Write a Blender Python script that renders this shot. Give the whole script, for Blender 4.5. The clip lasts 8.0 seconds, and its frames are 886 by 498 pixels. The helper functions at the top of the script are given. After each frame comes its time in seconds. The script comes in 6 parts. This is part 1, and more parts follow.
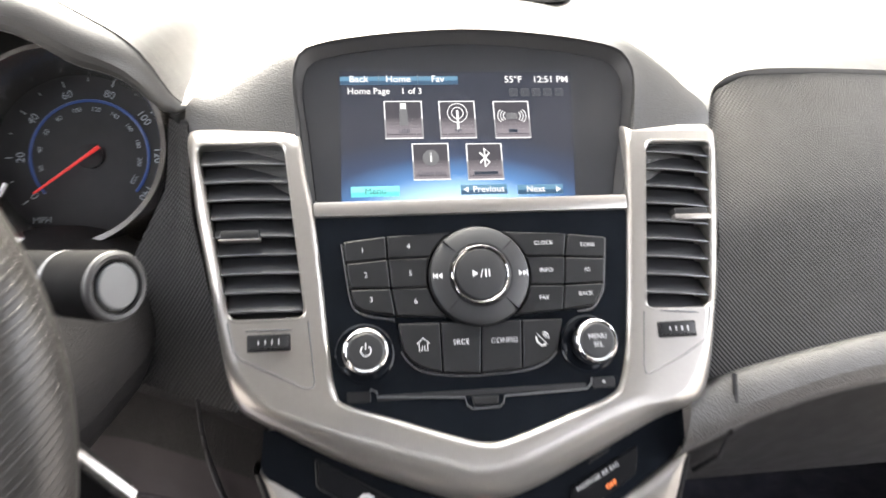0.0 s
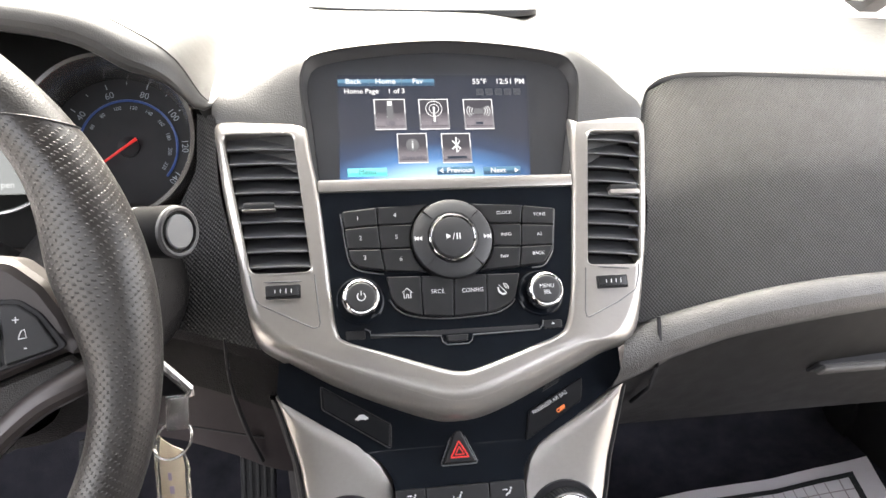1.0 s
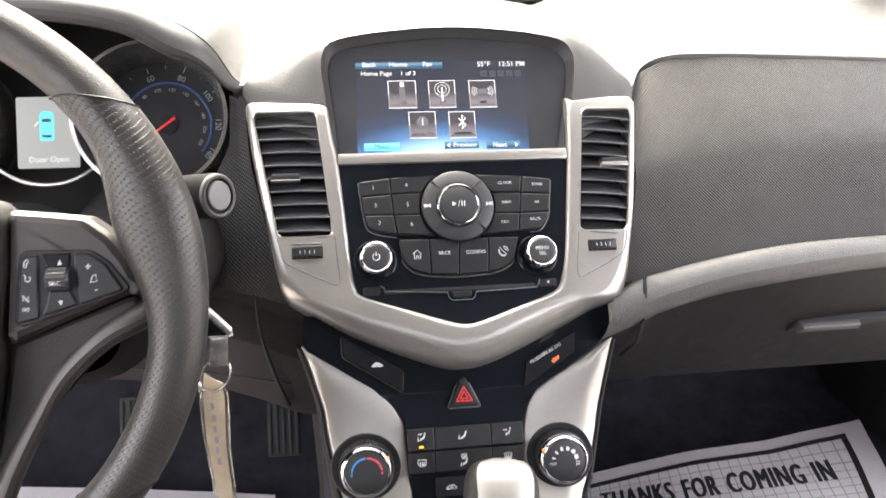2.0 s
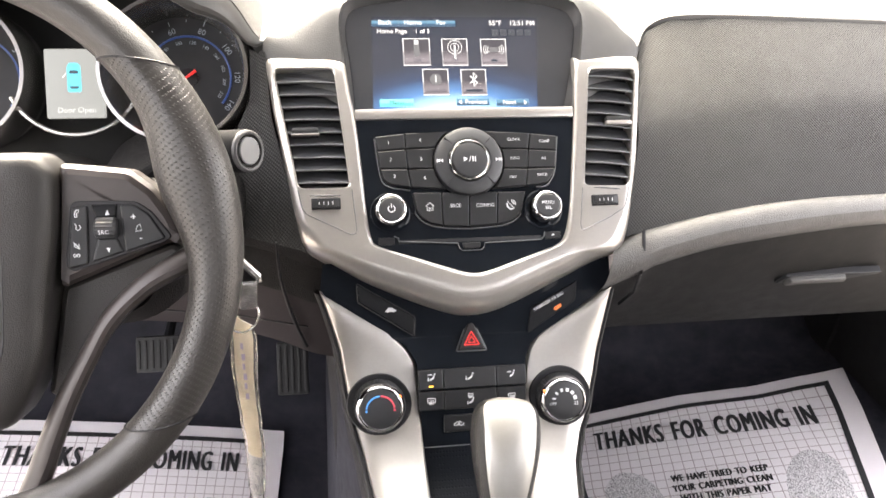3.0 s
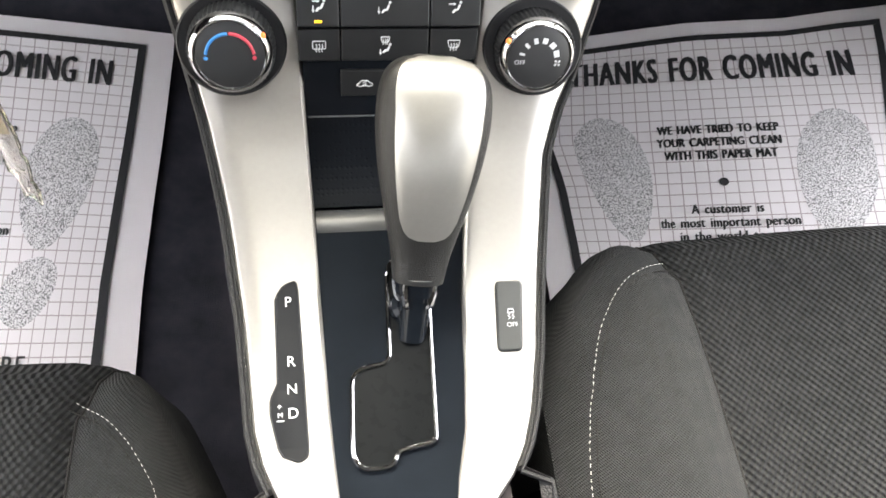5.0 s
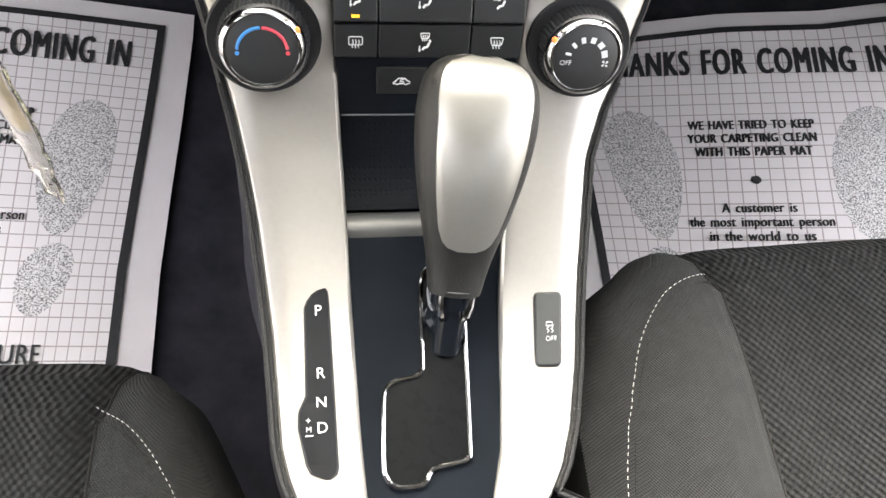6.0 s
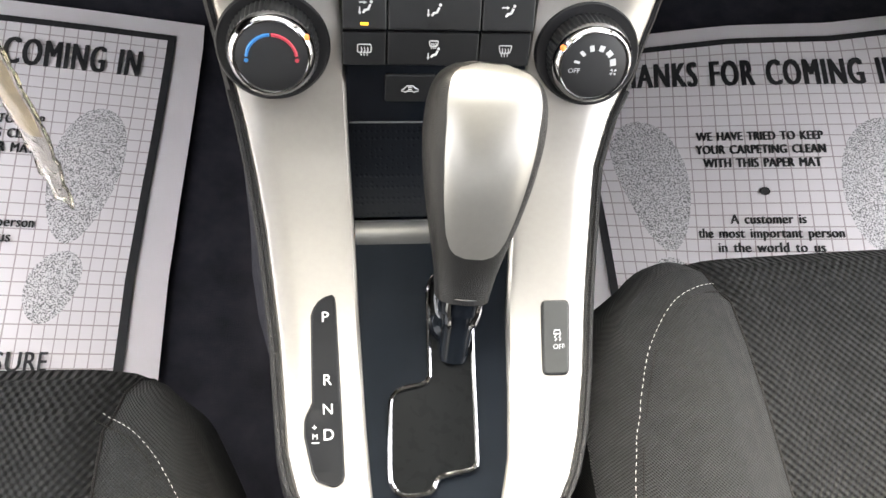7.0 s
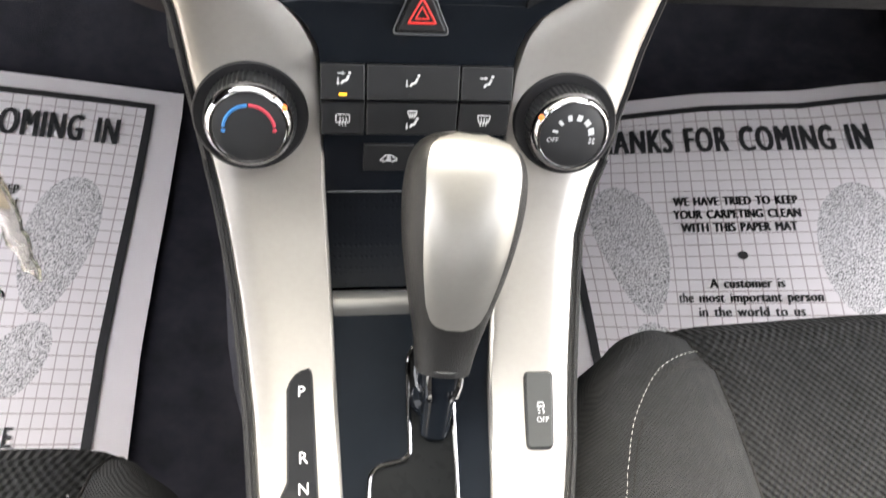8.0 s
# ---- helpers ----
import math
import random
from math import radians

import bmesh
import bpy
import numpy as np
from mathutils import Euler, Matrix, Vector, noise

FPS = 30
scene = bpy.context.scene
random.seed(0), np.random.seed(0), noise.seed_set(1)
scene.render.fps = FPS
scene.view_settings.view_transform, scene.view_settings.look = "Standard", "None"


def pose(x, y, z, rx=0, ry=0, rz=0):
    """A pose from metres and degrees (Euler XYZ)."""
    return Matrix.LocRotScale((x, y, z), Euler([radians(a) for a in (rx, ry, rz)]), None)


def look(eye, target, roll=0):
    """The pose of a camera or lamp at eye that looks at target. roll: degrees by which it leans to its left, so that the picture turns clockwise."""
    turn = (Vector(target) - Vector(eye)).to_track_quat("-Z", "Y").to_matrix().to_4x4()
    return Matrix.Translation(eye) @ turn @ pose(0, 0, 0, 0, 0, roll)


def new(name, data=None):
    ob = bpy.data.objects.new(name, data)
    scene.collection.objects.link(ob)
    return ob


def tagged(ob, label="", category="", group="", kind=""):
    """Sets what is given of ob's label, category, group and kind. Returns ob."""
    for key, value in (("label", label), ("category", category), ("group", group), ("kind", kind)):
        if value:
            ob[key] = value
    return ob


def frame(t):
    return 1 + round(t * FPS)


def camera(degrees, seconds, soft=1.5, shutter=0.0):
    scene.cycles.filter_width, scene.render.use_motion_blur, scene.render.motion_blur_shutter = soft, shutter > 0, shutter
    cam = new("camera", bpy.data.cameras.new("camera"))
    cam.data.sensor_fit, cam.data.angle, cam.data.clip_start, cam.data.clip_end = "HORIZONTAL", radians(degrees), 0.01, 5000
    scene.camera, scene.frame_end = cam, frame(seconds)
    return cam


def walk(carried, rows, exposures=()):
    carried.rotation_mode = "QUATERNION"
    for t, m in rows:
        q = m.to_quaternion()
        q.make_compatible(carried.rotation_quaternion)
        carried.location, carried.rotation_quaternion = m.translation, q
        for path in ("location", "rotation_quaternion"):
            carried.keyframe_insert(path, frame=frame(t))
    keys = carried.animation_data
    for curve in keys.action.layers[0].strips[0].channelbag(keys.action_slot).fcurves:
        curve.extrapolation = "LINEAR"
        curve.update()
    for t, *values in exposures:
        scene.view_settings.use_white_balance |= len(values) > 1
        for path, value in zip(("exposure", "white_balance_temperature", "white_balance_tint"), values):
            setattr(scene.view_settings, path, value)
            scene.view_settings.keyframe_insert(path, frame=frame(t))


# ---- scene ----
cam = camera(59.0, 8.0, shutter=0.5)
PATH = [
    (0, (-0.093, 0.03, 0.833), (0.2, 1.844, 0.044), 1.6),
    (0.2, (-0.101, -0.019, 0.838), (0.202, 1.801, 0.066), 1.9),
    (0.5, (-0.105, -0.068, 0.848), (0.211, 1.751, 0.079), 1.8),
    (1, (-0.107, -0.091, 0.85), (0.223, 1.727, 0.085), 1.6),
    (1.5, (-0.108, -0.098, 0.853), (0.212, 1.713, 0.067), 1.3),
    (1.7, (-0.104, -0.125, 0.857), (0.176, 1.692, 0.068), 0.7),
    (2.8, (-0.125, -0.193, 0.886), (0.156, 1.561, -0.033), 1.8),
    (3, (-0.126, -0.194, 0.887), (0.155, 1.552, -0.047), 2.0),
    (3.5, (-0.119, -0.168, 0.877), (0.169, 1.522, -0.152), 2.4),
    (3.8, (-0.091, -0.108, 0.841), (0.213, 1.498, -0.311), 3.2),
    (4, (-0.074, -0.047, 0.81), (0.242, 1.437, -0.493), 5.1),
    (4.2, (-0.062, -0.011, 0.780), (0.263, 1.325, -0.672), 6.5),
    (4.5, (-0.046, 0.024, 0.755), (0.271, 1.174, -0.85), 8.8),
    (4.7, (-0.044, 0.034, 0.746), (0.276, 1.122, -0.901), 10.3),
    (6, (-0.057, 0.071, 0.726), (0.23, 1.066, -0.985), 12.1),
    (6.5, (-0.058, 0.07, 0.727), (0.217, 1.076, -0.98), 11.6),
    (7, (-0.057, 0.069, 0.724), (0.212, 1.093, -0.973), 11.2),
    (7.5, (-0.054, 0.072, 0.721), (0.228, 1.126, -0.955), 11.5),
    (8, (-0.056, 0.076, 0.72), (0.268, 1.229, -0.882), 11.6),
]
EXPOSE = [(0, 4.20, 7150, 14), (1.7, 4.22, 7200, 15), (3.0, 4.54, 7550, 16), (4.0, 4.75, 7550, 14), (4.5, 4.54, 7400, 10), (6.0, 4.29, 7450, 11), (7.0, 4.28, 7450, 11), (8, 4.33, 7450, 12)]
walk(cam, [(t, look(eye, target, roll)) for t, eye, target, roll in PATH], EXPOSE)

# ---- world and light ----
world = bpy.data.worlds.new("sky")
scene.world = world
world.use_nodes = True
wn = world.node_tree
sky = wn.nodes.new("ShaderNodeTexSky")
sky.sky_type, sky.sun_disc = "NISHITA", False
sky.sun_elevation, sky.sun_rotation = radians(47), radians(-7)
sky.air_density, sky.dust_density, sky.ozone_density = 1.0, 4.0, 1.0
pale = wn.nodes.new("ShaderNodeHueSaturation")  # a hazy, nearly colourless sky
pale.inputs["Saturation"].default_value = 0.4
wn.links.new(sky.outputs[0], pale.inputs["Color"])
wn.links.new(pale.outputs[0], wn.nodes["Background"].inputs[0])
wn.nodes["Background"].inputs[1].default_value = 0.15
sun = bpy.data.lights.new("sun", "SUN")
sun.energy, sun.angle, sun.color = 0.85, radians(40), (1.0, 0.95, 0.90)
new("sun", sun).matrix_world = look((-0.25, 2.1, 2.3), (0, 0, 0))


# ---- materials ----
LIT = 0.125  # lamps and screens, against the daylight

def pmat(name, col, rough=0.5, metal=0.0, vary=0.12, scale=30.0, bump=0.0, bscale=400.0, kind="noise", coat=0.0, emit=None, power=0.0, spec=0.5, threads=0.0):
    m = bpy.data.materials.new(name)
    m.use_nodes = True
    nt = m.node_tree
    b = nt.nodes["Principled BSDF"]
    b.inputs["Roughness"].default_value, b.inputs["Metallic"].default_value = rough, metal
    b.inputs["Coat Weight"].default_value, b.inputs["Coat Roughness"].default_value = coat, 0.04
    b.inputs["Specular IOR Level"].default_value = spec
    b.inputs["Base Color"].default_value = (*col, 1)
    tc = nt.nodes.new("ShaderNodeTexCoord")
    if vary:
        n = nt.nodes.new("ShaderNodeTexNoise")
        n.inputs["Scale"].default_value, n.inputs["Detail"].default_value = scale, 6
        nt.links.new(tc.outputs["Object"], n.inputs["Vector"])
        r = nt.nodes.new("ShaderNodeMapRange")
        r.inputs["From Min"].default_value, r.inputs["From Max"].default_value = 0.3, 0.7
        r.inputs["To Min"].default_value, r.inputs["To Max"].default_value = 1 - vary, 1 + vary
        nt.links.new(n.outputs["Fac"], r.inputs["Value"])
        x = nt.nodes.new("ShaderNodeVectorMath")
        x.operation = "SCALE"
        x.inputs[0].default_value = col
        nt.links.new(r.outputs[0], x.inputs["Scale"])
        nt.links.new(x.outputs[0], b.inputs["Base Color"])
        rr = nt.nodes.new("ShaderNodeMapRange")
        rr.inputs["From Min"].default_value, rr.inputs["From Max"].default_value = 0.3, 0.7
        rr.inputs["To Min"].default_value, rr.inputs["To Max"].default_value = rough * (1 - vary * 0.6), min(1, rough * (1 + vary * 0.6))
        n2 = nt.nodes.new("ShaderNodeTexNoise")
        n2.inputs["Scale"].default_value = scale * 3.1
        nt.links.new(tc.outputs["Object"], n2.inputs["Vector"])
        nt.links.new(n2.outputs["Fac"], rr.inputs["Value"])
        nt.links.new(rr.outputs[0], b.inputs["Roughness"])
    if bump:
        bp = nt.nodes.new("ShaderNodeBump")
        bp.inputs["Strength"].default_value, bp.inputs["Distance"].default_value = bump, 0.001
        if kind == "noise":
            t = nt.nodes.new("ShaderNodeTexNoise")
            t.inputs["Scale"].default_value, t.inputs["Detail"].default_value = bscale, 3
            nt.links.new(tc.outputs["Object"], t.inputs["Vector"])
            nt.links.new(t.outputs["Fac"], bp.inputs["Height"])
        elif kind == "dimple":
            t = nt.nodes.new("ShaderNodeTexVoronoi")
            t.inputs["Scale"].default_value, t.inputs["Randomness"].default_value = bscale, 0.25
            nt.links.new(tc.outputs["Object"], t.inputs["Vector"])
            pit = nt.nodes.new("ShaderNodeMapRange")
            pit.inputs["From Min"].default_value, pit.inputs["From Max"].default_value = 0.15, 0.42
            nt.links.new(t.outputs["Distance"], pit.inputs["Value"])
            nt.links.new(pit.outputs[0], bp.inputs["Height"])
        elif kind == "perforated":
            # staggered pits in rows along the rim; the UV map is in metres
            uvn = nt.nodes.new("ShaderNodeUVMap")
            su = nt.nodes.new("ShaderNodeSeparateXYZ")
            nt.links.new(uvn.outputs[0], su.inputs[0])
            cs = []
            for op in ("ADD", "SUBTRACT"):
                a = nt.nodes.new("ShaderNodeMath")
                a.operation = op
                nt.links.new(su.outputs[0], a.inputs[0])
                nt.links.new(su.outputs[1], a.inputs[1])
                k = nt.nodes.new("ShaderNodeMath")
                k.operation = "MULTIPLY"
                k.inputs[1].default_value = 2 * math.pi / (bscale * 1.35)
                nt.links.new(a.outputs[0], k.inputs[0])
                c = nt.nodes.new("ShaderNodeMath")
                c.operation = "COSINE"
                nt.links.new(k.outputs[0], c.inputs[0])
                cs.append(c)
            sm = nt.nodes.new("ShaderNodeMath")
            sm.operation = "ADD"
            nt.links.new(cs[0].outputs[0], sm.inputs[0])
            nt.links.new(cs[1].outputs[0], sm.inputs[1])
            pit = nt.nodes.new("ShaderNodeMapRange")
            pit.inputs["From Min"].default_value, pit.inputs["From Max"].default_value = 0.85, 1.65
            pit.inputs["To Min"].default_value, pit.inputs["To Max"].default_value = 1.0, 0.0
            nt.links.new(sm.outputs[0], pit.inputs["Value"])
            nt.links.new(pit.outputs[0], bp.inputs["Height"])
        elif kind == "voronoi":
            t = nt.nodes.new("ShaderNodeTexVoronoi")
            t.inputs["Scale"].default_value = bscale
            nt.links.new(tc.outputs["Object"], t.inputs["Vector"])
            nt.links.new(t.outputs["Distance"], bp.inputs["Height"])
        else:
            # woven or stamped diamond pattern: product of two waves laid over the slanted surface
            sp = nt.nodes.new("ShaderNodeSeparateXYZ")
            nt.links.new(tc.outputs["Object"], sp.inputs[0])
            fall = nt.nodes.new("ShaderNodeVectorMath")
            fall.operation = "DOT_PRODUCT"
            fall.inputs[1].default_value = (0, 0.62, 0.79) if kind == "diamond" else (0, 0.80, 0.60)
            nt.links.new(tc.outputs["Object"], fall.inputs[0])
            outs = []
            for src, k in ((sp.outputs[0], bscale * 2), (fall.outputs["Value"], bscale * (1.7 if kind == "diamond" else 2.3))):
                mu = nt.nodes.new("ShaderNodeMath")
                mu.operation = "MULTIPLY"
                mu.inputs[1].default_value = k
                nt.links.new(src, mu.inputs[0])
                s = nt.nodes.new("ShaderNodeMath")
                s.operation = "SINE"
                nt.links.new(mu.outputs[0], s.inputs[0])
                outs.append(s)
            p = nt.nodes.new("ShaderNodeMath")
            p.operation = "MULTIPLY"
            nt.links.new(outs[0].outputs[0], p.inputs[0])
            nt.links.new(outs[1].outputs[0], p.inputs[1])
            nt.links.new(p.outputs[0], bp.inputs["Height"])
            if threads:
                # light and dark threads of the cloth
                bp.inputs["Distance"].default_value = 1.1 / bscale
                th = nt.nodes.new("ShaderNodeMapRange")
                th.inputs["From Min"].default_value = -1.0
                th.inputs["To Min"].default_value, th.inputs["To Max"].default_value = 1 - threads, 1 + threads
                nt.links.new(p.outputs[0], th.inputs["Value"])
                tx = nt.nodes.new("ShaderNodeVectorMath")
                tx.operation = "SCALE"
                nt.links.new(b.inputs["Base Color"].links[0].from_socket, tx.inputs[0])
                nt.links.new(th.outputs[0], tx.inputs["Scale"])
                nt.links.new(tx.outputs[0], b.inputs["Base Color"])
        nt.links.new(bp.outputs[0], b.inputs["Normal"])
    if emit:
        b.inputs["Emission Color"].default_value = (*emit, 1)
        b.inputs["Emission Strength"].default_value = power * LIT
    return m


SILVER = pmat("satin silver paint", (0.375, 0.359, 0.338), 0.30, 0.72, 0.02, 300)
CAPM = pmat("satin silver lever cap", (0.30, 0.29, 0.275), 0.36, 0.7, 0.02, 300)
CHROME = pmat("chrome", (0.46, 0.46, 0.47), 0.09, 1.0, 0)
GLOSS = pmat("piano black", (0.0065, 0.0082, 0.0110), 0.025, 0, 0.15, 40, spec=0.15)
SLOT = pmat("matte slot cover", (0.0045, 0.005, 0.0055), 0.28, 0, 0.1, 60, spec=0.06)
BUTTON = pmat("button plastic", (0.0140, 0.0146, 0.0160), 0.38, 0, 0.1, 80, 0.05, 2500, spec=0.3)
DIAL = pmat("dial rubber", (0.018, 0.019, 0.021), 0.45, 0, 0.1, 80)
DASH = pmat("dash grained plastic", (0.037, 0.037, 0.0367), 0.45, 0, 0.1, 25, 0.25, 900, "voronoi")
SOFT = pmat("dash stamped fabric", (0.0175, 0.0172, 0.0174), 0.6, 0, 0.1, 18, 0.55, 1000, "diamond", threads=0.32, spec=0.3)
BAND = pmat("dash leather grain", (0.056, 0.0545, 0.053), 0.5, 0, 0.12, 60, 0.5, 800, "voronoi")
GLOVE = pmat("glovebox plastic", (0.0065, 0.0066, 0.0067), 0.6, 0, 0.1, 20, 0.15, 1600, spec=0.14)
LOWER = pmat("lower trim plastic", (0.0185, 0.0140, 0.0160), 0.6, 0, 0.1, 20, 0.2, 1300, spec=0.25)
STALKM = pmat("stalk plastic", (0.006, 0.006, 0.0065), 0.65, 0, 0.1, 60, 0.1, 1500, spec=0.04)
GRIP = pmat("lever leather", (0.010, 0.0098, 0.0098), 0.42, 0, 0.1, 60, 0.3, 1500, "voronoi", spec=0.35)
STRIP = pmat("gear strip plastic", (0.008, 0.0085, 0.010), 0.34, 0, 0.1, 60, spec=0.12)
TCBTN = pmat("traction button plastic", (0.032, 0.034, 0.035), 0.4, 0, 0.08, 80, spec=0.3)
SHROUD = pmat("column shroud plastic", (0.010, 0.0092, 0.0095), 0.6, 0, 0.1, 30, 0.5, 900, "voronoi", spec=0.15)
SIDEP = pmat("console side grain", (0.012, 0.012, 0.0135), 0.55, 0, 0.1, 30, 0.5, 1100, "voronoi", spec=0.22)
DGLASS = pmat("display glass", (0.030, 0.032, 0.036), 0.22, 0, 0.05, 40, spec=0.4)
DARK = pmat("black plastic", (0.020, 0.020, 0.022), 0.5, 0, 0.15, 40, 0.1, 1500, spec=0.22)
BROW = pmat("brow satin plastic", (0.052, 0.051, 0.050), 0.40, 0, 0.08, 25, 0.12, 900, "voronoi")
SLAT = pmat("vent slat plastic", (0.030, 0.031, 0.034), 0.34, 0, 0.1, 60)
# pale tone that paints the light caught on slat edges and key rims
EDGE_GLINT = pmat("painted edge glint", (0.13, 0.132, 0.138), 0.25, 0.1, 0.08, 60)
LINING = pmat("hood lining plastic", (0.030, 0.030, 0.032), 0.5, 0, 0.1, 40)
CARPET = pmat("black carpet", (0.025, 0.025, 0.032), 0.95, 0, 0.3, 25, 0.8, 900, spec=0.2)
FABRIC = pmat("seat weave", (0.0088, 0.0092, 0.0100), 0.85, 0, 0.18, 40, 1.0, 570, "weave", spec=0.22, threads=0.62)
BOLSTER = pmat("seat bolster cloth", (0.0145, 0.0152, 0.0168), 0.85, 0, 0.12, 30, 0.8, 1700, "weave", spec=0.3, threads=0.4)
THREAD = pmat("pale thread", (0.55, 0.54, 0.52), 0.8, 0, 0.1, 200)
LEATHER = pmat("perforated wheel leather", (0.021, 0.019, 0.0175), 0.36, 0, 0.12, 60, 0.7, 0.0029, "perforated")
SMOOTHL = pmat("wheel smooth leather", (0.024, 0.022, 0.0205), 0.40, 0, 0.12, 60, 0.22, 1000, "voronoi")
PAD = pmat("air bag cover grain", (0.017, 0.0155, 0.015), 0.45, 0, 0.12, 40, 0.25, 1300, "voronoi", spec=0.4)
SPOKE = pmat("wheel grey trim", (0.036, 0.030, 0.029), 0.42, 0.2, 0.08, 60)
DIALRIM = pmat("dial rim satin metal", (0.34, 0.33, 0.32), 0.25, 0.9, 0.05, 60)
LIPM = pmat("lip satin plastic", (0.045, 0.046, 0.048), 0.34, 0, 0.08, 60, 0.05, 1800)
RUBMAT = pmat("bay rubber", (0.005, 0.006, 0.008), 0.5, 0, 0.1, 40, 0.25, 330, "dimple", spec=0.06)
PAPERM = pmat("paper margin", (0.76, 0.715, 0.725), 0.8, 0, 0.03, 12)
INK = pmat("printing ink", (0.02, 0.02, 0.022), 0.7, 0, 0.1, 60)
WHITE = pmat("white legend", (0.50, 0.51, 0.53), 0.5, 0, 0, emit=(0.85, 0.88, 0.9), power=0.06)
GREYP = pmat("grey button", (0.10, 0.105, 0.11), 0.4, 0, 0.08, 80)
HEAD = pmat("headliner cloth", (0.19, 0.187, 0.183), 0.9, 0, 0.06, 30, 0.3, 1200)
BODY = pmat("pillar plastic", (0.22, 0.215, 0.21), 0.7, 0, 0.06, 30)
DOORM = pmat("door trim", (0.012, 0.0115, 0.0115), 0.6, 0, 0.1, 20, 0.2, 900)
ASPH = pmat("concrete", (0.20, 0.195, 0.185), 0.9, 0, 0.25, 6, 0.5, 60)
RED = pmat("red legend", (0.5, 0.02, 0.02), 0.4, 0, 0, emit=(1, 0.05, 0.04), power=0.16)
BLUE = pmat("blue legend", (0.03, 0.20, 0.50), 0.5, 0, 0, emit=(0.05, 0.3, 0.8), power=0.05)
REDL = pmat("crimson legend", (0.50, 0.05, 0.08), 0.5, 0, 0, emit=(0.8, 0.08, 0.1), power=0.05)
AMBER = pmat("amber lamp", (0.9, 0.4, 0.02), 0.4, 0, 0, emit=(1, 0.50, 0.04), power=0.6)
ORANGE = pmat("orange lamp", (0.9, 0.25, 0.08), 0.4, 0, 0, emit=(1, 0.22, 0.05), power=0.4)
STEEL = pmat("key steel", (0.55, 0.54, 0.52), 0.25, 1.0, 0.1, 200)
RUBBER = pmat("pedal rubber", (0.009, 0.009, 0.0095), 0.7, 0, 0.1, 100)


def glow(name, col, power):
    return pmat(name, (0.01, 0.01, 0.01), 0.3, 0, 0, emit=col, power=power)


# ---- mesh helpers ----
def root(name, at, label, category, group="", kind=""):
    ob = new(name)
    ob.location = at
    ob.empty_display_size = 0.02
    return tagged(ob, label, category, group, kind)


def part(name, bm, material, parent=None, label="", smooth=True):
    me = bpy.data.meshes.new(name)
    if isinstance(bm, bpy.types.Mesh):
        me = bm
    else:
        bmesh.ops.recalc_face_normals(bm, faces=bm.faces)
        bm.to_mesh(me)
        bm.free()
    me.materials.clear()
    me.materials.append(material)
    if smooth:
        me.polygons.foreach_set("use_smooth", [True] * len(me.polygons))
        me.set_sharp_from_angle(angle=radians(27))
    ob = new(name, me)
    if parent is not None:
        ob.parent = parent
        if parent.parent is None and parent.data is None:
            ob.matrix_parent_inverse = Matrix.Translation(-parent.location)
    if label:
        ob["label"] = label
    return ob


def structure(name, bm, material, label, category, smooth=True):
    return tagged(part(name, bm, material, None, "", smooth), label, category, kind="structure")


def rounded(poly, r, n=5):
    """A polygon with its corners rounded by up to r."""
    out, k = [], len(poly)
    for i in range(k):
        p, a, b = Vector(poly[i]), Vector(poly[i - 1]), Vector(poly[(i + 1) % k])
        ra = min(r, (a - p).length * 0.45, (b - p).length * 0.45)
        s, e = p + (a - p).normalized() * ra, p + (b - p).normalized() * ra
        for j in range(n + 1):
            f = j / n
            out.append(tuple((1 - f) ** 2 * s + 2 * f * (1 - f) * p + f * f * e))
    return out


def inset(poly, d):
    """The polygon moved inwards by d."""
    k = len(poly)
    area = sum(poly[i - 1][0] * poly[i][1] - poly[i][0] * poly[i - 1][1] for i in range(k))
    out = []
    for i in range(k):
        p, a, b = Vector(poly[i]), Vector(poly[i - 1]), Vector(poly[(i + 1) % k])
        t = (b - a)
        t = t.normalized() if t.length > 1e-9 else Vector((1, 0))
        nrm = Vector((-t.y, t.x)) * (1 if area > 0 else -1)
        out.append(tuple(p + nrm * d))
    return out


def add_plate(bm, poly, m, h, b=0.0006, base=0.0):
    """A plate over a polygon in the plane of m, from base to h, with its edge rounded by b."""
    rings = [(poly, base), (poly, h - b), (inset(poly, b * 0.4), h - b * 0.3), (inset(poly, b), h)]
    vs = [[bm.verts.new(m @ Vector((x, y, z))) for x, y in ring] for ring, z in rings]
    k = len(poly)
    for r0, r1 in zip(vs, vs[1:]):
        for i in range(k):
            bm.faces.new((r0[i - 1], r0[i], r1[i], r1[i - 1]))
    f = bm.faces.new([bm.verts.new(v.co) for v in vs[-1]])
    f.normal_update()
    bmesh.ops.triangulate(bm, faces=[f], ngon_method="EAR_CLIP")
    return bm


def plate(poly, m, h, b=0.0006, base=0.0):
    return add_plate(bmesh.new(), poly, m, h, b, base)


def add_lathe(bm, prof, m, seg=48, knurl=0.0):
    """A turned form: (radius, height) pairs round the z axis of m."""
    rows = []
    for r, z in prof:
        rows.append([bm.verts.new(m @ Vector(((r + (knurl if i % 2 else 0)) * math.cos(2 * math.pi * i / seg), (r + (knurl if i % 2 else 0)) * math.sin(2 * math.pi * i / seg), z))) for i in range(seg)])
    for a, b in zip(rows, rows[1:]):
        for i in range(seg):
            bm.faces.new((a[i - 1], a[i], b[i], b[i - 1]))
    for r in (rows[0], rows[-1]):
        bm.faces.new(r)
    return bm


def lathe(prof, m, seg=48, knurl=0.0):
    return add_lathe(bmesh.new(), prof, m, seg, knurl)


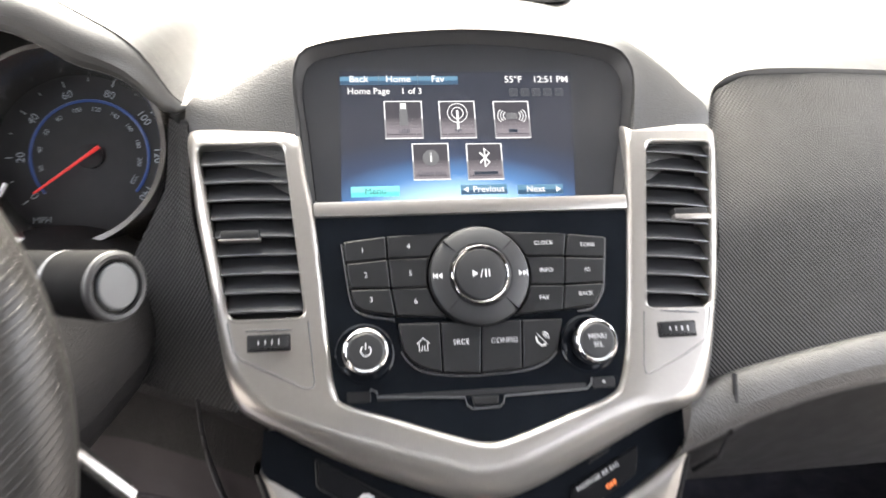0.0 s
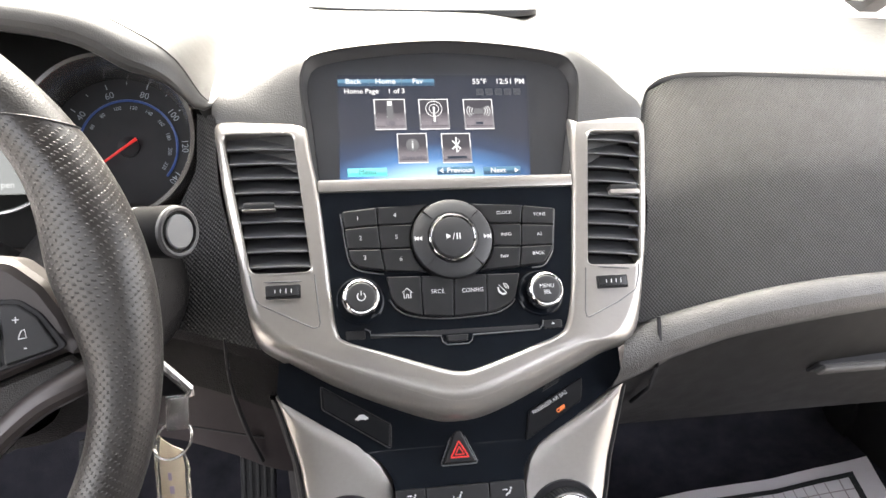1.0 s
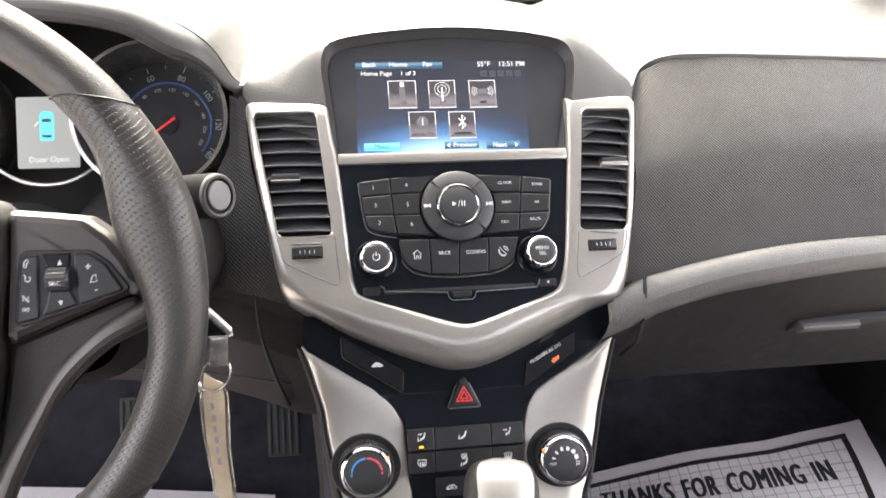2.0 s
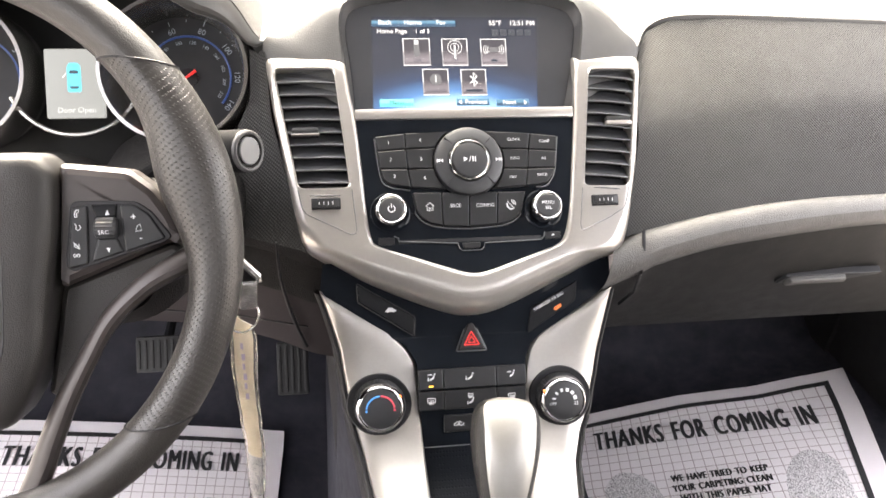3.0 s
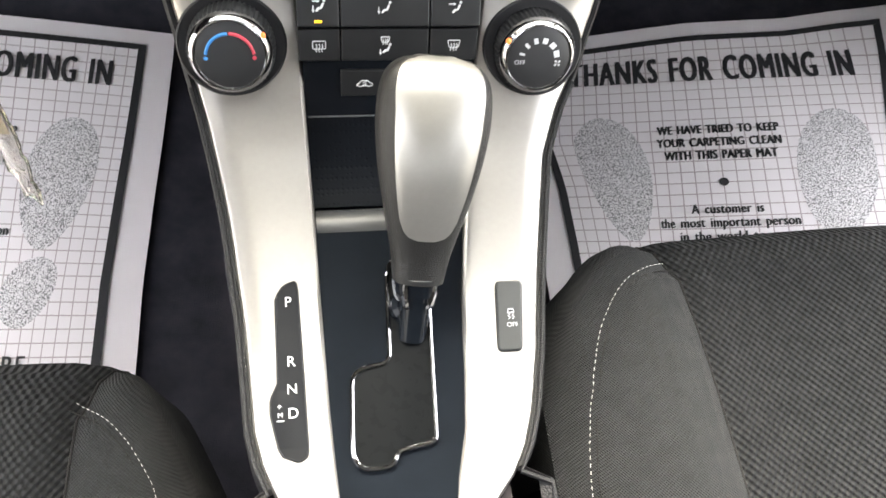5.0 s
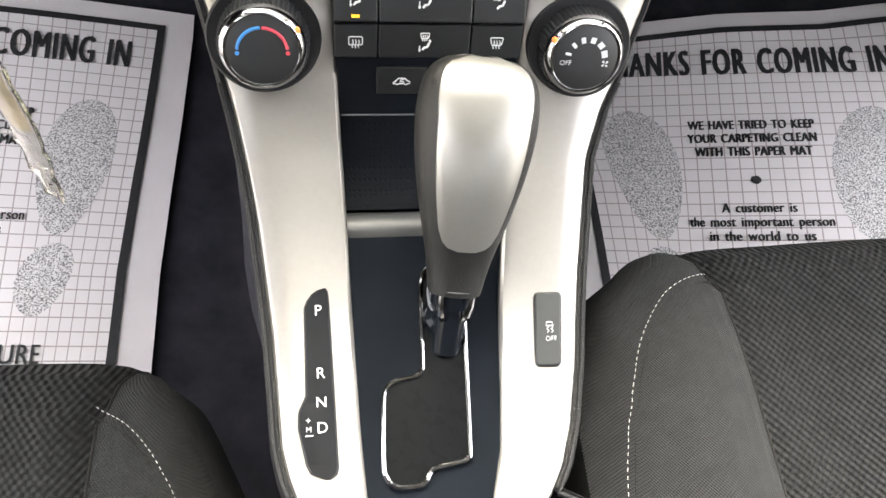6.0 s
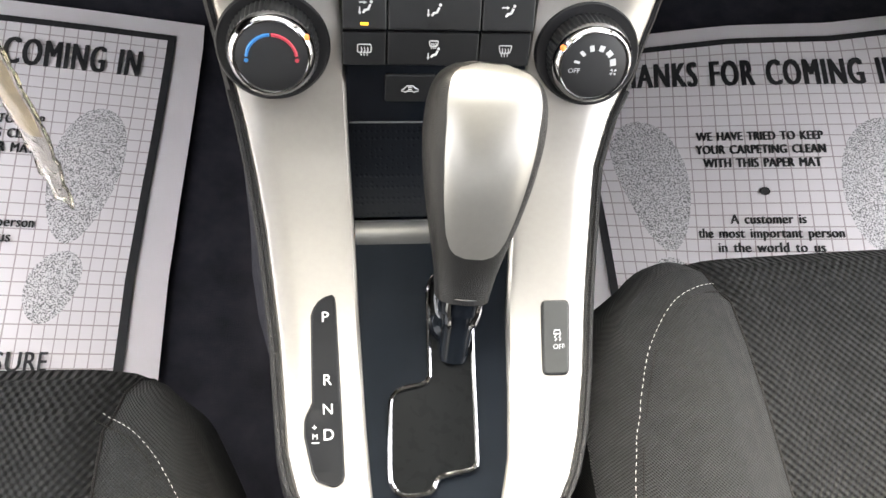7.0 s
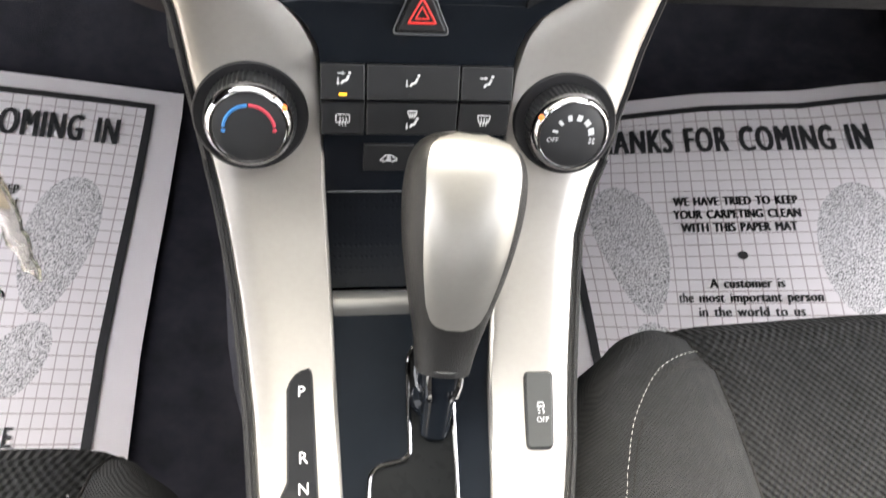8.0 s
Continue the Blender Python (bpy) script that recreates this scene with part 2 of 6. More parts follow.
def smooth_path(pts, n=6, closed=False):
    """A Catmull-Rom curve through the points."""
    P = [Vector(p) for p in pts]
    k = len(P)
    out = []
    for i in range(k if closed else k - 1):
        if closed:
            a, b, c, d = P[i - 1], P[i], P[(i + 1) % k], P[(i + 2) % k]
        else:
            a, b, c, d = P[max(i - 1, 0)], P[i], P[i + 1], P[min(i + 2, k - 1)]
        for j in range(n):
            f = j / n
            out.append(0.5 * (2 * b + (c - a) * f + (2 * a - 5 * b + 4 * c - d) * f * f + (3 * b - a - 3 * c + d) * f ** 3))
    if not closed:
        out.append(P[-1])
    return out


def add_tube(bm, path, r, seg=10, closed=False, flat=1.0, up=Vector((0, 0, 1))):
    rows, k = [], len(path)
    for i, p in enumerate(path):
        p = Vector(p)
        a = Vector(path[i - 1] if (i or closed) else path[0])
        b = Vector(path[(i + 1) % k] if (i < k - 1 or closed) else path[-1])
        t = (b - a).normalized()
        s = t.cross(up)
        s = s.normalized() if s.length > 1e-5 else Vector((1, 0, 0))
        u = s.cross(t)
        rad = r(i / max(1, k - 1)) if callable(r) else r
        rows.append([bm.verts.new(p + s * rad * math.cos(2 * math.pi * j / seg) + u * rad * flat * math.sin(2 * math.pi * j / seg)) for j in range(seg)])
    pairs = list(zip(rows, rows[1:])) + ([(rows[-1], rows[0])] if closed else [])
    for a, b in pairs:
        for j in range(seg):
            bm.faces.new((a[j - 1], a[j], b[j], b[j - 1]))
    if not closed:
        bm.faces.new(rows[0])
        bm.faces.new(rows[-1])
    return bm


def tube(path, r, seg=10, closed=False, flat=1.0, up=Vector((0, 0, 1))):
    return add_tube(bmesh.new(), path, r, seg, closed, flat, up)


def add_grid(bm, rows, thick=None):
    """A sheet through rows of points; thick: how far it is thickened along a direction."""
    vs = [[bm.verts.new(p) for p in row] for row in rows]
    for a, b in zip(vs, vs[1:]):
        for i in range(len(a) - 1):
            bm.faces.new((a[i], a[i + 1], b[i + 1], b[i]))
    if thick is not None:
        d = Vector(thick)
        ws = [[bm.verts.new(Vector(p) + d) for p in row] for row in rows]
        for a, b in zip(ws, ws[1:]):
            for i in range(len(a) - 1):
                bm.faces.new((a[i], b[i], b[i + 1], a[i + 1]))
        for k in (0, -1):
            for i in range(len(vs[0]) - 1):
                bm.faces.new((vs[k][i], vs[k][i + 1], ws[k][i + 1], ws[k][i]))
        for i in range(len(vs) - 1):
            for k in (0, -1):
                bm.faces.new((vs[i][k], vs[i + 1][k], ws[i + 1][k], ws[i][k]))
    return bm


def sheet(rows, thick=None):
    return add_grid(bmesh.new(), rows, thick)


def add_box(bm, lo, hi, m=Matrix(), bevel=0.0):
    c = [(lo[i] + hi[i]) / 2 for i in range(3)]
    s = [(hi[i] - lo[i]) for i in range(3)]
    made = bmesh.ops.create_cube(bm, size=1, matrix=m @ Matrix.Translation(c) @ Matrix.Diagonal((*s, 1)))
    if bevel:
        es = list({e for v in made["verts"] for e in v.link_edges})
        bmesh.ops.bevel(bm, geom=es, offset=bevel, segments=2, affect="EDGES", profile=0.6)
    return bm


def box(lo, hi, m=Matrix(), bevel=0.0):
    return add_box(bmesh.new(), lo, hi, m, bevel)


def lettering(text, size, m, width=None, shear=0.0, align="CENTER", bold=0.0, gap=1.0, stand="CENTER", track=1.0):
    """A mesh of flat letters in the plane of m, set on the point (0, 0)."""
    cu = bpy.data.curves.new("letters", "FONT")
    cu.body, cu.size, cu.align_x, cu.align_y, cu.shear, cu.offset = text, size, align, stand, shear, bold
    cu.resolution_u, cu.space_word, cu.space_character = 3, gap, track
    ob = bpy.data.objects.new("letters", cu)
    me = bpy.data.meshes.new_from_object(ob)
    bpy.data.objects.remove(ob)
    k = 1.0
    if width:
        xs = [v.co.x for v in me.vertices]
        k = width / (max(xs) - min(xs))
    me.transform(m @ Matrix.Diagonal((k, 1, 1, 1)))
    return me


def word(name, text, size, m, material, parent, width=None, shear=0.0, align="CENTER", bold=0.0):
    return part(name, lettering(text, size, m, width, shear, align, bold), material, parent, "", False)


def at(m, u, v, n=0.0, turn=0.0):
    return m @ Matrix.Translation((u, v, n)) @ Matrix.Rotation(radians(turn), 4, "Z")


def rect(w, h, r=0.0, cx=0.0, cy=0.0):
    p = [(cx - w / 2, cy - h / 2), (cx + w / 2, cy - h / 2), (cx + w / 2, cy + h / 2), (cx - w / 2, cy + h / 2)]
    return rounded(p, r, 4) if r else p


def mm(pts):
    return [(a / 1000, b / 1000) for a, b in pts]


def interp(x, table):
    return float(np.interp(x, [a for a, _ in table], [b for _, b in table]))


# the slanted plane of the upper fascia: x to the right, y up the slope, z towards the seats
FA = Matrix(((1, 0, 0, 0), (0, 0.588, -0.809, 0.46), (0, 0.809, 0.588, 0.603), (0, 0, 0, 1)))

# the profile of the lower console, from under the fascia down to the armrest: y, z
RAW = [(0.445, 0.535), (0.43, 0.51), (0.41, 0.455), (0.39, 0.412), (0.35, 0.382), (0.30, 0.358), (0.255, 0.342), (0.196, 0.329), (0.14, 0.322), (0.06, 0.318), (-0.25, 0.315)]
_len = [0.0]
for _a, _b in zip(RAW, RAW[1:]):
    _len.append(_len[-1] + math.dist(_a, _b))


def console(x, s, n=0.0):
    """The matrix of the console surface at x and s metres down its profile, raised by n: x right, y up the slope, z out."""
    f = lambda q: Vector((0, float(np.interp(q, _len, [p[0] for p in RAW])), float(np.interp(q, _len, [p[1] for p in RAW]))))
    w = 0.022
    p = (f(s - w) + 2 * f(s - w / 2) + 2 * f(s) + 2 * f(s + w / 2) + f(s + w)) / 8 if s > w else f(s)
    t = (f(max(s - w, 0)) - f(s + w)).normalized()
    nn = Vector((1, 0, 0)).cross(t)
    m = Matrix((( 1, t.x, nn.x, x), (0, t.y, nn.y, p.y), (0, t.z, nn.z, p.z), (0, 0, 0, 1)))
    return m @ Matrix.Translation((0, 0, n))


OUT_L = [(0.026, -0.139), (0.049, -0.132), (0.082, -0.123), (0.114, -0.119), (0.147, -0.113), (0.178, -0.106), (0.205, -0.101), (0.236, -0.096), (0.298, -0.089), (0.356, -0.085), (0.373, -0.081), (0.39, -0.074), (0.41, -0.058)]
IN_L = [(0.026, -0.1385), (0.051, -0.101), (0.068, -0.075), (0.084, -0.060), (0.10, -0.0515), (0.129, -0.050), (0.172, -0.0495), (0.237, -0.047), (0.284, -0.046), (0.347, -0.044), (0.382, -0.042), (0.41, -0.040)]
IN_R = [(0.030, 0.1415), (0.051, 0.111), (0.066, 0.083), (0.077, 0.066), (0.09, 0.058), (0.109, 0.0535), (0.131, 0.052), (0.20, 0.044), (0.262, 0.037), (0.287, 0.034), (0.334, 0.031), (0.363, 0.028), (0.386, 0.022), (0.41, 0.018)]
OUT_R = [(0.030, 0.142), (0.063, 0.134), (0.096, 0.126), (0.119, 0.122), (0.152, 0.113), (0.174, 0.102), (0.204, 0.092), (0.24, 0.087), (0.273, 0.082), (0.321, 0.075), (0.354, 0.068), (0.374, 0.061), (0.388, 0.053), (0.41, 0.034)]


# ---- the car's shell and the ground ----
structure("ground", sheet([[Vector((x * 60, y * 60, -0.32)) for x in range(-20, 21, 4)] for y in range(-20, 21, 4)]), ASPH, "pale concrete ground under and round the car", "ground")
# the paper on the driver side: its place, turn and the lie of the carpet under it
MATL = (0.443, 0.5992, 0.0178, 1.872, -0.178, 0.0335, 0.1357, -0.0847)


def mat_left(x, y):
    dx, dy = x + MATL[0], y - MATL[1]
    return MATL[2] + MATL[4] * dx + MATL[5] * dy + MATL[6] * dy * dy + MATL[7] * dx * dx


def mat_right(x, y):
    return 0.035 + 0.2262 * (x - 0.4293) + 0.0241 * (y - 0.5503) + 0.003 * math.sin(9 * x + 5 * y)


def floor_z(x, y):
    y = min(max(y, 0.2), 0.86)
    z = mat_left(max(x, -0.72), y) if x < 0 else mat_right(min(max(x, 0.1), 0.72), y)
    return z - 0.006


rows = []
for y in list(np.linspace(-1.5, 0.2, 6)) + list(np.linspace(0.25, 0.88, 16)) + [0.94, 1.0, 1.06, 1.1, 1.1]:
    lift = interp(y, [(0.88, 0), (0.94, 0.03), (1.0, 0.10), (1.06, 0.22), (1.1, 0.42)])
    rows.append([Vector((x, y, floor_z(x, y) + lift)) for x in np.linspace(-0.74, 0.74, 36)])
rows.append([Vector((p.x, 1.10, 0.728)) for p in rows[-1]])
structure("floor", sheet(rows, (0, 0, -0.03)), CARPET, "black carpeted footwell floor with sloping toe board", "floor")
structure("ceiling", sheet([[Vector((x, y, z - 0.04 * (x / 0.6) ** 2)) for x in np.linspace(-0.6, 0.6, 9)] for y, z in ((-1.5, 1.10), (-1.1, 1.18), (-0.6, 1.215), (-0.2, 1.22), (0.23, 1.185))], (0, 0, 0.03)), HEAD, "pale grey cloth headliner of the roof", "ceiling")
structure("wall_rear", box((-0.74, -1.53, 0.0), (0.74, -1.48, 1.0)), DOORM, "dark rear wall of the cabin", "wall")
for side, nm in ((-1, "wall_west"), (1, "wall_east")):
    bm = bmesh.new()
    lim = 0.74 if side < 0 else 0.54
    for y0, y1, zt in ((-1.5, -0.42, 0.94), (-0.42, lim, 0.07 if side < 0 else 0.04), (lim, 0.84, 0.70 if side < 0 else 0.46), (0.84, 1.12, 0.70)):
        add_grid(bm, [[Vector((side * x, y, z * zt)) for y in np.linspace(y0, y1, 5)] for z, x in ((0.0, 0.72), (0.3, 0.745), (0.6, 0.735), (0.85, 0.745), (1.0, 0.76))], (side * 0.05, 0, 0))
    structure(nm, bm, DOORM, "dark grey cabin side with its front door open", "wall")
    bm = bmesh.new()
    add_tube(bm, smooth_path([(side * 0.60, 0.17, 1.16), (side * 0.68, 0.60, 1.005), (side * 0.76, 1.06, 0.78)], 5), 0.045, 10)
    add_tube(bm, [(side * 0.60, 0.17, 1.16), (side * 0.61, -0.5, 1.18), (side * 0.60, -1.1, 1.14), (side * 0.62, -1.5, 1.05)], 0.04, 10)
    add_tube(bm, [(side * 0.76, -0.42, 0.80), (side * 0.61, -0.46, 1.17)], 0.05, 10)
    add_tube(bm, [(side * 0.76, -1.5, 0.84), (side * 0.61, -1.3, 1.10)], 0.09, 10)
    structure("trim_pillars_" + nm[5:], bm, BODY, "pale grey roof rail and pillar trim", "pillar trim")

GLASS = bpy.data.materials.new("tinted windscreen")
GLASS.use_nodes = True
gn_ = GLASS.node_tree
tr_, gl_, mx_, fr_ = (gn_.nodes.new(k) for k in ("ShaderNodeBsdfTransparent", "ShaderNodeBsdfGlossy", "ShaderNodeMixShader", "ShaderNodeFresnel"))
tr_.inputs[0].default_value, gl_.inputs["Roughness"].default_value = (0.74, 0.78, 0.75, 1), 0.0
for a_, b_ in ((fr_.outputs[0], mx_.inputs[0]), (tr_.outputs[0], mx_.inputs[1]), (gl_.outputs[0], mx_.inputs[2]), (mx_.outputs[0], gn_.nodes["Material Output"].inputs[0])):
    gn_.links.new(a_, b_)
structure("window_1", sheet([[Vector((x * w, y - 0.03 * x * x, z)) for x in np.linspace(-1, 1, 9)] for y, z, w in ((0.26, 1.175, 0.60), (0.64, 0.99, 0.68), (1.05, 0.76, 0.75))]), GLASS, "tinted windscreen glass", "windscreen")

# ---- dashboard ----
dash = root("dashboard", (0, 0.7, 0.5), "dark grey grained dashboard with stamped soft panels", "dashboard")
BELL = mm([(-184, 150), (-161, 162), (-128, 184), (-107, 194), (-80, 201), (-40, 206), (9, 208), (55, 206), (95, 202), (126, 195), (150, 179), (169, 160), (184, 140)])
bell = [FA @ Vector((u, v, -0.02)) for u, v in BELL]
left = [(-0.74, 0.60, 0.70), (-0.60, 0.58, 0.705), (-0.55, 0.56, 0.74), (-0.51, 0.55, 0.768), (-0.46, 0.55, 0.788), (-0.37, 0.548, 0.798), (-0.278, 0.55, 0.789), (-0.232, 0.55, 0.769), (-0.205, 0.553, 0.748)]
right = [(0.207, 0.597, 0.715), (0.235, 0.604, 0.726), (0.30, 0.608, 0.727), (0.45, 0.621, 0.720), (0.60, 0.635, 0.712), (0.74, 0.65, 0.703)]
front = [Vector(p) for p in left] + bell + [Vector(p) for p in right]
front = smooth_path(front, 4)
far = [Vector((p.x, 1.05 - 0.10 * (p.x / 0.74) ** 2, 0.742)) for p in front]
rows = []
for f, lift in ((0, -0.006), (0.0, 0.0), (0.03, 0.003), (0.08, 0.0045), (0.2, 0.006), (0.45, 0.002), (0.7, 0.0), (1.0, 0.0)):
    rows.append([a.lerp(b, f) + Vector((0, 0, lift)) for a, b in zip(front, far)])
part("top_pad", sheet(rows, (0, 0, -0.012)), DASH, dash, "grained dash top lit through the windscreen")
part("defroster_panel", plate([tuple(p)[:2] for p in smooth_path([(-0.10, 1.03, 0), (-0.085, 0.985, 0), (-0.04, 0.955, 0), (0.06, 0.95, 0), (0.16, 0.955, 0), (0.205, 0.985, 0), (0.22, 1.03, 0)], 6)], Matrix.Translation((0, 0, 0.7435)), 0.0028, 0.0012, -0.004), BAND, dash, "smooth defroster panel")
bm = bmesh.new()
add_tube(bm, smooth_path([(-0.10, 1.03, 0.744), (-0.085, 0.985, 0.746), (-0.04, 0.955, 0.747), (0.06, 0.95, 0.747), (0.16, 0.955, 0.747), (0.205, 0.985, 0.746), (0.22, 1.03, 0.744)], 6), 0.0018, 6)
part("defroster_edge", bm, GREYP, dash, "thin black edge of the defroster panel")

# soft panels to both sides of the vents
def slant(stations, nf=14, ng=24, bulge=0.008):
    xs = [s[0][0] for s in stations]
    rows = []
    for g in np.linspace(0, 1, ng):
        row = []
        for f in np.linspace(0, 1, nf):
            k = len(stations[0])
            q = []
            for s in stations:
                q.append([float(np.interp(f, np.linspace(0, 1, k), [p[c] for p in s])) for c in range(3)])
            pos = g * (len(stations) - 1)
            p = [float(np.interp(pos, range(len(stations)), [w[c] for w in q])) for c in range(3)]
            e = bulge * math.sin(math.pi * f)
            row.append(Vector((p[0], p[1] - e * 0.8, p[2] + e * 0.6)))
        rows.append(row)
    return rows


part("soft_panel", sheet(slant([[(0.178, 0.573, 0.690), (0.172, 0.497, 0.635), (0.152, 0.440, 0.553)], [(0.207, 0.595, 0.712), (0.200, 0.51, 0.642), (0.185, 0.444, 0.560)], [(0.235, 0.603, 0.723), (0.235, 0.518, 0.648), (0.235, 0.448, 0.569)], [(0.30, 0.606, 0.724), (0.30, 0.523, 0.652), (0.293, 0.453, 0.575)], [(0.45, 0.619, 0.717), (0.45, 0.535, 0.652), (0.45, 0.47, 0.575)], [(0.74, 0.645, 0.70), (0.74, 0.56, 0.635), (0.74, 0.50, 0.555)]], 18, 34), (0, 0.012, -0.006)), SOFT, dash, "dark grey stamped soft panel before the passenger")
part("soft_panel", sheet(slant([[(-0.181, 0.556, 0.704), (-0.176, 0.508, 0.655), (-0.163, 0.473, 0.605), (-0.149, 0.442, 0.549)], [(-0.190, 0.568, 0.70), (-0.186, 0.53, 0.655), (-0.190, 0.50, 0.605), (-0.19, 0.466, 0.55)], [(-0.196, 0.575, 0.70), (-0.196, 0.545, 0.66), (-0.222, 0.522, 0.612), (-0.25, 0.50, 0.555)]], 18, 12, 0.004), (0, 0.012, -0.006)), SOFT, dash, "dark grey stamped soft panel beside the cluster")
BT = [(0.138, 0.434, 0.545), (0.166, 0.441, 0.556), (0.187, 0.443, 0.561), (0.239, 0.448, 0.570), (0.293, 0.453, 0.576), (0.351, 0.459, 0.578), (0.42, 0.466, 0.577), (0.56, 0.482, 0.570), (0.74, 0.50, 0.555)]
BB = [(0.128, 0.422, 0.506), (0.165, 0.424, 0.521), (0.184, 0.426, 0.529), (0.236, 0.432, 0.540), (0.29, 0.437, 0.5455), (0.348, 0.443, 0.5490), (0.42, 0.450, 0.5505), (0.56, 0.466, 0.544), (0.74, 0.485, 0.528)]
bt, bb = smooth_path(BT, 5), smooth_path(BB, 5)
rows = []
for f, out in ((-0.12, -0.012), (0.0, 0.0), (0.05, 0.0045), (0.12, 0.0075), (0.25, 0.0108), (0.45, 0.0138), (0.65, 0.0145), (0.82, 0.0118), (0.93, 0.0065), (1.0, -0.001), (1.05, -0.010)):
    rows.append([a.lerp(b, f) + Vector((0, -0.75, 0.66)) * out for a, b in zip(bt, bb)])
part("leather_band", sheet(rows), BAND, dash, "lighter leather-grained ledge across the dash")
part("band_seam", tube([bt[5] + Vector((0, -0.009, 0.007)), bt[5].lerp(bb[5], 0.5) + Vector((0, -0.0095, 0.008)), bb[5] + Vector((0, -0.002, 0.002)), bb[5] + Vector((0.003, 0.010, -0.026)), bb[5] + Vector((-0.004, 0.026, -0.050))], 0.0019, 6), DARK, dash)
gl = [[p.lerp(Vector((p.x, 0.552, 0.371)), f) + Vector((0, e, e)) for p in bb] for f, e in ((0, 0), (0.3, -0.006), (0.6, -0.006), (0.85, -0.003), (0.97, 0.0), (1.0, 0.006))]
glove = part("glovebox_lid", sheet(gl), GLOVE, dash, "smooth dark grey glovebox lid")
bot = [Vector((p.x, 0.558, 0.377)) for p in bb]
part("underside", sheet([bot, [Vector((p.x, 0.85, 0.42)) for p in bot], [Vector((p.x, 1.09, 0.40)) for p in bot]]), DARK, dash, "black underside of the dash")
hm = Matrix(((1, 0, 0, 0.391), (0, -0.52, -0.85, 0.4765), (0, 0.85, -0.52, 0.4765), (0, 0, 0, 1)))
part("recess", plate(rounded(mm([(-42, -10), (34, -8), (74, 2), (76, 7), (40, 7), (-36, 6)]), 0.003), hm, 0.0020, 0.001, -0.006), DARK, glove, "shadowed hand recess of the glovebox")
part("handle", plate(rounded(mm([(-37, -5), (35, -4), (33, 5.5), (-31, 5)]), 0.002), hm, 0.0075, 0.0022, -0.002), BAND, glove, "grey glovebox pull handle")

# lower left: knee panels
kn = [(-0.122, 0.449, 0.540), (-0.148, 0.454, 0.543), (-0.19, 0.47, 0.553), (-0.26, 0.50, 0.555), (-0.40, 0.52, 0.555), (-0.74, 0.54, 0.555)]
kt = smooth_path(kn, 4)
knee_mid = [p + Vector((0, 0.006, -0.058)) for p in kt]
part("knee_upper", sheet([kt, [p + Vector((0, 0.01, -0.02)) for p in kt], knee_mid]), SHROUD, dash, "black upper knee panel")
part("knee_panel", sheet([knee_mid, [p + Vector((0, 0.004, -0.075)) for p in kt], [p + Vector((0, 0.012, -0.122)) for p in kt], [p + Vector((0, 0.05, -0.13)) for p in kt], [Vector((p.x, 1.09, 0.42)) for p in kt]]), LOWER, dash, "plum-grey knee panel under the column")
part("knee_seam", tube(smooth_path([(-0.176, 0.458, 0.552), (-0.175, 0.462, 0.51), (-0.165, 0.46, 0.465), (-0.155, 0.462, 0.432)], 4), lambda f: 0.0012 + 0.0014 * f, 6), DARK, dash)
part("knee_seam", tube([(-0.152, 0.458, 0.458), (-0.22, 0.482, 0.460), (-0.40, 0.52, 0.462)], 0.0009, 6), DARK, dash)

# pod face round the screen
MOUTH = mm([(-103, 72), (-107, 125), (-110, 154), (-108, 170), (-99, 181), (-60, 189), (5, 194), (65, 190), (108, 182), (119, 174), (123, 159), (117, 125), (104, 70)])
def along(poly, k):
    d = [0.0]
    for a, b in zip(poly, poly[1:]):
        d.append(d[-1] + math.dist(a, b))
    return [(float(np.interp(t, d, [p[0] for p in poly])), float(np.interp(t, d, [p[1] for p in poly]))) for t in np.linspace(0, d[-1], k)]


K = 61
op = along([tuple(p)[:2] for p in smooth_path([(u, v, 0) for u, v in MOUTH], 5)], K)
outer = along([tuple(p)[:2] for p in smooth_path([(u, v, 0) for u, v in mm([(-176, 118), (-182, 135), (-180, 152), (-161, 162), (-128, 184), (-107, 194), (-80, 201), (-40, 206), (9, 208), (55, 206), (95, 202), (126, 195), (150, 179), (169, 160), (184, 145), (184, 130), (178, 118)])], 5)], K)
rows = []
for f, n in ((0.0, -0.030), (0.0, -0.004), (0.06, -0.001), (0.3, -0.004), (0.6, -0.008), (0.82, -0.0125), (0.94, -0.0165), (1.0, -0.0195)):
    rows.append([FA @ Vector((a[0] + (b[0] - a[0]) * f, a[1] + (b[1] - a[1]) * f, n)) for a, b in zip(op, outer)])
part("screen_hood", sheet(rows), DASH, dash, "grained hood round the display")
inn = [(u * 0.90 - 0.000, 0.066 + (v - 0.07) * 0.88 + 0.004) for u, v in op]
rows = [[FA @ Vector((a[0], a[1], -0.003)) for a in op], [FA @ Vector((a[0] * 0.985, a[1] - 0.001, -0.006)) for a in op], [FA @ Vector((b[0], b[1], -0.022)) for b in inn]]
part("hood_lining", sheet(rows), LINING, dash, "black lining of the display hood")

# silver fascia trim, a U with the vents in its arms
INN = mm([(-108, 127), (-104, 91), (-100, 67), (-96, 21), (-93, -24), (-90, -46), (-83, -54), (-51, -65), (-16, -77), (0, -81), (16, -79), (60, -65), (80, -58), (88, -50), (95, -25), (101, 21), (107, 70), (112, 126)])
OUTS = mm([(-180, 127), (-176, 91), (-173, 67), (-165, 21), (-157, -24), (-151, -48), (-138, -60), (-92, -86), (-30, -112), (0, -118), (32, -112), (88, -88), (120, -74), (148, -62), (157, -25), (167, 21), (174, 70), (181, 126)])
fine = lambda poly: [tuple(p)[:2] for p in smooth_path([(u, v, 0) for u, v in poly], 5)]
fi, fo = fine(INN), fine(OUTS)
bm = bmesh.new()
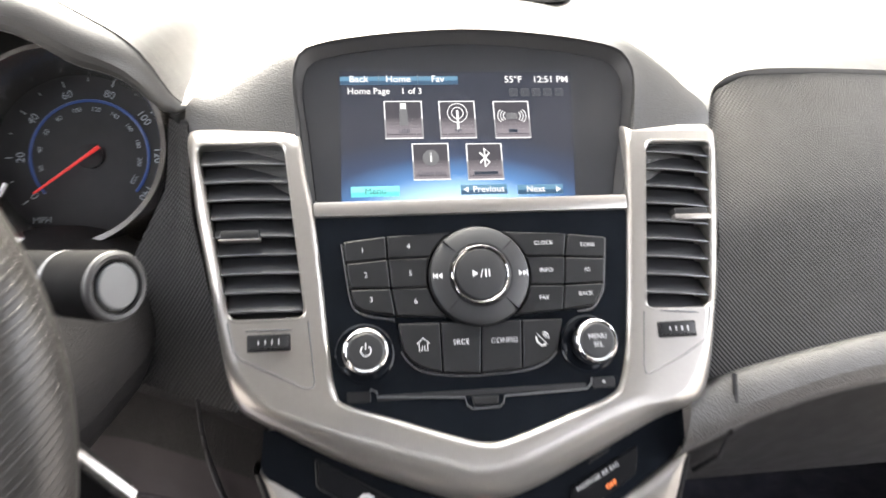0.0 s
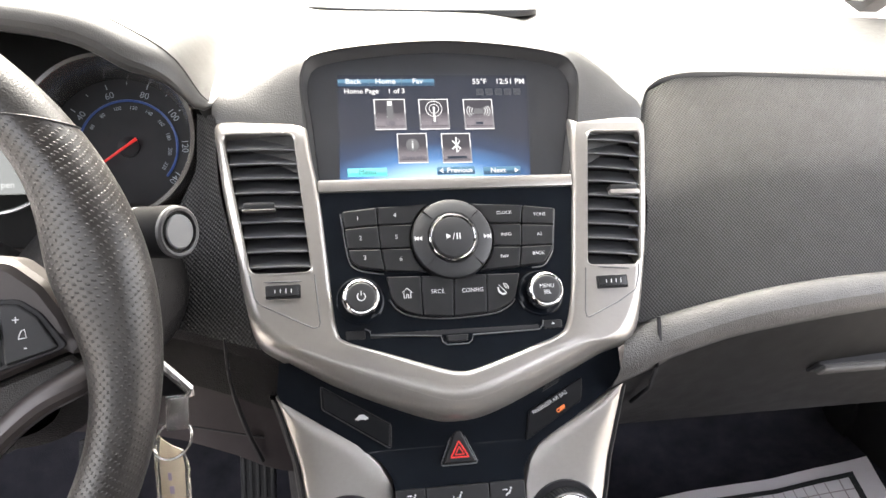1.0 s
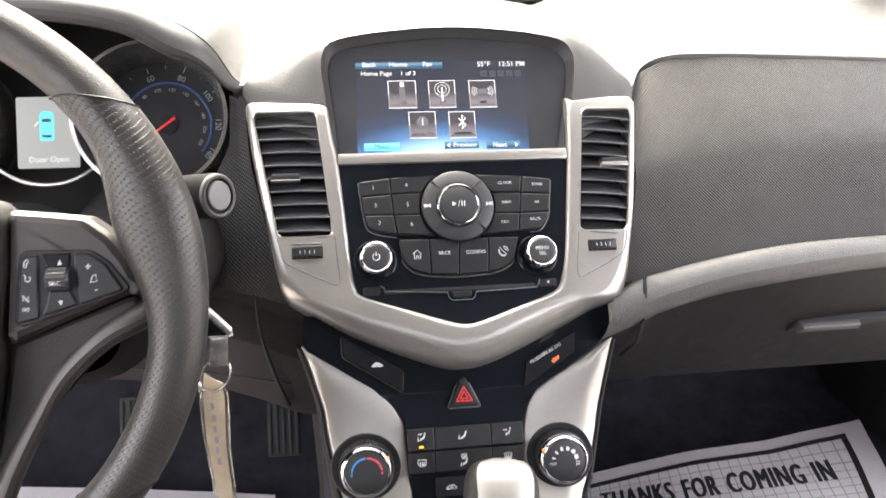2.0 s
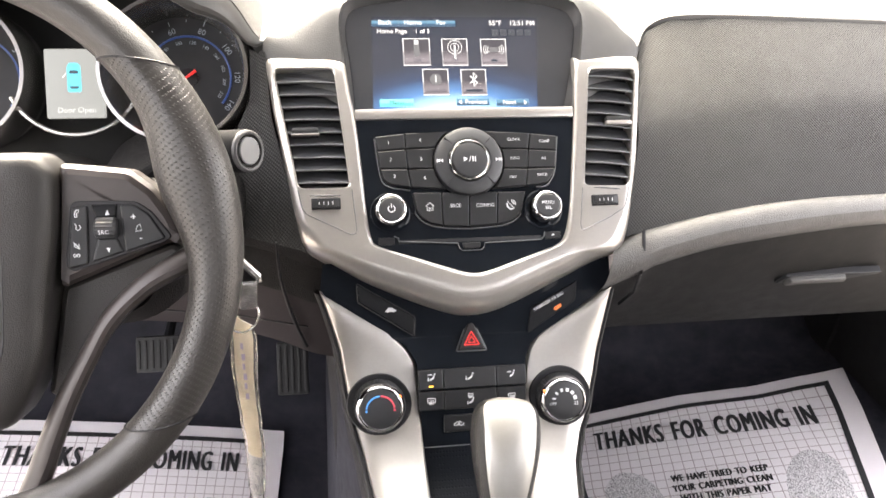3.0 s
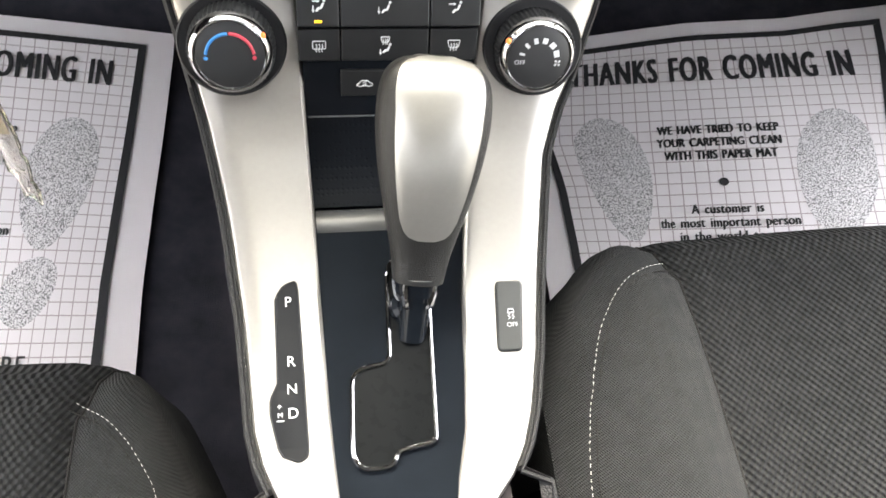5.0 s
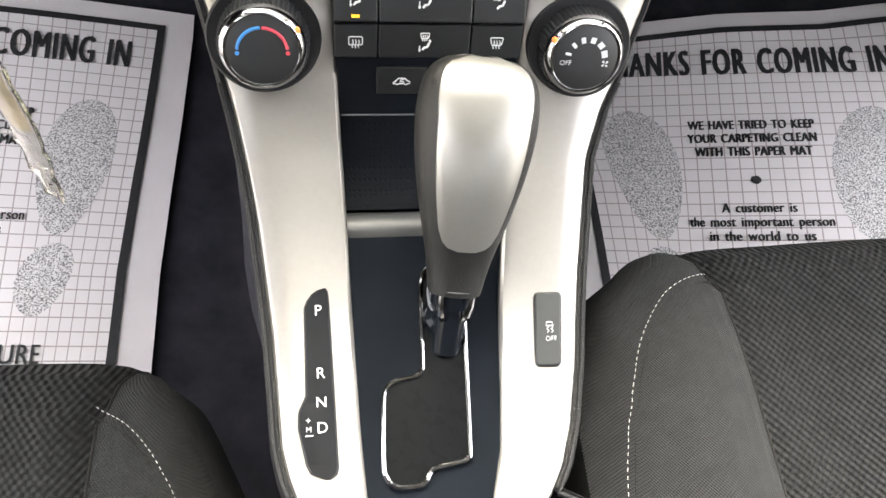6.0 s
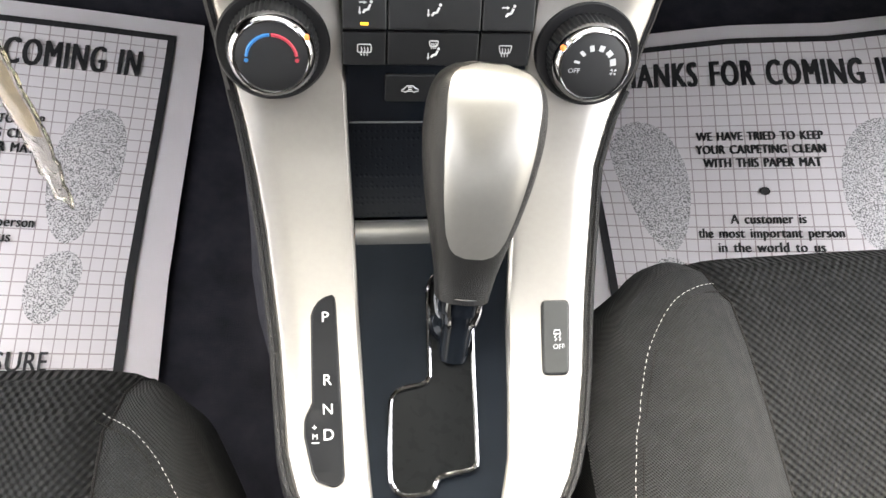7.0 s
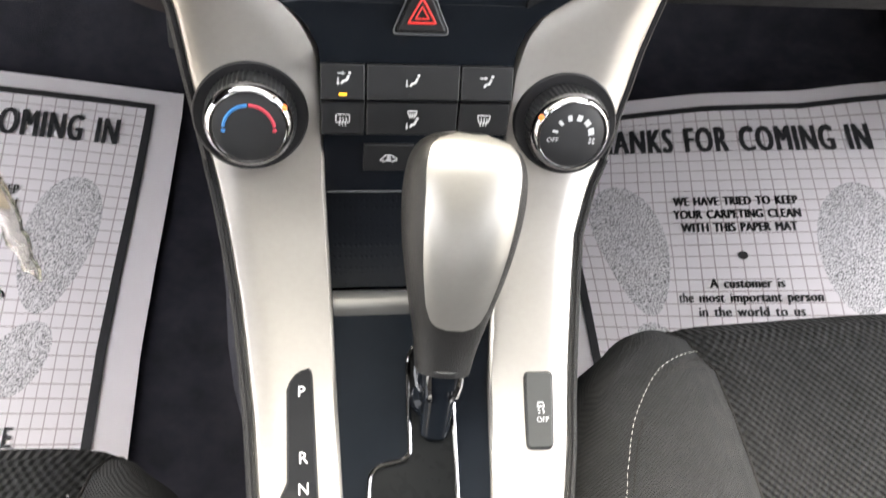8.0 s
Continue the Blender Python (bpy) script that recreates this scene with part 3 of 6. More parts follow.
vs = []
for (iu, iv), (ou, ov) in zip(fi, fo):
    w = math.dist((iu, iv), (ou, ov))
    R = 0.010 if iv > -0.03 else 0.010 + min(1, (-0.03 - iv) / 0.03) * 0.016
    row = []
    for d in [0, 0.0005, 0.0012, 0.0022, 0.0035, 0.005, w * 0.35, w * 0.6] + [w - R * math.cos(math.pi / 2 * q / 9) for q in range(10)]:
        f = d / w
        if d < 0.005:
            n = -0.005 + 0.005 * math.sqrt(max(0, 1 - (1 - d / 0.005) ** 2))
        elif d > w - R:
            n = -R * (1 - math.sqrt(max(0, 1 - ((d - w + R) / R) ** 2)))
        else:
            n = 0.0
        u, v = iu + (ou - iu) * f, iv + (ov - iv) * f
        n -= max(0, v - 0.113) ** 2 * 60
        row.append(FA @ Vector((u, v, n + 0.002)))
    row.append(FA @ Vector((ou, ov, -0.035)))
    row.append(FA @ Vector((iu, iv, -0.035)))
    vs.append([bm.verts.new(p) for p in row])
for a, b in zip(vs, vs[1:]):
    for i in range(len(a)):
        bm.faces.new((a[i - 1], a[i], b[i], b[i - 1]))
bm.faces.new(vs[0])
bm.faces.new(vs[-1])
bmesh.ops.recalc_face_normals(bm, faces=bm.faces)
VENT_L = rounded(mm([(-173, 113), (-117, 113), (-106.7, -0.5), (-153.8, -0.5)]), 0.007)
VENT_R = rounded(mm([(123.9, 110.8), (172.2, 110.2), (155, -6.2), (109.8, -5)]), 0.007)
me = bpy.data.meshes.new("cut")
cut = bmesh.new()
for poly in (VENT_L, VENT_R):
    a = [cut.verts.new(FA @ Vector((u, v, -0.06))) for u, v in poly]
    b = [cut.verts.new(FA @ Vector((u, v, 0.03))) for u, v in poly]
    for i in range(len(a)):
        cut.faces.new((a[i - 1], a[i], b[i], b[i - 1]))
    cut.faces.new(a)
    cut.faces.new(b)
bmesh.ops.recalc_face_normals(cut, faces=cut.faces)
cut.to_mesh(me)
cut.free()
cutter = new("cutter", me)
trim = part("silver_trim", bm, SILVER, dash, "satin silver V-shaped fascia trim")
mod = trim.modifiers.new("vents", "BOOLEAN")
mod.object, mod.operation, mod.solver = cutter, "DIFFERENCE", "EXACT"
got = bpy.data.meshes.new_from_object(trim.evaluated_get(bpy.context.evaluated_depsgraph_get()))
trim.modifiers.clear()
trim.data = got
bpy.data.objects.remove(cutter)
got.set_sharp_from_angle(angle=radians(38))
for poly in (mm([(-153.8, -0.8), (-150.5, -18.2), (-146.6, -23.3), (-108.1, -42.8), (-104.1, -42.2), (-103.1, -39), (-105.9, -1.5)]), mm([(108.7, -6.2), (104.1, -41.1), (105.2, -46.8), (132.5, -35.1), (148.5, -25.7), (152.4, -14.7), (154.3, -4.4)])):
    part("trim_groove", tube([FA @ Vector((u, v, 0.0019)) for u, v in along(poly, 40)], 0.0005, 6), GREYP, trim)

# air vents
def vent(poly, corners, first, knob, wheel, label):
    cx, cy = sum(p[0] for p in poly) / len(poly), sum(p[1] for p in poly) / len(poly)
    v = root("air_vent", FA @ Vector((cx, cy, -0.03)), label, "air vent", "air vents")
    bm = bmesh.new()
    ins = inset(poly, -0.0005)
    r0 = [bm.verts.new(FA @ Vector((u, w, 0.0))) for u, w in ins]
    r1 = [bm.verts.new(FA @ Vector((u, w, -0.0235))) for u, w in ins]
    for i in range(len(r0)):
        bm.faces.new((r0[i - 1], r0[i], r1[i], r1[i - 1]))
    bm.faces.new(r1)
    part("duct", bm, DARK, v, "black duct")
    part("bezel", tube([FA @ Vector((u, w, 0.0012)) for u, w in poly], 0.0012, 6, True), SILVER, v, "bright bevelled rim")
    tl, tr, br, bl = corners
    for i in range(10):
        f, g = first[0] + first[2] * i, first[1] + first[2] * i * (0.99 if first[1] < 0.1 else 1)
        a = (tl[0] + (bl[0] - tl[0]) * f + 0.0012, tl[1] + (bl[1] - tl[1]) * f)
        b = (tr[0] + (br[0] - tr[0]) * g - 0.0012, tr[1] + (br[1] - tr[1]) * g)
        rows = []
        for dn, dv in ((-0.0010, 0.0009), (-0.0002, 0.0004), (0.0, -0.0003), (-0.0010, -0.0010), (-0.0100, 0.0102), (-0.0095, 0.0120), (-0.0042, 0.0050), (-0.0010, 0.0009)):
            rows.append([FA @ Vector((a[0] + (b[0] - a[0]) * g, a[1] + (b[1] - a[1]) * g + dv, dn + 0.002 * math.sin(math.pi * g))) for g in np.linspace(0, 1, 9)])
        sl = part("slat", sheet(rows), SLAT, v)
        # the lit line along the slat's front is painted as a paler tube
        part("edge", tube([p + FA.to_3x3() @ Vector((0, 0, 0.0004)) for p in rows[2]], 0.0006, 6), EDGE_GLINT, sl, "painted glint along the front edge")
    k = part("slider", box((-0.012, -0.004, -0.012), (0.012, 0.003, 0.004), at(FA, *knob), 0.0022), BUTTON, v, "slat slider with a chrome edge, widened on the passenger side to paint its lit top")
    # thin chrome line on the left; on the right widened to paint the lit top
    thick = 0.0006 if knob[0] < 0 else 0.0018
    part("chrome_edge_lit_top", box((-0.0125, -0.0037 - thick, -0.001), (0.0125, -0.0037 + thick, 0.0050), at(FA, *knob), 0.0005), SILVER, k)
    wm = at(FA, *wheel)
    w = part("thumbwheel_slot", plate(rect(0.026, 0.0105, 0.0012), wm, 0.0028, 0.0004), DARK, v)
    bm = bmesh.new()
    rows = [[wm @ Vector((x, y, 0.0028 + 0.003 * math.sqrt(max(0, 1 - (x / 0.013) ** 2)))) for y in (-0.0035, 0.0035)] for x in np.linspace(-0.0115, 0.0115, 24)]
    add_grid(bm, rows, wm.to_3x3() @ Vector((0, 0, -0.003)))
    part("thumbwheel", bm, BUTTON, w, "ribbed thumbwheel")
    for x in (-0.006, -0.002, 0.002, 0.006):
        part("mark", plate(rect(0.0006, 0.003 + 0.0004 * x * 1000 / 6), at(wm, x, 0, 0.0057), 0.0002, 0.00005), WHITE, w, "", False)
    return v


vent(VENT_L, mm([(-172.6, 112.5), (-117, 112.5), (-106.7, -0.5), (-153.8, -0.5)]), (0.112, 0.117, 0.1040), (-0.1455, 0.0528, 0.002), (-0.1294, -0.0141, 0), "tall black slatted air vent beside the steering wheel")
vent(VENT_R, mm([(123.9, 110.6), (172, 110), (154.9, -6.1), (109.8, -4.9)]), (0.060, 0.092, 0.1045), (0.1487, 0.0590, 0.002), (0.1293, -0.0186, 0), "tall black slatted air vent before the passenger")

# ---- display ----
disp = root("infotainment_display", FA @ Vector((0, 0.12, -0.01)), "lit colour touch display showing a blue home page", "display")
SM = FA @ Matrix.Translation((0, 0, -0.0145))
part("glass", plate([(u * 0.96, 0.0725 + (v - 0.0725) * 0.955) for u, v in op], SM, 0.004, 0.0008, -0.004), DGLASS, disp, "dark display glass")
D = SM @ Matrix.Translation((0, 0, 0.0043))


def screen_mat():
    m = bpy.data.materials.new("screen picture")
    m.use_nodes = True
    nt = m.node_tree
    b = nt.nodes["Principled BSDF"]
    b.inputs["Base Color"].default_value, b.inputs["Roughness"].default_value = (0.022, 0.023, 0.027, 1), 0.22
    uv = nt.nodes.new("ShaderNodeUVMap")
    sp = nt.nodes.new("ShaderNodeSeparateXYZ")
    nt.links.new(uv.outputs[0], sp.inputs[0])
    # a pale blue fan that rises from the lower edge
    dist = nt.nodes.new("ShaderNodeVectorMath")
    dist.operation = "DISTANCE"
    mp = nt.nodes.new("ShaderNodeMapping")
    mp.inputs["Scale"].default_value = (0.75, 1.0, 0)
    nt.links.new(uv.outputs[0], mp.inputs[0])
    nt.links.new(mp.outputs[0], dist.inputs[0])
    dist.inputs[1].default_value = (0.36, -0.12, 0)
    ramp = nt.nodes.new("ShaderNodeValToRGB")
    e = ramp.color_ramp.elements
    e[0].position, e[0].color = 0.09, (0.62, 0.80, 0.95, 1)
    e[1].position, e[1].color = 0.62, (0.008, 0.012, 0.024, 1)
    for pos, c in ((0.20, (0.30, 0.56, 0.84, 1)), (0.32, (0.055, 0.18, 0.42, 1)), (0.46, (0.014, 0.034, 0.085, 1))):
        ramp.color_ramp.elements.new(pos).color = c
    nt.links.new(dist.outputs["Value"], ramp.inputs[0])
    nt.links.new(ramp.outputs[0], b.inputs["Emission Color"])
    b.inputs["Emission Strength"].default_value = 0.8 * LIT
    return m


bm = bmesh.new()
uvl = bm.loops.layers.uv.new("UVMap")
q = [bm.verts.new(D @ Vector((*p, 0))) for p in mm([(-82.5, 76), (75, 75), (81, 167), (-80.5, 168)])]
f = bm.faces.new(q)
for l, c in zip(f.loops, ((0, 0), (1, 0), (1, 1), (0, 1))):
    l[uvl].uv = c
picture = part("picture", bm, screen_mat(), disp, "dark blue home page with a pale fan of light", False)
S_WHITE, S_EDGE, S_TILED = glow("screen white", (0.8, 0.85, 0.9), 0.75), glow("screen tile edge", (0.40, 0.42, 0.46), 0.5), glow("screen tile dark", (0.06, 0.06, 0.08), 0.5)
S_SHINE = [glow("screen tile shine", (0.13 + 0.055 * k, 0.125 + 0.052 * k, 0.15 + 0.06 * k), 0.5) for k in range(4)]
S_CYAN, S_BAR, S_GREY, S_DK = glow("screen cyan", (0.16, 0.70, 0.72), 0.9), glow("screen bar", (0.09, 0.24, 0.38), 0.7), glow("screen grey", (0.25, 0.27, 0.3), 0.4), glow("screen navy", (0.01, 0.03, 0.06), 0.5)
S_CYAND, S_BARD, S_STATUS = glow("screen dark cyan", (0.07, 0.50, 0.50), 0.9), glow("screen dark bar", (0.02, 0.08, 0.16), 0.7), glow("screen status grey", (0.07, 0.08, 0.10), 0.5)


def sp(u, v, n=0.0):
    return at(D, u / 1000, v / 1000, n)


def flat(name, poly, m, material, parent=picture, h=0.0002):
    return part(name, plate(poly, m, h, 0.00005), material, parent, "", False)


for i, (x, y, w, h) in enumerate(((-38.9, 132.5, 26.1, 27.2), (-2.1, 132.2, 25.2, 27.2), (35.7, 131.8, 25.4, 27.2), (-22.2, 102.6, 25.0, 26.0), (14.4, 102.0, 24.8, 26.0))):
    w, h = w / 1000, h / 1000
    t = flat("tile_frame", rect(w, h, 0.0008), sp(x, y), S_EDGE)
    for sx in (-1, 1):
        flat("tile_gleam", rect(0.0008, h * 0.48, 0.0002, sx * (w / 2 - 0.0005), h * 0.25), sp(x, y, 0.0003), S_WHITE, t)
    flat("tile_gleam", rect(w, 0.0007, 0.0002, 0, h / 2 - 0.0004), sp(x, y, 0.0003), S_WHITE, t)
    flat("tile_gleam", rect(w, 0.0007, 0.0002, 0, 0.0004 - h / 2), sp(x, y, 0.0003), S_WHITE, t)
    flat("tile_face", rect(w - 0.0020, h - 0.0016, 0.0004), sp(x, y, 0.0002), S_TILED, t)
    for k in range(4):
        flat("tile_shine", rect(w - 0.0022, h * (0.50 - 0.09 * k), 0.0003, 0, h * (-0.22 - 0.045 * k)), sp(x, y, 0.0003 + 0.0001 * k), S_SHINE[k], t)
    flat("tile_line", rect(w - 0.0024, 0.0006, 0, 0, -h * 0.39), sp(x, y, 0.0008), S_TILED, t)
    m = sp(x, y + 2.5, 0.0008)
    if i == 0:
        flat("stick_icon", rect(0.0055, 0.012, 0.001, 0, -0.001), m, S_GREY, disp)
        flat("stick_plug", rect(0.004, 0.004, 0.0003, 0, 0.007), m, S_WHITE, disp)
    elif i == 1:
        for r in (0.004, 0.0068):
            part("wave_icon", tube([m @ Vector((r * math.cos(a), 0.002 + r * math.sin(a), 0.0002)) for a in np.linspace(0, 2 * math.pi, 25)[:-1]], 0.0003, 5, True), S_WHITE, disp)
        flat("mast_icon", rect(0.0016, 0.014, 0.0004, 0, -0.003), m, S_WHITE, disp)
    elif i == 2:
        for s in (-1, 1):
            for r in (0.006, 0.008, 0.010):
                part("wave_icon", tube([m @ Vector((s * r * math.cos(a), r * 0.7 * math.sin(a), 0.0002)) for a in np.linspace(-0.7, 0.7, 8)], 0.0003, 5), S_WHITE, disp)
        flat("emblem_icon", rect(0.008, 0.0045, 0.0015), m, S_GREY, disp)
    elif i == 3:
        part("info_icon", lathe([(0.0055, 0), (0.0055, 0.0002), (0.005, 0.0003)], m, 24), S_GREY, disp)
        word("info_letter", "i", 0.010, at(m, 0, 0, 0.0005), S_WHITE, disp, bold=0.0001)
    else:
        part("link_icon", tube([m @ Vector((u, v, 0.0002)) for u, v in mm([(-3.4, -3.6), (3.2, 3.2), (0, 6.6), (0, -6.6), (3.2, -3.2), (-3.4, 3.6)])], 0.0006, 5), S_WHITE, disp)
    label = ("USB", "FM", "", "Quick Info", "")[i]
    if label:
        word("caption", label, 0.0044, sp(x, y - 8.4, 0.0011), S_DK, disp)
    else:
        flat("caption_bar", rect(0.016 if i == 4 else 0.006, 0.0022), sp(x, y - 8.4, 0.0011), S_DK, disp)
flat("header_bar", rect(0.0806, 0.0060), sp(-40.2, 161.0), S_BAR)
flat("header_shade", rect(0.0806, 0.0028, 0, 0, -0.0016), sp(-40.2, 161.0, 0.0002), S_BARD, disp)
for txt, x, y, h in (("Back", -67.9, 161.8, 0.0068), ("Home", -41.1, 161.7, 0.0068), ("Fav", -14.0, 161.7, 0.0068), ("Home Page", -61.5, 153.0, 0.0062), ("1 of 3", -32.5, 152.9, 0.0062), ("55°F", 38.9, 161.1, 0.0068), ("12:51 PM", 65.6, 161.1, 0.0068)):
    word("caption", txt, h, sp(x, y, 0.0006), S_WHITE, disp, bold=0.00008)
for x in (-54.5, -27.5):
    flat("header_line", rect(0.0004, 0.0075), sp(x, 161.5, 0.0004), S_GREY, disp)
for i in range(5):
    x = 38.6 + 8.1 * i
    flat("status_icon", rect(0.0062, 0.0060, 0.001), sp(x, 152), S_STATUS, disp)
    flat("status_glyph", rect(0.003, 0.003, 0.0008), sp(x, 152, 0.0002), S_DK, disp)
flat("menu_key", rect(0.0317, 0.0070, 0.0004), sp(-60.3, 82.7), S_CYAN)
flat("menu_shade", rect(0.0317, 0.0030, 0.0003, 0, -0.0019), sp(-60.3, 82.7, 0.0002), S_CYAND, disp)
word("caption", "Menu", 0.0062, sp(-60.3, 82.7, 0.0006), S_DK, disp)
for txt, x, y, dx in (("Previous", 12.4, 82.4, 3.0), ("Next", 51.1, 81.6, -3.4)):
    k = flat("page_key", rect(0.0315, 0.0068, 0.0004), sp(x, y), S_BAR)
    flat("key_shade", rect(0.0315, 0.0030, 0.0003, 0, -0.0018), sp(x, y, 0.0002), S_BARD, disp)
    word("caption", txt, 0.0062, sp(x + dx, y, 0.0006), S_WHITE, disp, bold=0.00008)
for x, y, sg in ((0.2, 82.6, -1), (63.4, 81.4, 1)):
    flat("arrow", mm([(-1.5 * sg, -2.2), (1.8 * sg, 0), (-1.5 * sg, 2.2)][:: sg]), sp(x, y, 0.0004), S_WHITE, disp)

# ---- radio ----
radio = root("radio_panel", FA @ Vector((0, 0, 0)), "glossy black radio panel with keys and knobs", "car radio")
face = [p for p in fi if p[1] < 0.063]
face = inset([(-0.0995, 0.063)] + face + [(0.1055, 0.063)], -0.001)
panel = part("panel", plate(face, FA, -0.002, 0.0005, -0.012), GLOSS, radio, "piano black panel")
part("silver_bar", box((-0.1005, 0.0635, -0.012), (0.1065, 0.0735, 0.0015), FA, 0.002), SILVER, radio, "satin silver bar under the display")
CX, CY, CR = 0.0018, 0.0213, 0.0334


def arc_clip(v, side):
    return CX + side * math.sqrt(max(0, CR ** 2 - (v - CY) ** 2))


def key(name, poly, text="", size=0.006, tx=None, h=0.0035, material=BUTTON, r=0.001):
    k = part("key", plate(rounded(poly, r, 3), FA, h, 0.0009, -0.002), material, radio)
    if text:
        cx, cy = tx
        word("legend", text, size * 0.86, at(FA, cx, cy, h + 0.0002), WHITE, k)
    return k


def arc_edge(v0, v1, side):
    return [(arc_clip(v, side), v) for v in np.linspace(v0, v1, 7)]


# number keys, two leaning columns
for text, poly, spot in (
    ("1", [(-83, 46.4), (-56.5, 49), (-56.0, 34.9), (-81.6, 33.2)], (-71.1, 40.3)),
    ("2", [(-81.4, 32.4), (-55.9, 34.1), (-54.9, 16.3), (-79.8, 16.8)], (-69.7, 24.6)),
    ("3", [(-79.6, 15.9), (-54.8, 15.4), (-52.8, -1.2), (-72.0, 2.4), (-77.5, 6.5)], (-67.1, 9.0)),
    ("TONE", [(62.2, 47.0), (87.8, 43.9), (85.9, 30.5), (59.7, 32.2)], (74.7, 39.0)),
    ("AS", [(59.5, 31.4), (85.7, 29.7), (83.5, 14.2), (57.5, 13.9)], (73.0, 22.7)),
    ("BACK", [(57.3, 13.1), (83.2, 13.4), (81.5, 8.5), (75.0, -0.6), (54.9, -2.6)], (70.5, 7.1)),
):
    key("key", mm(poly), text, 0.0056 if len(text) == 1 else 0.0044, (spot[0] / 1000, spot[1] / 1000), r=0.0016)
for text, (t, b), inner, spot in (
    ("4", (0.0500, 0.0350), ((-55.5, 35.0), (-55.4, 49.1)), (-42.1, 42.1)),
    ("5", (0.0343, 0.0158), ((-54.1, 16.2), (-55.2, 34.2)), (-41.8, 24.5)),
    ("6", (0.0150, -0.0036), ((-51.8, -1.4), (-53.9, 15.4)), (-39.5, 7.0)),
):
    key("key", arc_edge(t, b, -1) + mm(inner), text, 0.0056, (spot[0] / 1000, spot[1] / 1000), r=0.0005)
for text, (t, b), inner, spot in (
    ("CLOCK", (0.0498, 0.0335), ((58.8, 32.6), (61.2, 47.2)), (45.6, 41.3)),
    ("INFO", (0.0327, 0.0146), ((57.1, 13.8), (58.7, 31.8)), (45.7, 23.4)),
    ("FAV", (0.0138, -0.0046), ((54.1, -2.6), (56.7, 13.0)), (42.7, 5.6)),
):
    key("key", (arc_edge(t, b, 1) + mm(inner))[::-1], text, 0.0044, (spot[0] / 1000, spot[1] / 1000), r=0.0005)
# source keys along the lower edge
low = lambda x: interp(x, mm([(-51.2, -15), (-48.8, -23.2), (-45, -29), (-38.2, -34.2), (-25.3, -37.6), (-2.7, -39.3), (24.8, -38.0), (36.2, -35.7), (44, -31.5), (47.9, -27.7), (50.5, -18)]))
upr = lambda x: -0.0075 - 0.018 * x
for (t0, b0), (t1, b1) in (((-51.2, -48.8), (-25.5, -25.7)), ((-24.7, -24.9), (0.6, -1.9)), ((1.4, -1.1), (26.5, 24.4)), ((27.3, 25.2), (53.3, 47.9))):
    xs = np.linspace(b0, b1, 7) / 1000
    key("key", [(t1 / 1000, upr(t1 / 1000)), (t0 / 1000, upr(t0 / 1000))] + [(x, low(x)) for x in xs], r=0.0008)
# glossy highlight along the key block outlines, painted as thin pale tubes
for path in ([(-84, 46), (-82.3, 31), (-80.3, 14), (-77.8, 4.8), (-72, 0.6), (-64, -1.6), (-53, -3.4)], [(-50, -23.5), (-45.8, -30), (-38.6, -35.4), (-25.3, -38.8), (-2.7, -40.5), (24.8, -39.2), (36.6, -36.9), (45, -32.4), (48.9, -28)], [(89, 44), (87, 30), (84.5, 13), (82.2, 7), (75.4, -1.8), (65, -3.4)]):
    part("key_rim_glint", tube([FA @ Vector((u, v, -0.0012)) for u, v in [tuple(p)[:2] for p in smooth_path([(q[0] / 1000, q[1] / 1000, 0) for q in path], 5)]], 0.0006, 6), EDGE_GLINT, radio, "thin painted highlight along the rim below the keys")
for x, y, txt in ((-0.0128, -0.0199, "SRCE"), (0.0146, -0.0202, "CONFIG")):
    word("legend", txt, 0.0046, at(FA, x, y, 0.0038), WHITE, radio)
part("home_icon", tube([at(FA, -0.0365, -0.0202, 0.0038) @ Vector((u, v, 0)) for u, v in mm([(-3.8, 0.5), (0, 4), (3.8, 0.5), (2.6, 0.5), (2.6, -3.6), (0.8, -3.6), (0.8, -1), (-0.8, -1), (-0.8, -3.6), (-2.6, -3.6), (-2.6, 0.5)])], 0.00035, 5, True), WHITE, radio)
ph = at(FA, 0.0385, -0.0206, 0.0038)
part("phone_icon", tube([ph @ Vector((u, v, 0)) for u, v in mm([(-3.6, 1.6), (-3.2, -1.5), (-0.5, -4), (2.2, -3.6)])], 0.0007, 6), WHITE, radio)
part("phone_slash", tube([ph @ Vector((u, v, 0)) for u, v in mm([(-3, 3.6), (3.2, -3.2)])], 0.0003, 5), WHITE, radio)
for i in range(3):
    part("call_wave", tube([ph @ Vector((1.2e-3 + r * math.cos(a), 1.0e-3 + r * math.sin(a), 0)) for r in (0.0012 + 0.0011 * i,) for a in np.linspace(-0.3, 1.7, 6)], 0.0003, 5), WHITE, radio)
DM = at(FA, CX, CY, -0.002)
ring = part("control_ring", lathe([(0.0322, 0), (0.0322, 0.006), (0.0312, 0.0085), (0.028, 0.0102), (0.0205, 0.0112), (0.0195, 0.0105), (0.0195, 0.004)], DM, 72), DIAL, radio, "round four-way control ring")
for a in (45, 135, 225, 315):
    part("ring_groove", box((0.0195, -0.0003, 0.004), (0.0318, 0.0003, 0.0108), DM @ Matrix.Rotation(radians(a), 4, "Z") @ Matrix.Translation((0, 0, 0.0003))), DARK, ring, "", False)
hub = part("play_knob", lathe([(0.0163, 0.004), (0.0163, 0.0125), (0.0155, 0.0135), (0.0120, 0.0142), (0.004, 0.0145)], DM, 60), DIAL, radio, "dark play and pause knob")
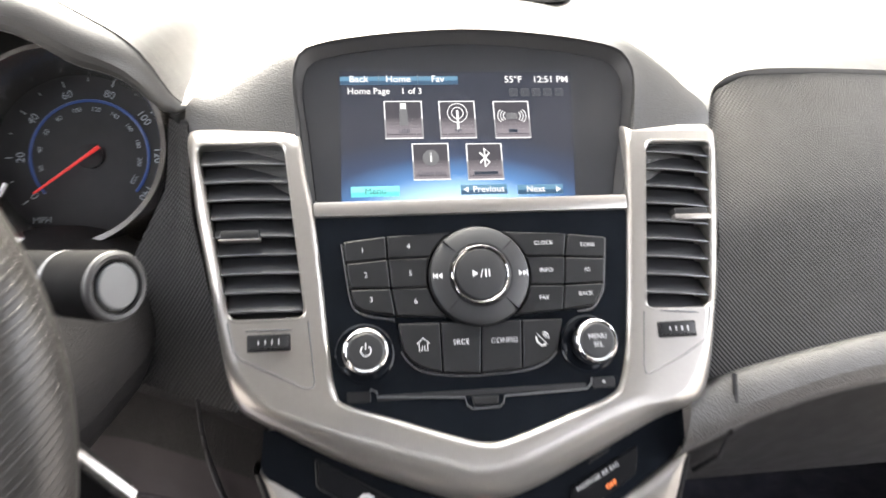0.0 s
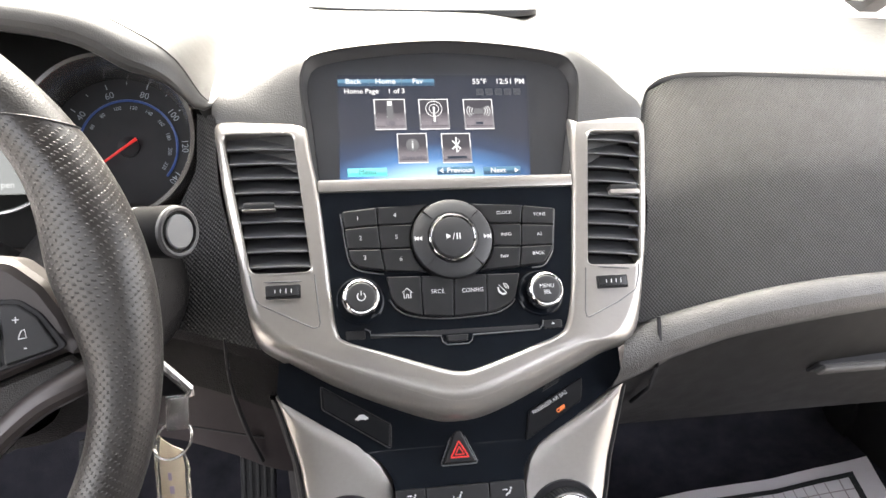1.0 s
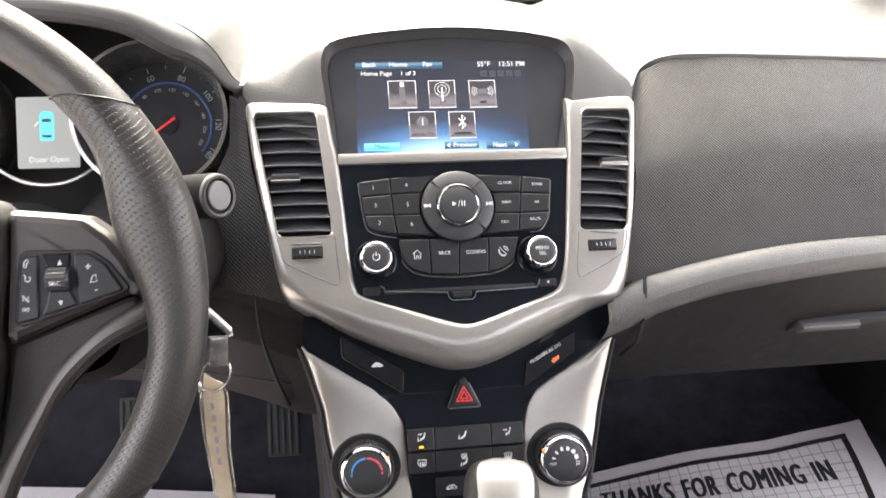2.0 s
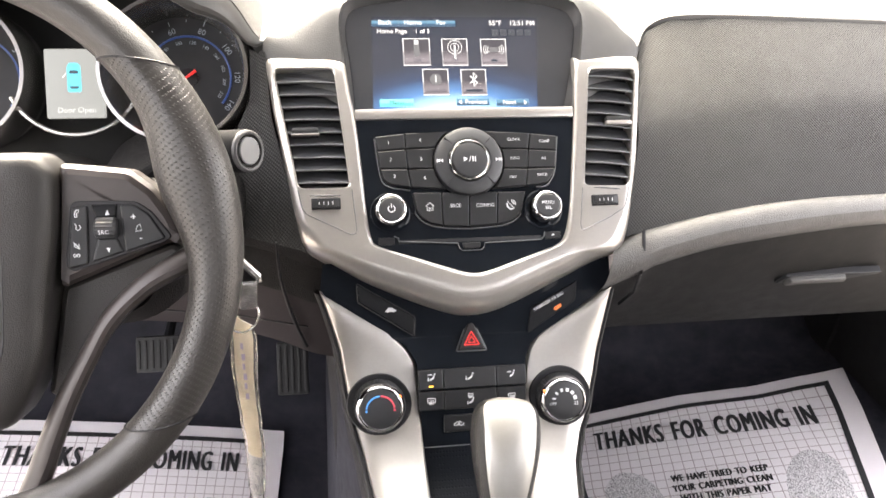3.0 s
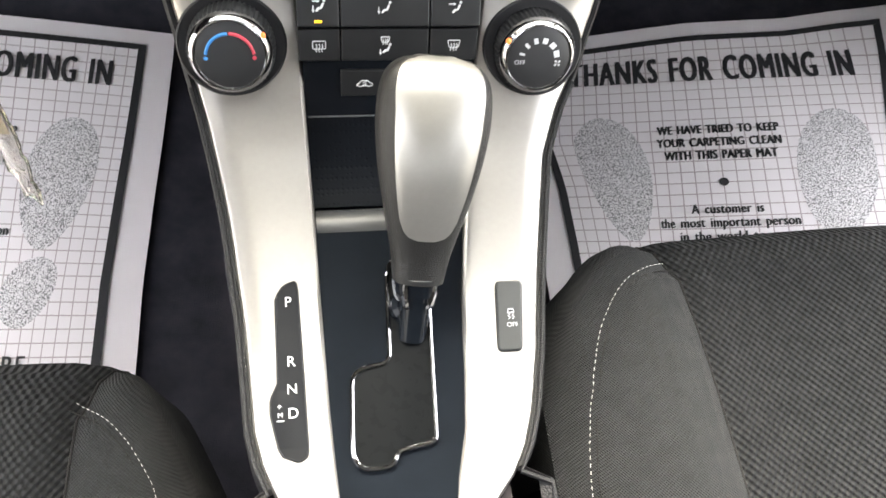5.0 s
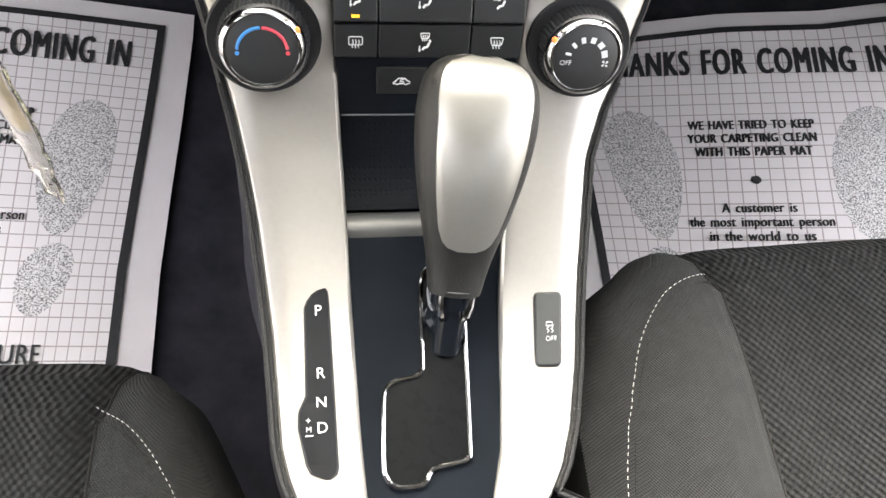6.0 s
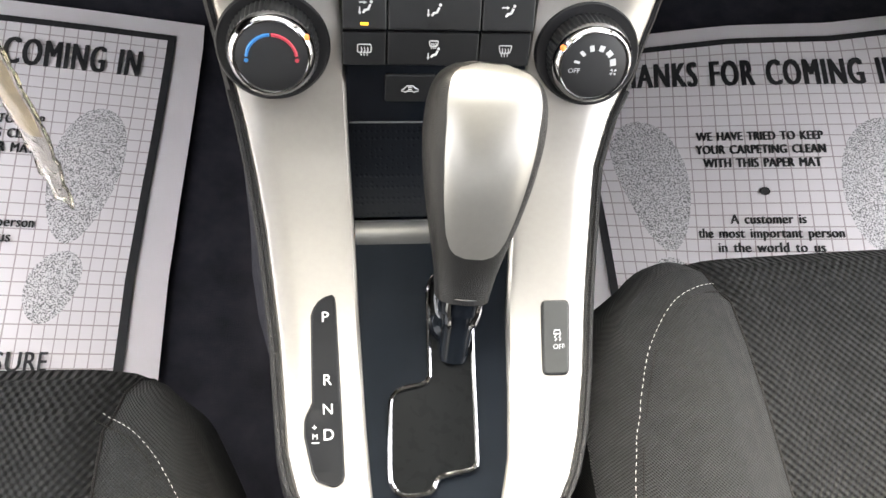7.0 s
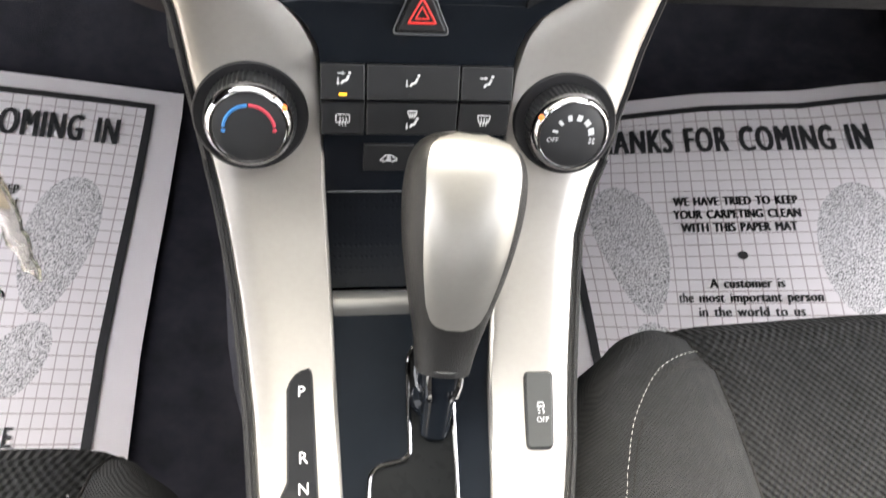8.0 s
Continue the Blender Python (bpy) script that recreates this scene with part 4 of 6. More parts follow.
part("chrome_ring", lathe([(0.0192, 0.004), (0.0192, 0.0112), (0.0189, 0.0124), (0.0182, 0.0132), (0.0174, 0.0133), (0.0167, 0.0128), (0.0163, 0.0118), (0.0162, 0.004)], DM, 72), CHROME, hub)
pm = at(DM, 0, 0, 0.0149)
for poly in (mm([(-6, -2.2), (-2.2, 0), (-6, 2.2)]), mm([(2.0, -2.4), (3.0, -2.4), (3.0, 2.4), (2.0, 2.4)]), mm([(4.2, -2.4), (5.2, -2.4), (5.2, 2.4), (4.2, 2.4)]), mm([(-1.2, -2.6), (-0.6, -2.6), (1.0, 2.6), (0.4, 2.6)])):
    flat("play_mark", poly, pm, WHITE, hub)
for s in (-1, 1):
    m = at(DM, s * 0.0262, 0, 0.0110)
    for k in (-1.8, 1.0):
        flat("skip_mark", mm([(s * k, -1.9), (s * (k + 2.6), 0), (s * k, 1.9)][:: s]), m, WHITE, ring)
    flat("skip_mark", mm([(s * 3.7 - 0.35, -1.9), (s * 3.7 + 0.35, -1.9), (s * 3.7 + 0.35, 1.9), (s * 3.7 - 0.35, 1.9)]), m, WHITE, ring)
for x, y, kind in ((-0.0725, -0.0235, 0), (0.0698, -0.0245, 1)):
    m = at(FA, x, y, -0.002)
    part("knob_well", lathe([(0.0185, 0), (0.0185, 0.0012), (0.0172, 0.0018), (0.0160, 0.0012)], m, 48), GLOSS, radio)
    k = part("knob", lathe([(0.0142, 0.001), (0.0142, 0.0150), (0.0139, 0.0172), (0.0132, 0.0188), (0.0122, 0.0196), (0.0113, 0.0192), (0.0110, 0.018)], m, 64), CHROME, radio, "chrome-rimmed rotary knob")
    part("cap", lathe([(0.0112, 0.010), (0.0112, 0.0192), (0.0100, 0.0200), (0.003, 0.0203)], m, 48), DIAL, k, "black cap")
    m2 = at(m, 0, 0, 0.0207)
    if kind:
        word("legend", "MENU", 0.0043, at(m2, 0, 0.0022), WHITE, k)
        word("legend", "SEL", 0.0043, at(m2, 0, -0.0026), WHITE, k)
    else:
        part("power_mark", tube([m2 @ Vector((0.0030 * math.cos(a), 0.0030 * math.sin(a), 0)) for a in np.linspace(radians(125), radians(415), 20)], 0.0004, 5), WHITE, k)
        flat("power_bar", rect(0.0008, 0.0036, 0, 0, 0.0026), m2, WHITE, k)
slot = part("disc_slot", box((-0.066, -0.0525, -0.0035), (0.066, -0.0490, -0.0016), FA, 0.0006), DARK, radio, "disc slot")
part("slot_edge", tube([FA @ Vector((u, v, -0.0012)) for u, v in mm([(-70, -45), (-66, -47), (-66, -50), (-12, -53.5), (-11, -58), (-8, -60.5), (9, -60.5), (12, -58), (13, -54), (66, -53), (69, -50), (70, -46)])], 0.0005, 6), GREYP, radio)
part("slot_tab", plate(rounded(mm([(-8, -53.5), (9, -53.5), (8, -58.5), (-7, -58.5)]), 0.001), FA, 0.0005, 0.0006, -0.002), BUTTON, radio)
for cx in (-0.077, 0.0775):
    e = part("corner_key", plate(rect(0.0145, 0.0065, 0.0006, cx, -0.0495), FA, -0.0008, 0.0004, -0.002), BUTTON, radio)
    if cx > 0:
        flat("eject_mark", mm([(-1.5, 0), (1.5, 0), (0, 1.8)]), at(FA, cx, -0.0497, -0.0007), WHITE, e)

# ---- centre console ----
cons = root("center_console", (0, 0.2, 0.03), "dark centre console with satin silver side wings", "center console")


def wing(inn, out, s0, s1, side):
    bm = bmesh.new()
    vs = []
    for s in np.concatenate([np.linspace(s0, s0 + 0.08, 24), np.linspace(s0 + 0.084, s1 - 0.05, 56), np.linspace(s1 - 0.046, s1, 20)]):
        a, b = interp(s, inn), interp(s, out)
        w = abs(b - a)
        sg = 1 if b > a else -1
        e = min(0.0045, w * 0.35)
        row = []
        for d, n in ((0, -0.012), (0, 0.0005), (e * 0.12, 0.0020), (e * 0.45, 0.0034), (e, 0.004), (w * 0.3, 0.0045), (w * 0.5, 0.0048), (w * 0.7, 0.0044), (w - e, 0.0032), (w - e * 0.45, 0.0018), (w - e * 0.12, -0.0005), (w, -0.003), (w, -0.012)):
            if w < 0.004:
                n = min(n, 0.002)
            row.append(console(a + sg * d, s, n).translation)
        vs.append([bm.verts.new(p) for p in row])
    for a, b in zip(vs, vs[1:]):
        for i in range(len(a) - 1):
            bm.faces.new((a[i], a[i + 1], b[i + 1], b[i]))
    bm.faces.new(vs[0])
    bm.faces.new(vs[-1])
    return bm


part("wing", wing(IN_L, OUT_L, 0.026, 0.41, -1), SILVER, cons, "satin silver console wing")
part("wing", wing(IN_R, OUT_R, 0.030, 0.41, 1), SILVER, cons, "satin silver console wing")
for out, sg in ((OUT_L, -1), (OUT_R, 1)):
    ss = np.concatenate([np.linspace(0.028, 0.40, 50), np.linspace(0.41, 0.72, 14)])
    rows = []
    for dx, dn in ((-0.004, -0.002), (0.002, 0.0005), (0.0045, -0.003), (0.0055, -0.012), (0.007, -0.035), (0.001, -0.07)):
        row = []
        for s in ss:
            xo = interp(min(s, 0.39), out) if s <= 0.39 else sg * 0.078 - 0.009
            row.append(console(xo + sg * dx, s, dn).translation)
        rows.append(row)
    rows.append([Vector((p.x - sg * 0.014, p.y, min(p.z, 0.12))) for p in rows[-1]])
    rows.append([Vector((p.x - sg * 0.006, p.y, 0.02)) for p in rows[-1]])
    part("side_panel", sheet(rows), SIDEP, cons, "dark grained console side")
    bead = [console((interp(min(s, 0.39), out) if s <= 0.39 else sg * 0.078 - 0.009) + sg * 0.0028, s, 0.0005).translation for s in np.linspace(0.16, 0.52, 50)]
    part("edge_bead", tube(bead, 0.0016, 6), SIDEP, cons, "grained edge bead")
    # tunnel forward of the stack, up to the bulkhead
    rows = []
    for f in np.linspace(0, 1, 6):
        row = []
        for y, zt, dx in ((0.30, 0.26, -0.045), (0.36, 0.30, -0.028), (0.42, 0.37, -0.012), (0.47, 0.45, -0.004), (0.55, 0.52, 0.0), (0.85, 0.52, 0.0), (1.10, 0.52, 0.0)):
            z = zt + (0.02 - zt) * f
            row.append(Vector((sg * (dx + interp(z, [(0.02, 0.146), (0.12, 0.138), (0.30, 0.131), (0.52, 0.125)])), y, z)))
        rows.append(row)
    part("tunnel_side", sheet(rows), CARPET, cons, "black tunnel carpet")
part("deck", sheet([[console(x, s, -0.006).translation for x in np.linspace(-0.07, 0.05, 9)] for s in np.linspace(0.39, 0.72, 16)], (0, 0, -0.01)), LOWER, cons, "dark rear deck of the console")

# upper switch panel, gloss black, under the V
CP = [(0.435, 0.54), (0.425, 0.505), (0.411, 0.470), (0.397, 0.452), (0.386, 0.438), (0.374, 0.410), (0.366, 0.386), (0.3636, 0.3785)]
_cl = [0.0]
for _a, _b in zip(CP, CP[1:]):
    _cl.append(_cl[-1] + math.dist(_a, _b))


def face_at(x, s, n=0.0):
    """The switch panel's surface at x, s metres down it."""
    f = lambda q: Vector((0, float(np.interp(q, _cl, [p[0] for p in CP])), float(np.interp(q, _cl, [p[1] for p in CP]))))
    t = (f(max(s - 0.004, 0)) - f(s + 0.004)).normalized()
    nn = Vector((1, 0, 0)).cross(t)
    p = f(s)
    return Matrix(((1, t.x, nn.x, x), (0, t.y, nn.y, p.y), (0, t.z, nn.z, p.z), (0, 0, 0, 1))) @ Matrix.Translation((0, 0, n))


OFFS = math.dist((0.43, 0.52), (0.435, 0.54))
clim = root("switch_panel", face_at(0, 0.1).translation, "gloss black switch panel with climate keys and hazard button", "switch panel")
ss = sorted(set(list(np.linspace(0.0, _cl[-1], 40)) + _cl))
rows = []
for s in ss:
    w = interp(s, [(0, 0.135), (0.025, 0.138), (0.036, 0.130), (0.06, 0.096), (0.078, 0.066), (0.085, 0.058), (0.097, 0.0522), (0.115, 0.0500), (0.2, 0.0490)])
    rows.append([face_at(x, s, -0.0005).translation for x in np.linspace(-w, w, 9)])
part("panel", sheet(rows, (0, 0.01, -0.006)), GLOSS, clim, "piano black panel")


def fkey(x0, x1, s0, s1, name="key", h=0.003, material=BUTTON):
    m = face_at((x0 + x1) / 2, (s0 + s1) / 2)
    return part(name, plate(rect(x1 - x0, s1 - s0, 0.0008), m, h, 0.0008, -0.004), material, clim), at(m, 0, 0, h + 0.0003)


def air_mark(m, parent, arrows=(), k=1.0):
    """The mark of the air keys, as a plain stroke and dot."""
    part("seat_mark", tube([m @ Vector((u * k, v * k, 0)) for u, v in mm([(2.6, 2.0), (1.2, -1.2), (-1.0, -1.6), (-2.2, -3.4)])], 0.0007, 6), WHITE, parent)
    part("dot_mark", lathe([(0.0008, 0), (0.0008, 0.0002), (0.0004, 0.0003)], at(m, 3.2e-3 * k, 3.6e-3 * k), 12), WHITE, parent)
    for ax, ay, dx, dy in arrows:
        p, d = Vector((ax, ay, 0)) / 1000, Vector((dx, dy, 0)) / 1000
        part("arrow_mark", tube([m @ (p - d), m @ (p + d)], 0.00035, 5), WHITE, parent)
        e = d.normalized() * 0.0013
        s = Vector((-e.y, e.x, 0)) * 0.7
        flat("arrow_head", [tuple((p + d + s).xy), tuple((p + d - s).xy), tuple((p + d + e * 1.2).xy)][::-1], m, WHITE, parent)


R1 = (OFFS + 0.0835, OFFS + 0.1020)
R2 = (OFFS + 0.1030, OFFS + 0.1215)
k, m = fkey(-0.0515, -0.0285, *R1)
air_mark(at(m, 0.001, 0.002), k, ((-2.5, 2.6, 1.2, 0), (-3.4, -0.8, 0, -1.2)), 0.8)
flat("lamp", rect(0.0042, 0.0015, 0.0003), at(m, 0, -0.0062), AMBER, k)
k, m = fkey(-0.0277, 0.0215, *R1)
air_mark(at(m, 0, 0.001), k, ((-3.6, -0.6, 0, -1.2),), 0.8)
flat("lamp", rect(0.005, 0.0020, 0.0004), at(m, 0, -0.0062), DARK, k)
k, m = fkey(0.0223, 0.0505, *R1)
air_mark(at(m, 0, 0.001), k, ((-2.8, 2.0, 1.3, 0),), 0.8)


def screen_mark(m, parent, wedge):
    poly = mm([(-3.6, 2.6), (3.6, 2.6), (2.6, -1.6), (-2.6, -1.6)]) if wedge else mm([(-3.6, 2.6), (3.6, 2.6), (3.6, -1.8), (-3.6, -1.8)])
    part("pane_mark", tube([m @ Vector((*p, 0)) for p in rounded(poly, 0.0008, 2)], 0.0003, 5, True), WHITE, parent)
    for x in (-1.6, 0, 1.6):
        part("heat_mark", tube([m @ Vector((u / 1000, v / 1000, 0)) for u, v in ((x, 1.0), (x + 0.4, -0.6), (x - 0.3, -2.0), (x, -3.6))], 0.0003, 5), WHITE, parent)


k, m = fkey(-0.0515, -0.0285, *R2)
screen_mark(m, k, False)
k, m = fkey(-0.0277, 0.0215, *R2)
screen_mark(at(m, 0, 0.003) @ Matrix.Scale(0.7, 4), k, True)
air_mark(at(m, 0.0005, -0.002), k, ((-3.2, -1.2, 0, -1.0),), 0.7)
k, m = fkey(0.0223, 0.0500, *R2)
screen_mark(m, k, True)
k, m = fkey(-0.0285, -0.0010, OFFS + 0.1275, OFFS + 0.1440, h=0.002)
CARP = [(-4.6, -0.6), (-3.2, 0.4), (-1.8, 2.0), (1.8, 2.0), (3.0, 0.6), (4.6, 0.0), (4.6, -1.2), (3.4, -1.2), (2.4, -2.0), (1.4, -1.2), (-1.4, -1.2), (-2.4, -2.0), (-3.4, -1.2), (-4.6, -1.2)]
part("car_mark", tube([m @ Vector((u / 1000, v / 1000, 0)) for u, v in CARP], 0.0003, 5, True), WHITE, k)
part("loop_mark", tube([m @ Vector((u / 1000, v / 1000, 0)) for u, v in ((1.2, 1.2), (-0.8, 1.0), (-0.8, -0.2), (1.2, -0.2))], 0.0003, 5), WHITE, k)

# hazard button
hz = face_at(0.0006, OFFS + 0.0562, 0.0)
hb = part("hazard_button", plate(rounded(mm([(-13.5, -11), (13.5, -11), (2.5, 14), (-2.5, 14)]), 0.003), hz, 0.004, 0.0014, -0.002), BUTTON, clim, "triangular hazard button with a red mark")
part("hazard_rim", tube([hz @ Vector((*p, 0.0005)) for p in rounded(mm([(-15, -12), (15, -12), (3, 15.5), (-3, 15.5)]), 0.003)], 0.0006, 6, True), GREYP, hb)
for r, t in ((8.2, 0.0006), (4.0, 0.00045)):
    tri = [(r * math.cos(radians(a)), r * math.sin(radians(a)) - 2.2) for a in (90, 210, 330)]
    part("hazard_mark", tube([hz @ Vector((u / 1000, v / 1000, 0.0044)) for u, v in [tuple(p) for p in along([*tri, tri[0]], 40)[:-1]]], t, 6, True), RED, hb)
# boot release key and air bag lamp
tb = face_at(0, OFFS + 0.026, 0.0)
tk = part("boot_key", plate(rounded(mm([(-104, 26), (-103.5, 9.2), (-53.6, -24.5), (-52.7, -6.6)]), 0.0025), tb, 0.0018, 0.0008, -0.004), STRIP, clim, "boot release key")
part("boot_key_rim", tube([tb @ Vector((*p, 0.0012)) for p in rounded(mm([(-105, 27), (-104.5, 8.8), (-52.8, -25.8), (-51.8, -6.3)]), 0.0025)], 0.0004, 5, True), DIAL, tk)
m = at(tb, -0.0744, 0.0005, 0.0020)
part("car_mark", plate([(u * 0.00112, v * 0.00115) for u, v in CARP], m, 0.0003, 0.00005), WHITE, tk, "", False)
ab = part("airbag_lamp_panel", plate(rounded(mm([(59.2, -4.3), (104.3, 20), (103.2, 0.9), (56, -28.3)]), 0.002), tb, 0.0015, 0.0006, -0.004), STRIP, clim, "passenger air bag lamp panel")
word("legend", "PASSENGER AIR BAG", 0.0044, at(tb, 0.0765, 0.0014, 0.0019, 28), WHITE, ab, 0.032)
for k in range(3):
    part("slot_line", box((-0.008, 0, 0), (0.008, 0.0006, 0.0004), at(tb, 0.078 + 0.0012 * k, 0.0135 + 0.0022 * k, 0.0002, 28)), DIAL, ab, "", False)
word("legend", "OFF", 0.0046, at(tb, 0.0857, -0.0046, 0.0019, 28), ORANGE, ab, bold=0.00008)

# storage bay under the keys
bay = [(0.3630, 0.377), (0.357, 0.367), (0.346, 0.356), (0.333, 0.349), (0.3200, 0.345)]
rows = [[Vector((x, p.x, p.y)) for x in np.linspace(-0.049, 0.047, 7)] for p in smooth_path([(y, z, 0) for y, z in bay], 4)]
part("storage_bay", sheet(rows, (0, 0.0, -0.004)), GLOSS, cons, "gloss black open storage bay")
part("bay_mat", sheet([[Vector((x, p.x, p.y + 0.0009)) for x in np.linspace(-0.0488, 0.0468, 5)] for p in smooth_path([(y, z, 0) for y, z in bay], 4)]), RUBMAT, cons, "dimpled rubber pad")
part("bay_edge", tube([(x, 0.3632, 0.3782) for x in np.linspace(-0.048, 0.046, 5)], 0.0005, 6), GREYP, cons, "pale edge of the bay")
part("bay_lip", sheet([[Vector((x, y, z)) for x in np.linspace(-0.0465, 0.042, 6)] for y, z in ((0.319, 0.344), (0.3155, 0.3478), (0.310, 0.3490), (0.304, 0.3478), (0.2985, 0.3445), (0.2975, 0.340))], (0, 0.0, -0.006)), LIPM, cons, "grey lip of the bay")

# shift gate
gate = root("shift_gate", console(-0.008, 0.32).translation, "gloss black shift gate with chrome outline", "shift gate")
rows = []
for s in np.linspace(0.246, 0.412, 22):
    a, b = interp(s, IN_L) - 0.002, interp(s, IN_R) + 0.002
    rows.append([console(a + (b - a) * f, s, -0.0005).translation for f in np.linspace(0, 1, 9)])
part("plate", sheet(rows, (0, 0, -0.004)), GLOSS, gate, "gloss black plate")
GP = mm([(-7, 268), (-9, 296), (-9.8, 317), (-10.6, 320.5), (-14, 323.2), (-23, 324.8), (-28, 327), (-31, 332), (-32, 345), (-33, 368), (-32, 374), (-29, 378), (-24, 379.6), (-15, 379), (-11.5, 376.5), (-9.5, 373), (-6, 370.8), (7, 368.8), (10.5, 366.8), (12, 361), (14, 310), (15, 284), (14, 268), (4, 263)])
gp = [tuple(p)[:2] for p in smooth_path([(x, s, 0) for x, s in GP], 4, True)]
part("chrome_outline", tube([console(x, s, 0.0012).translation for x, s in gp], 0.0014, 8, True), CHROME, gate, "chrome outline")
bm = bmesh.new()
f = bm.faces.new([bm.verts.new(console(x, s, 0.0006).translation) for x, s in gp])
f.normal_update()
bmesh.ops.triangulate(bm, faces=[f], ngon_method="EAR_CLIP")
part("slot", bm, SLOT, gate, "black slot cover")

# PRND strip and traction key
pr = root("gear_indicator", console(-0.065, 0.325).translation, "black gear position strip on the console wing", "gear indicator")
PL = mm([(274.5, -60.5), (275.5, -64), (277.5, -67), (281, -69.5), (285, -71), (331, -71), (334, -72.3), (338, -74.3), (341, -75), (348, -75), (366, -71.2), (370, -69), (373, -62)])
PR = mm([(274.5, -60), (276, -59), (280, -58.5), (329, -57), (368, -56), (371, -56.8), (373, -60)])
ss = sorted(set([a for a, _ in PL + PR] + list(np.linspace(0.275, 0.373, 30))))
rows = []
for s in ss:
    a, b = interp(s, PL), interp(s, PR)
    rows.append([console(a + (b - a) * f, s, h).translation for f, h in ((0, 0.001), (0, 0.0054), (0.08, 0.0060), (0.92, 0.0060), (1, 0.0054), (1, 0.001))])
part("strip", sheet(rows), STRIP, pr)
part("rim", tube([r[1] for r in rows] + [r[4] for r in rows[::-1]], 0.0005, 5, True), DARK, pr)
for ch, x, s, z in (("P", -64, 286.5, 8.0), ("R", -63.5, 320, 8.0), ("N", -63.4, 335, 7.6), ("D", -63.2, 348, 8.0), ("+", -70.2, 344, 5.0), ("M", -70, 348.5, 3.8)):
    word("legend", ch, z / 1000, console(x / 1000, s / 1000, 0.0064), WHITE, pr)
part("legend", box((-0.0019, -0.0003, 0), (0.0019, 0.0003, 0.0003), console(-0.0698, 0.3515, 0.0062)), WHITE, pr, "", False)
tc = root("traction_button", console(0.0595, 0.301).translation, "grey traction control off button on the console wing", "button")
tm = console(0.0595, 0.301, 0.0046)
TC = [(x / 1000 - 0.0595, -(s / 1000 - 0.301)) for x, s in ((54, 281), (69, 282), (64.5, 322), (51, 322))]
part("button", plate(rounded(TC, 0.0030, 4), tm, 0.0022, 0.0010, -0.004), TCBTN, tc)
part("rim", tube([tm @ Vector((*p, 0.0)) for p in rounded(TC, 0.0030, 4)], 0.0008, 5, True), DARK, tc)
word("legend", "OFF", 0.0038, at(tm, 0.0010, -0.0065, 0.0026), WHITE, tc)
part("car_mark", tube([at(tm, 0.0008, 0.0012, 0.0026) @ Vector((*p, 0)) for p in mm([(-2, -0.6), (-1.3, 1.4), (1.3, 1.4), (2, -0.6)])], 0.0004, 5, True), WHITE, tc)
for s in (-1, 1):
    part("skid_mark", tube([at(tm, 0.0008 + s * 0.0012, -0.0012, 0.0026) @ Vector((*p, 0)) for p in mm([(0.5, 1), (-0.6, 0), (0.6, -1), (-0.4, -2)])], 0.0003, 5), WHITE, tc)


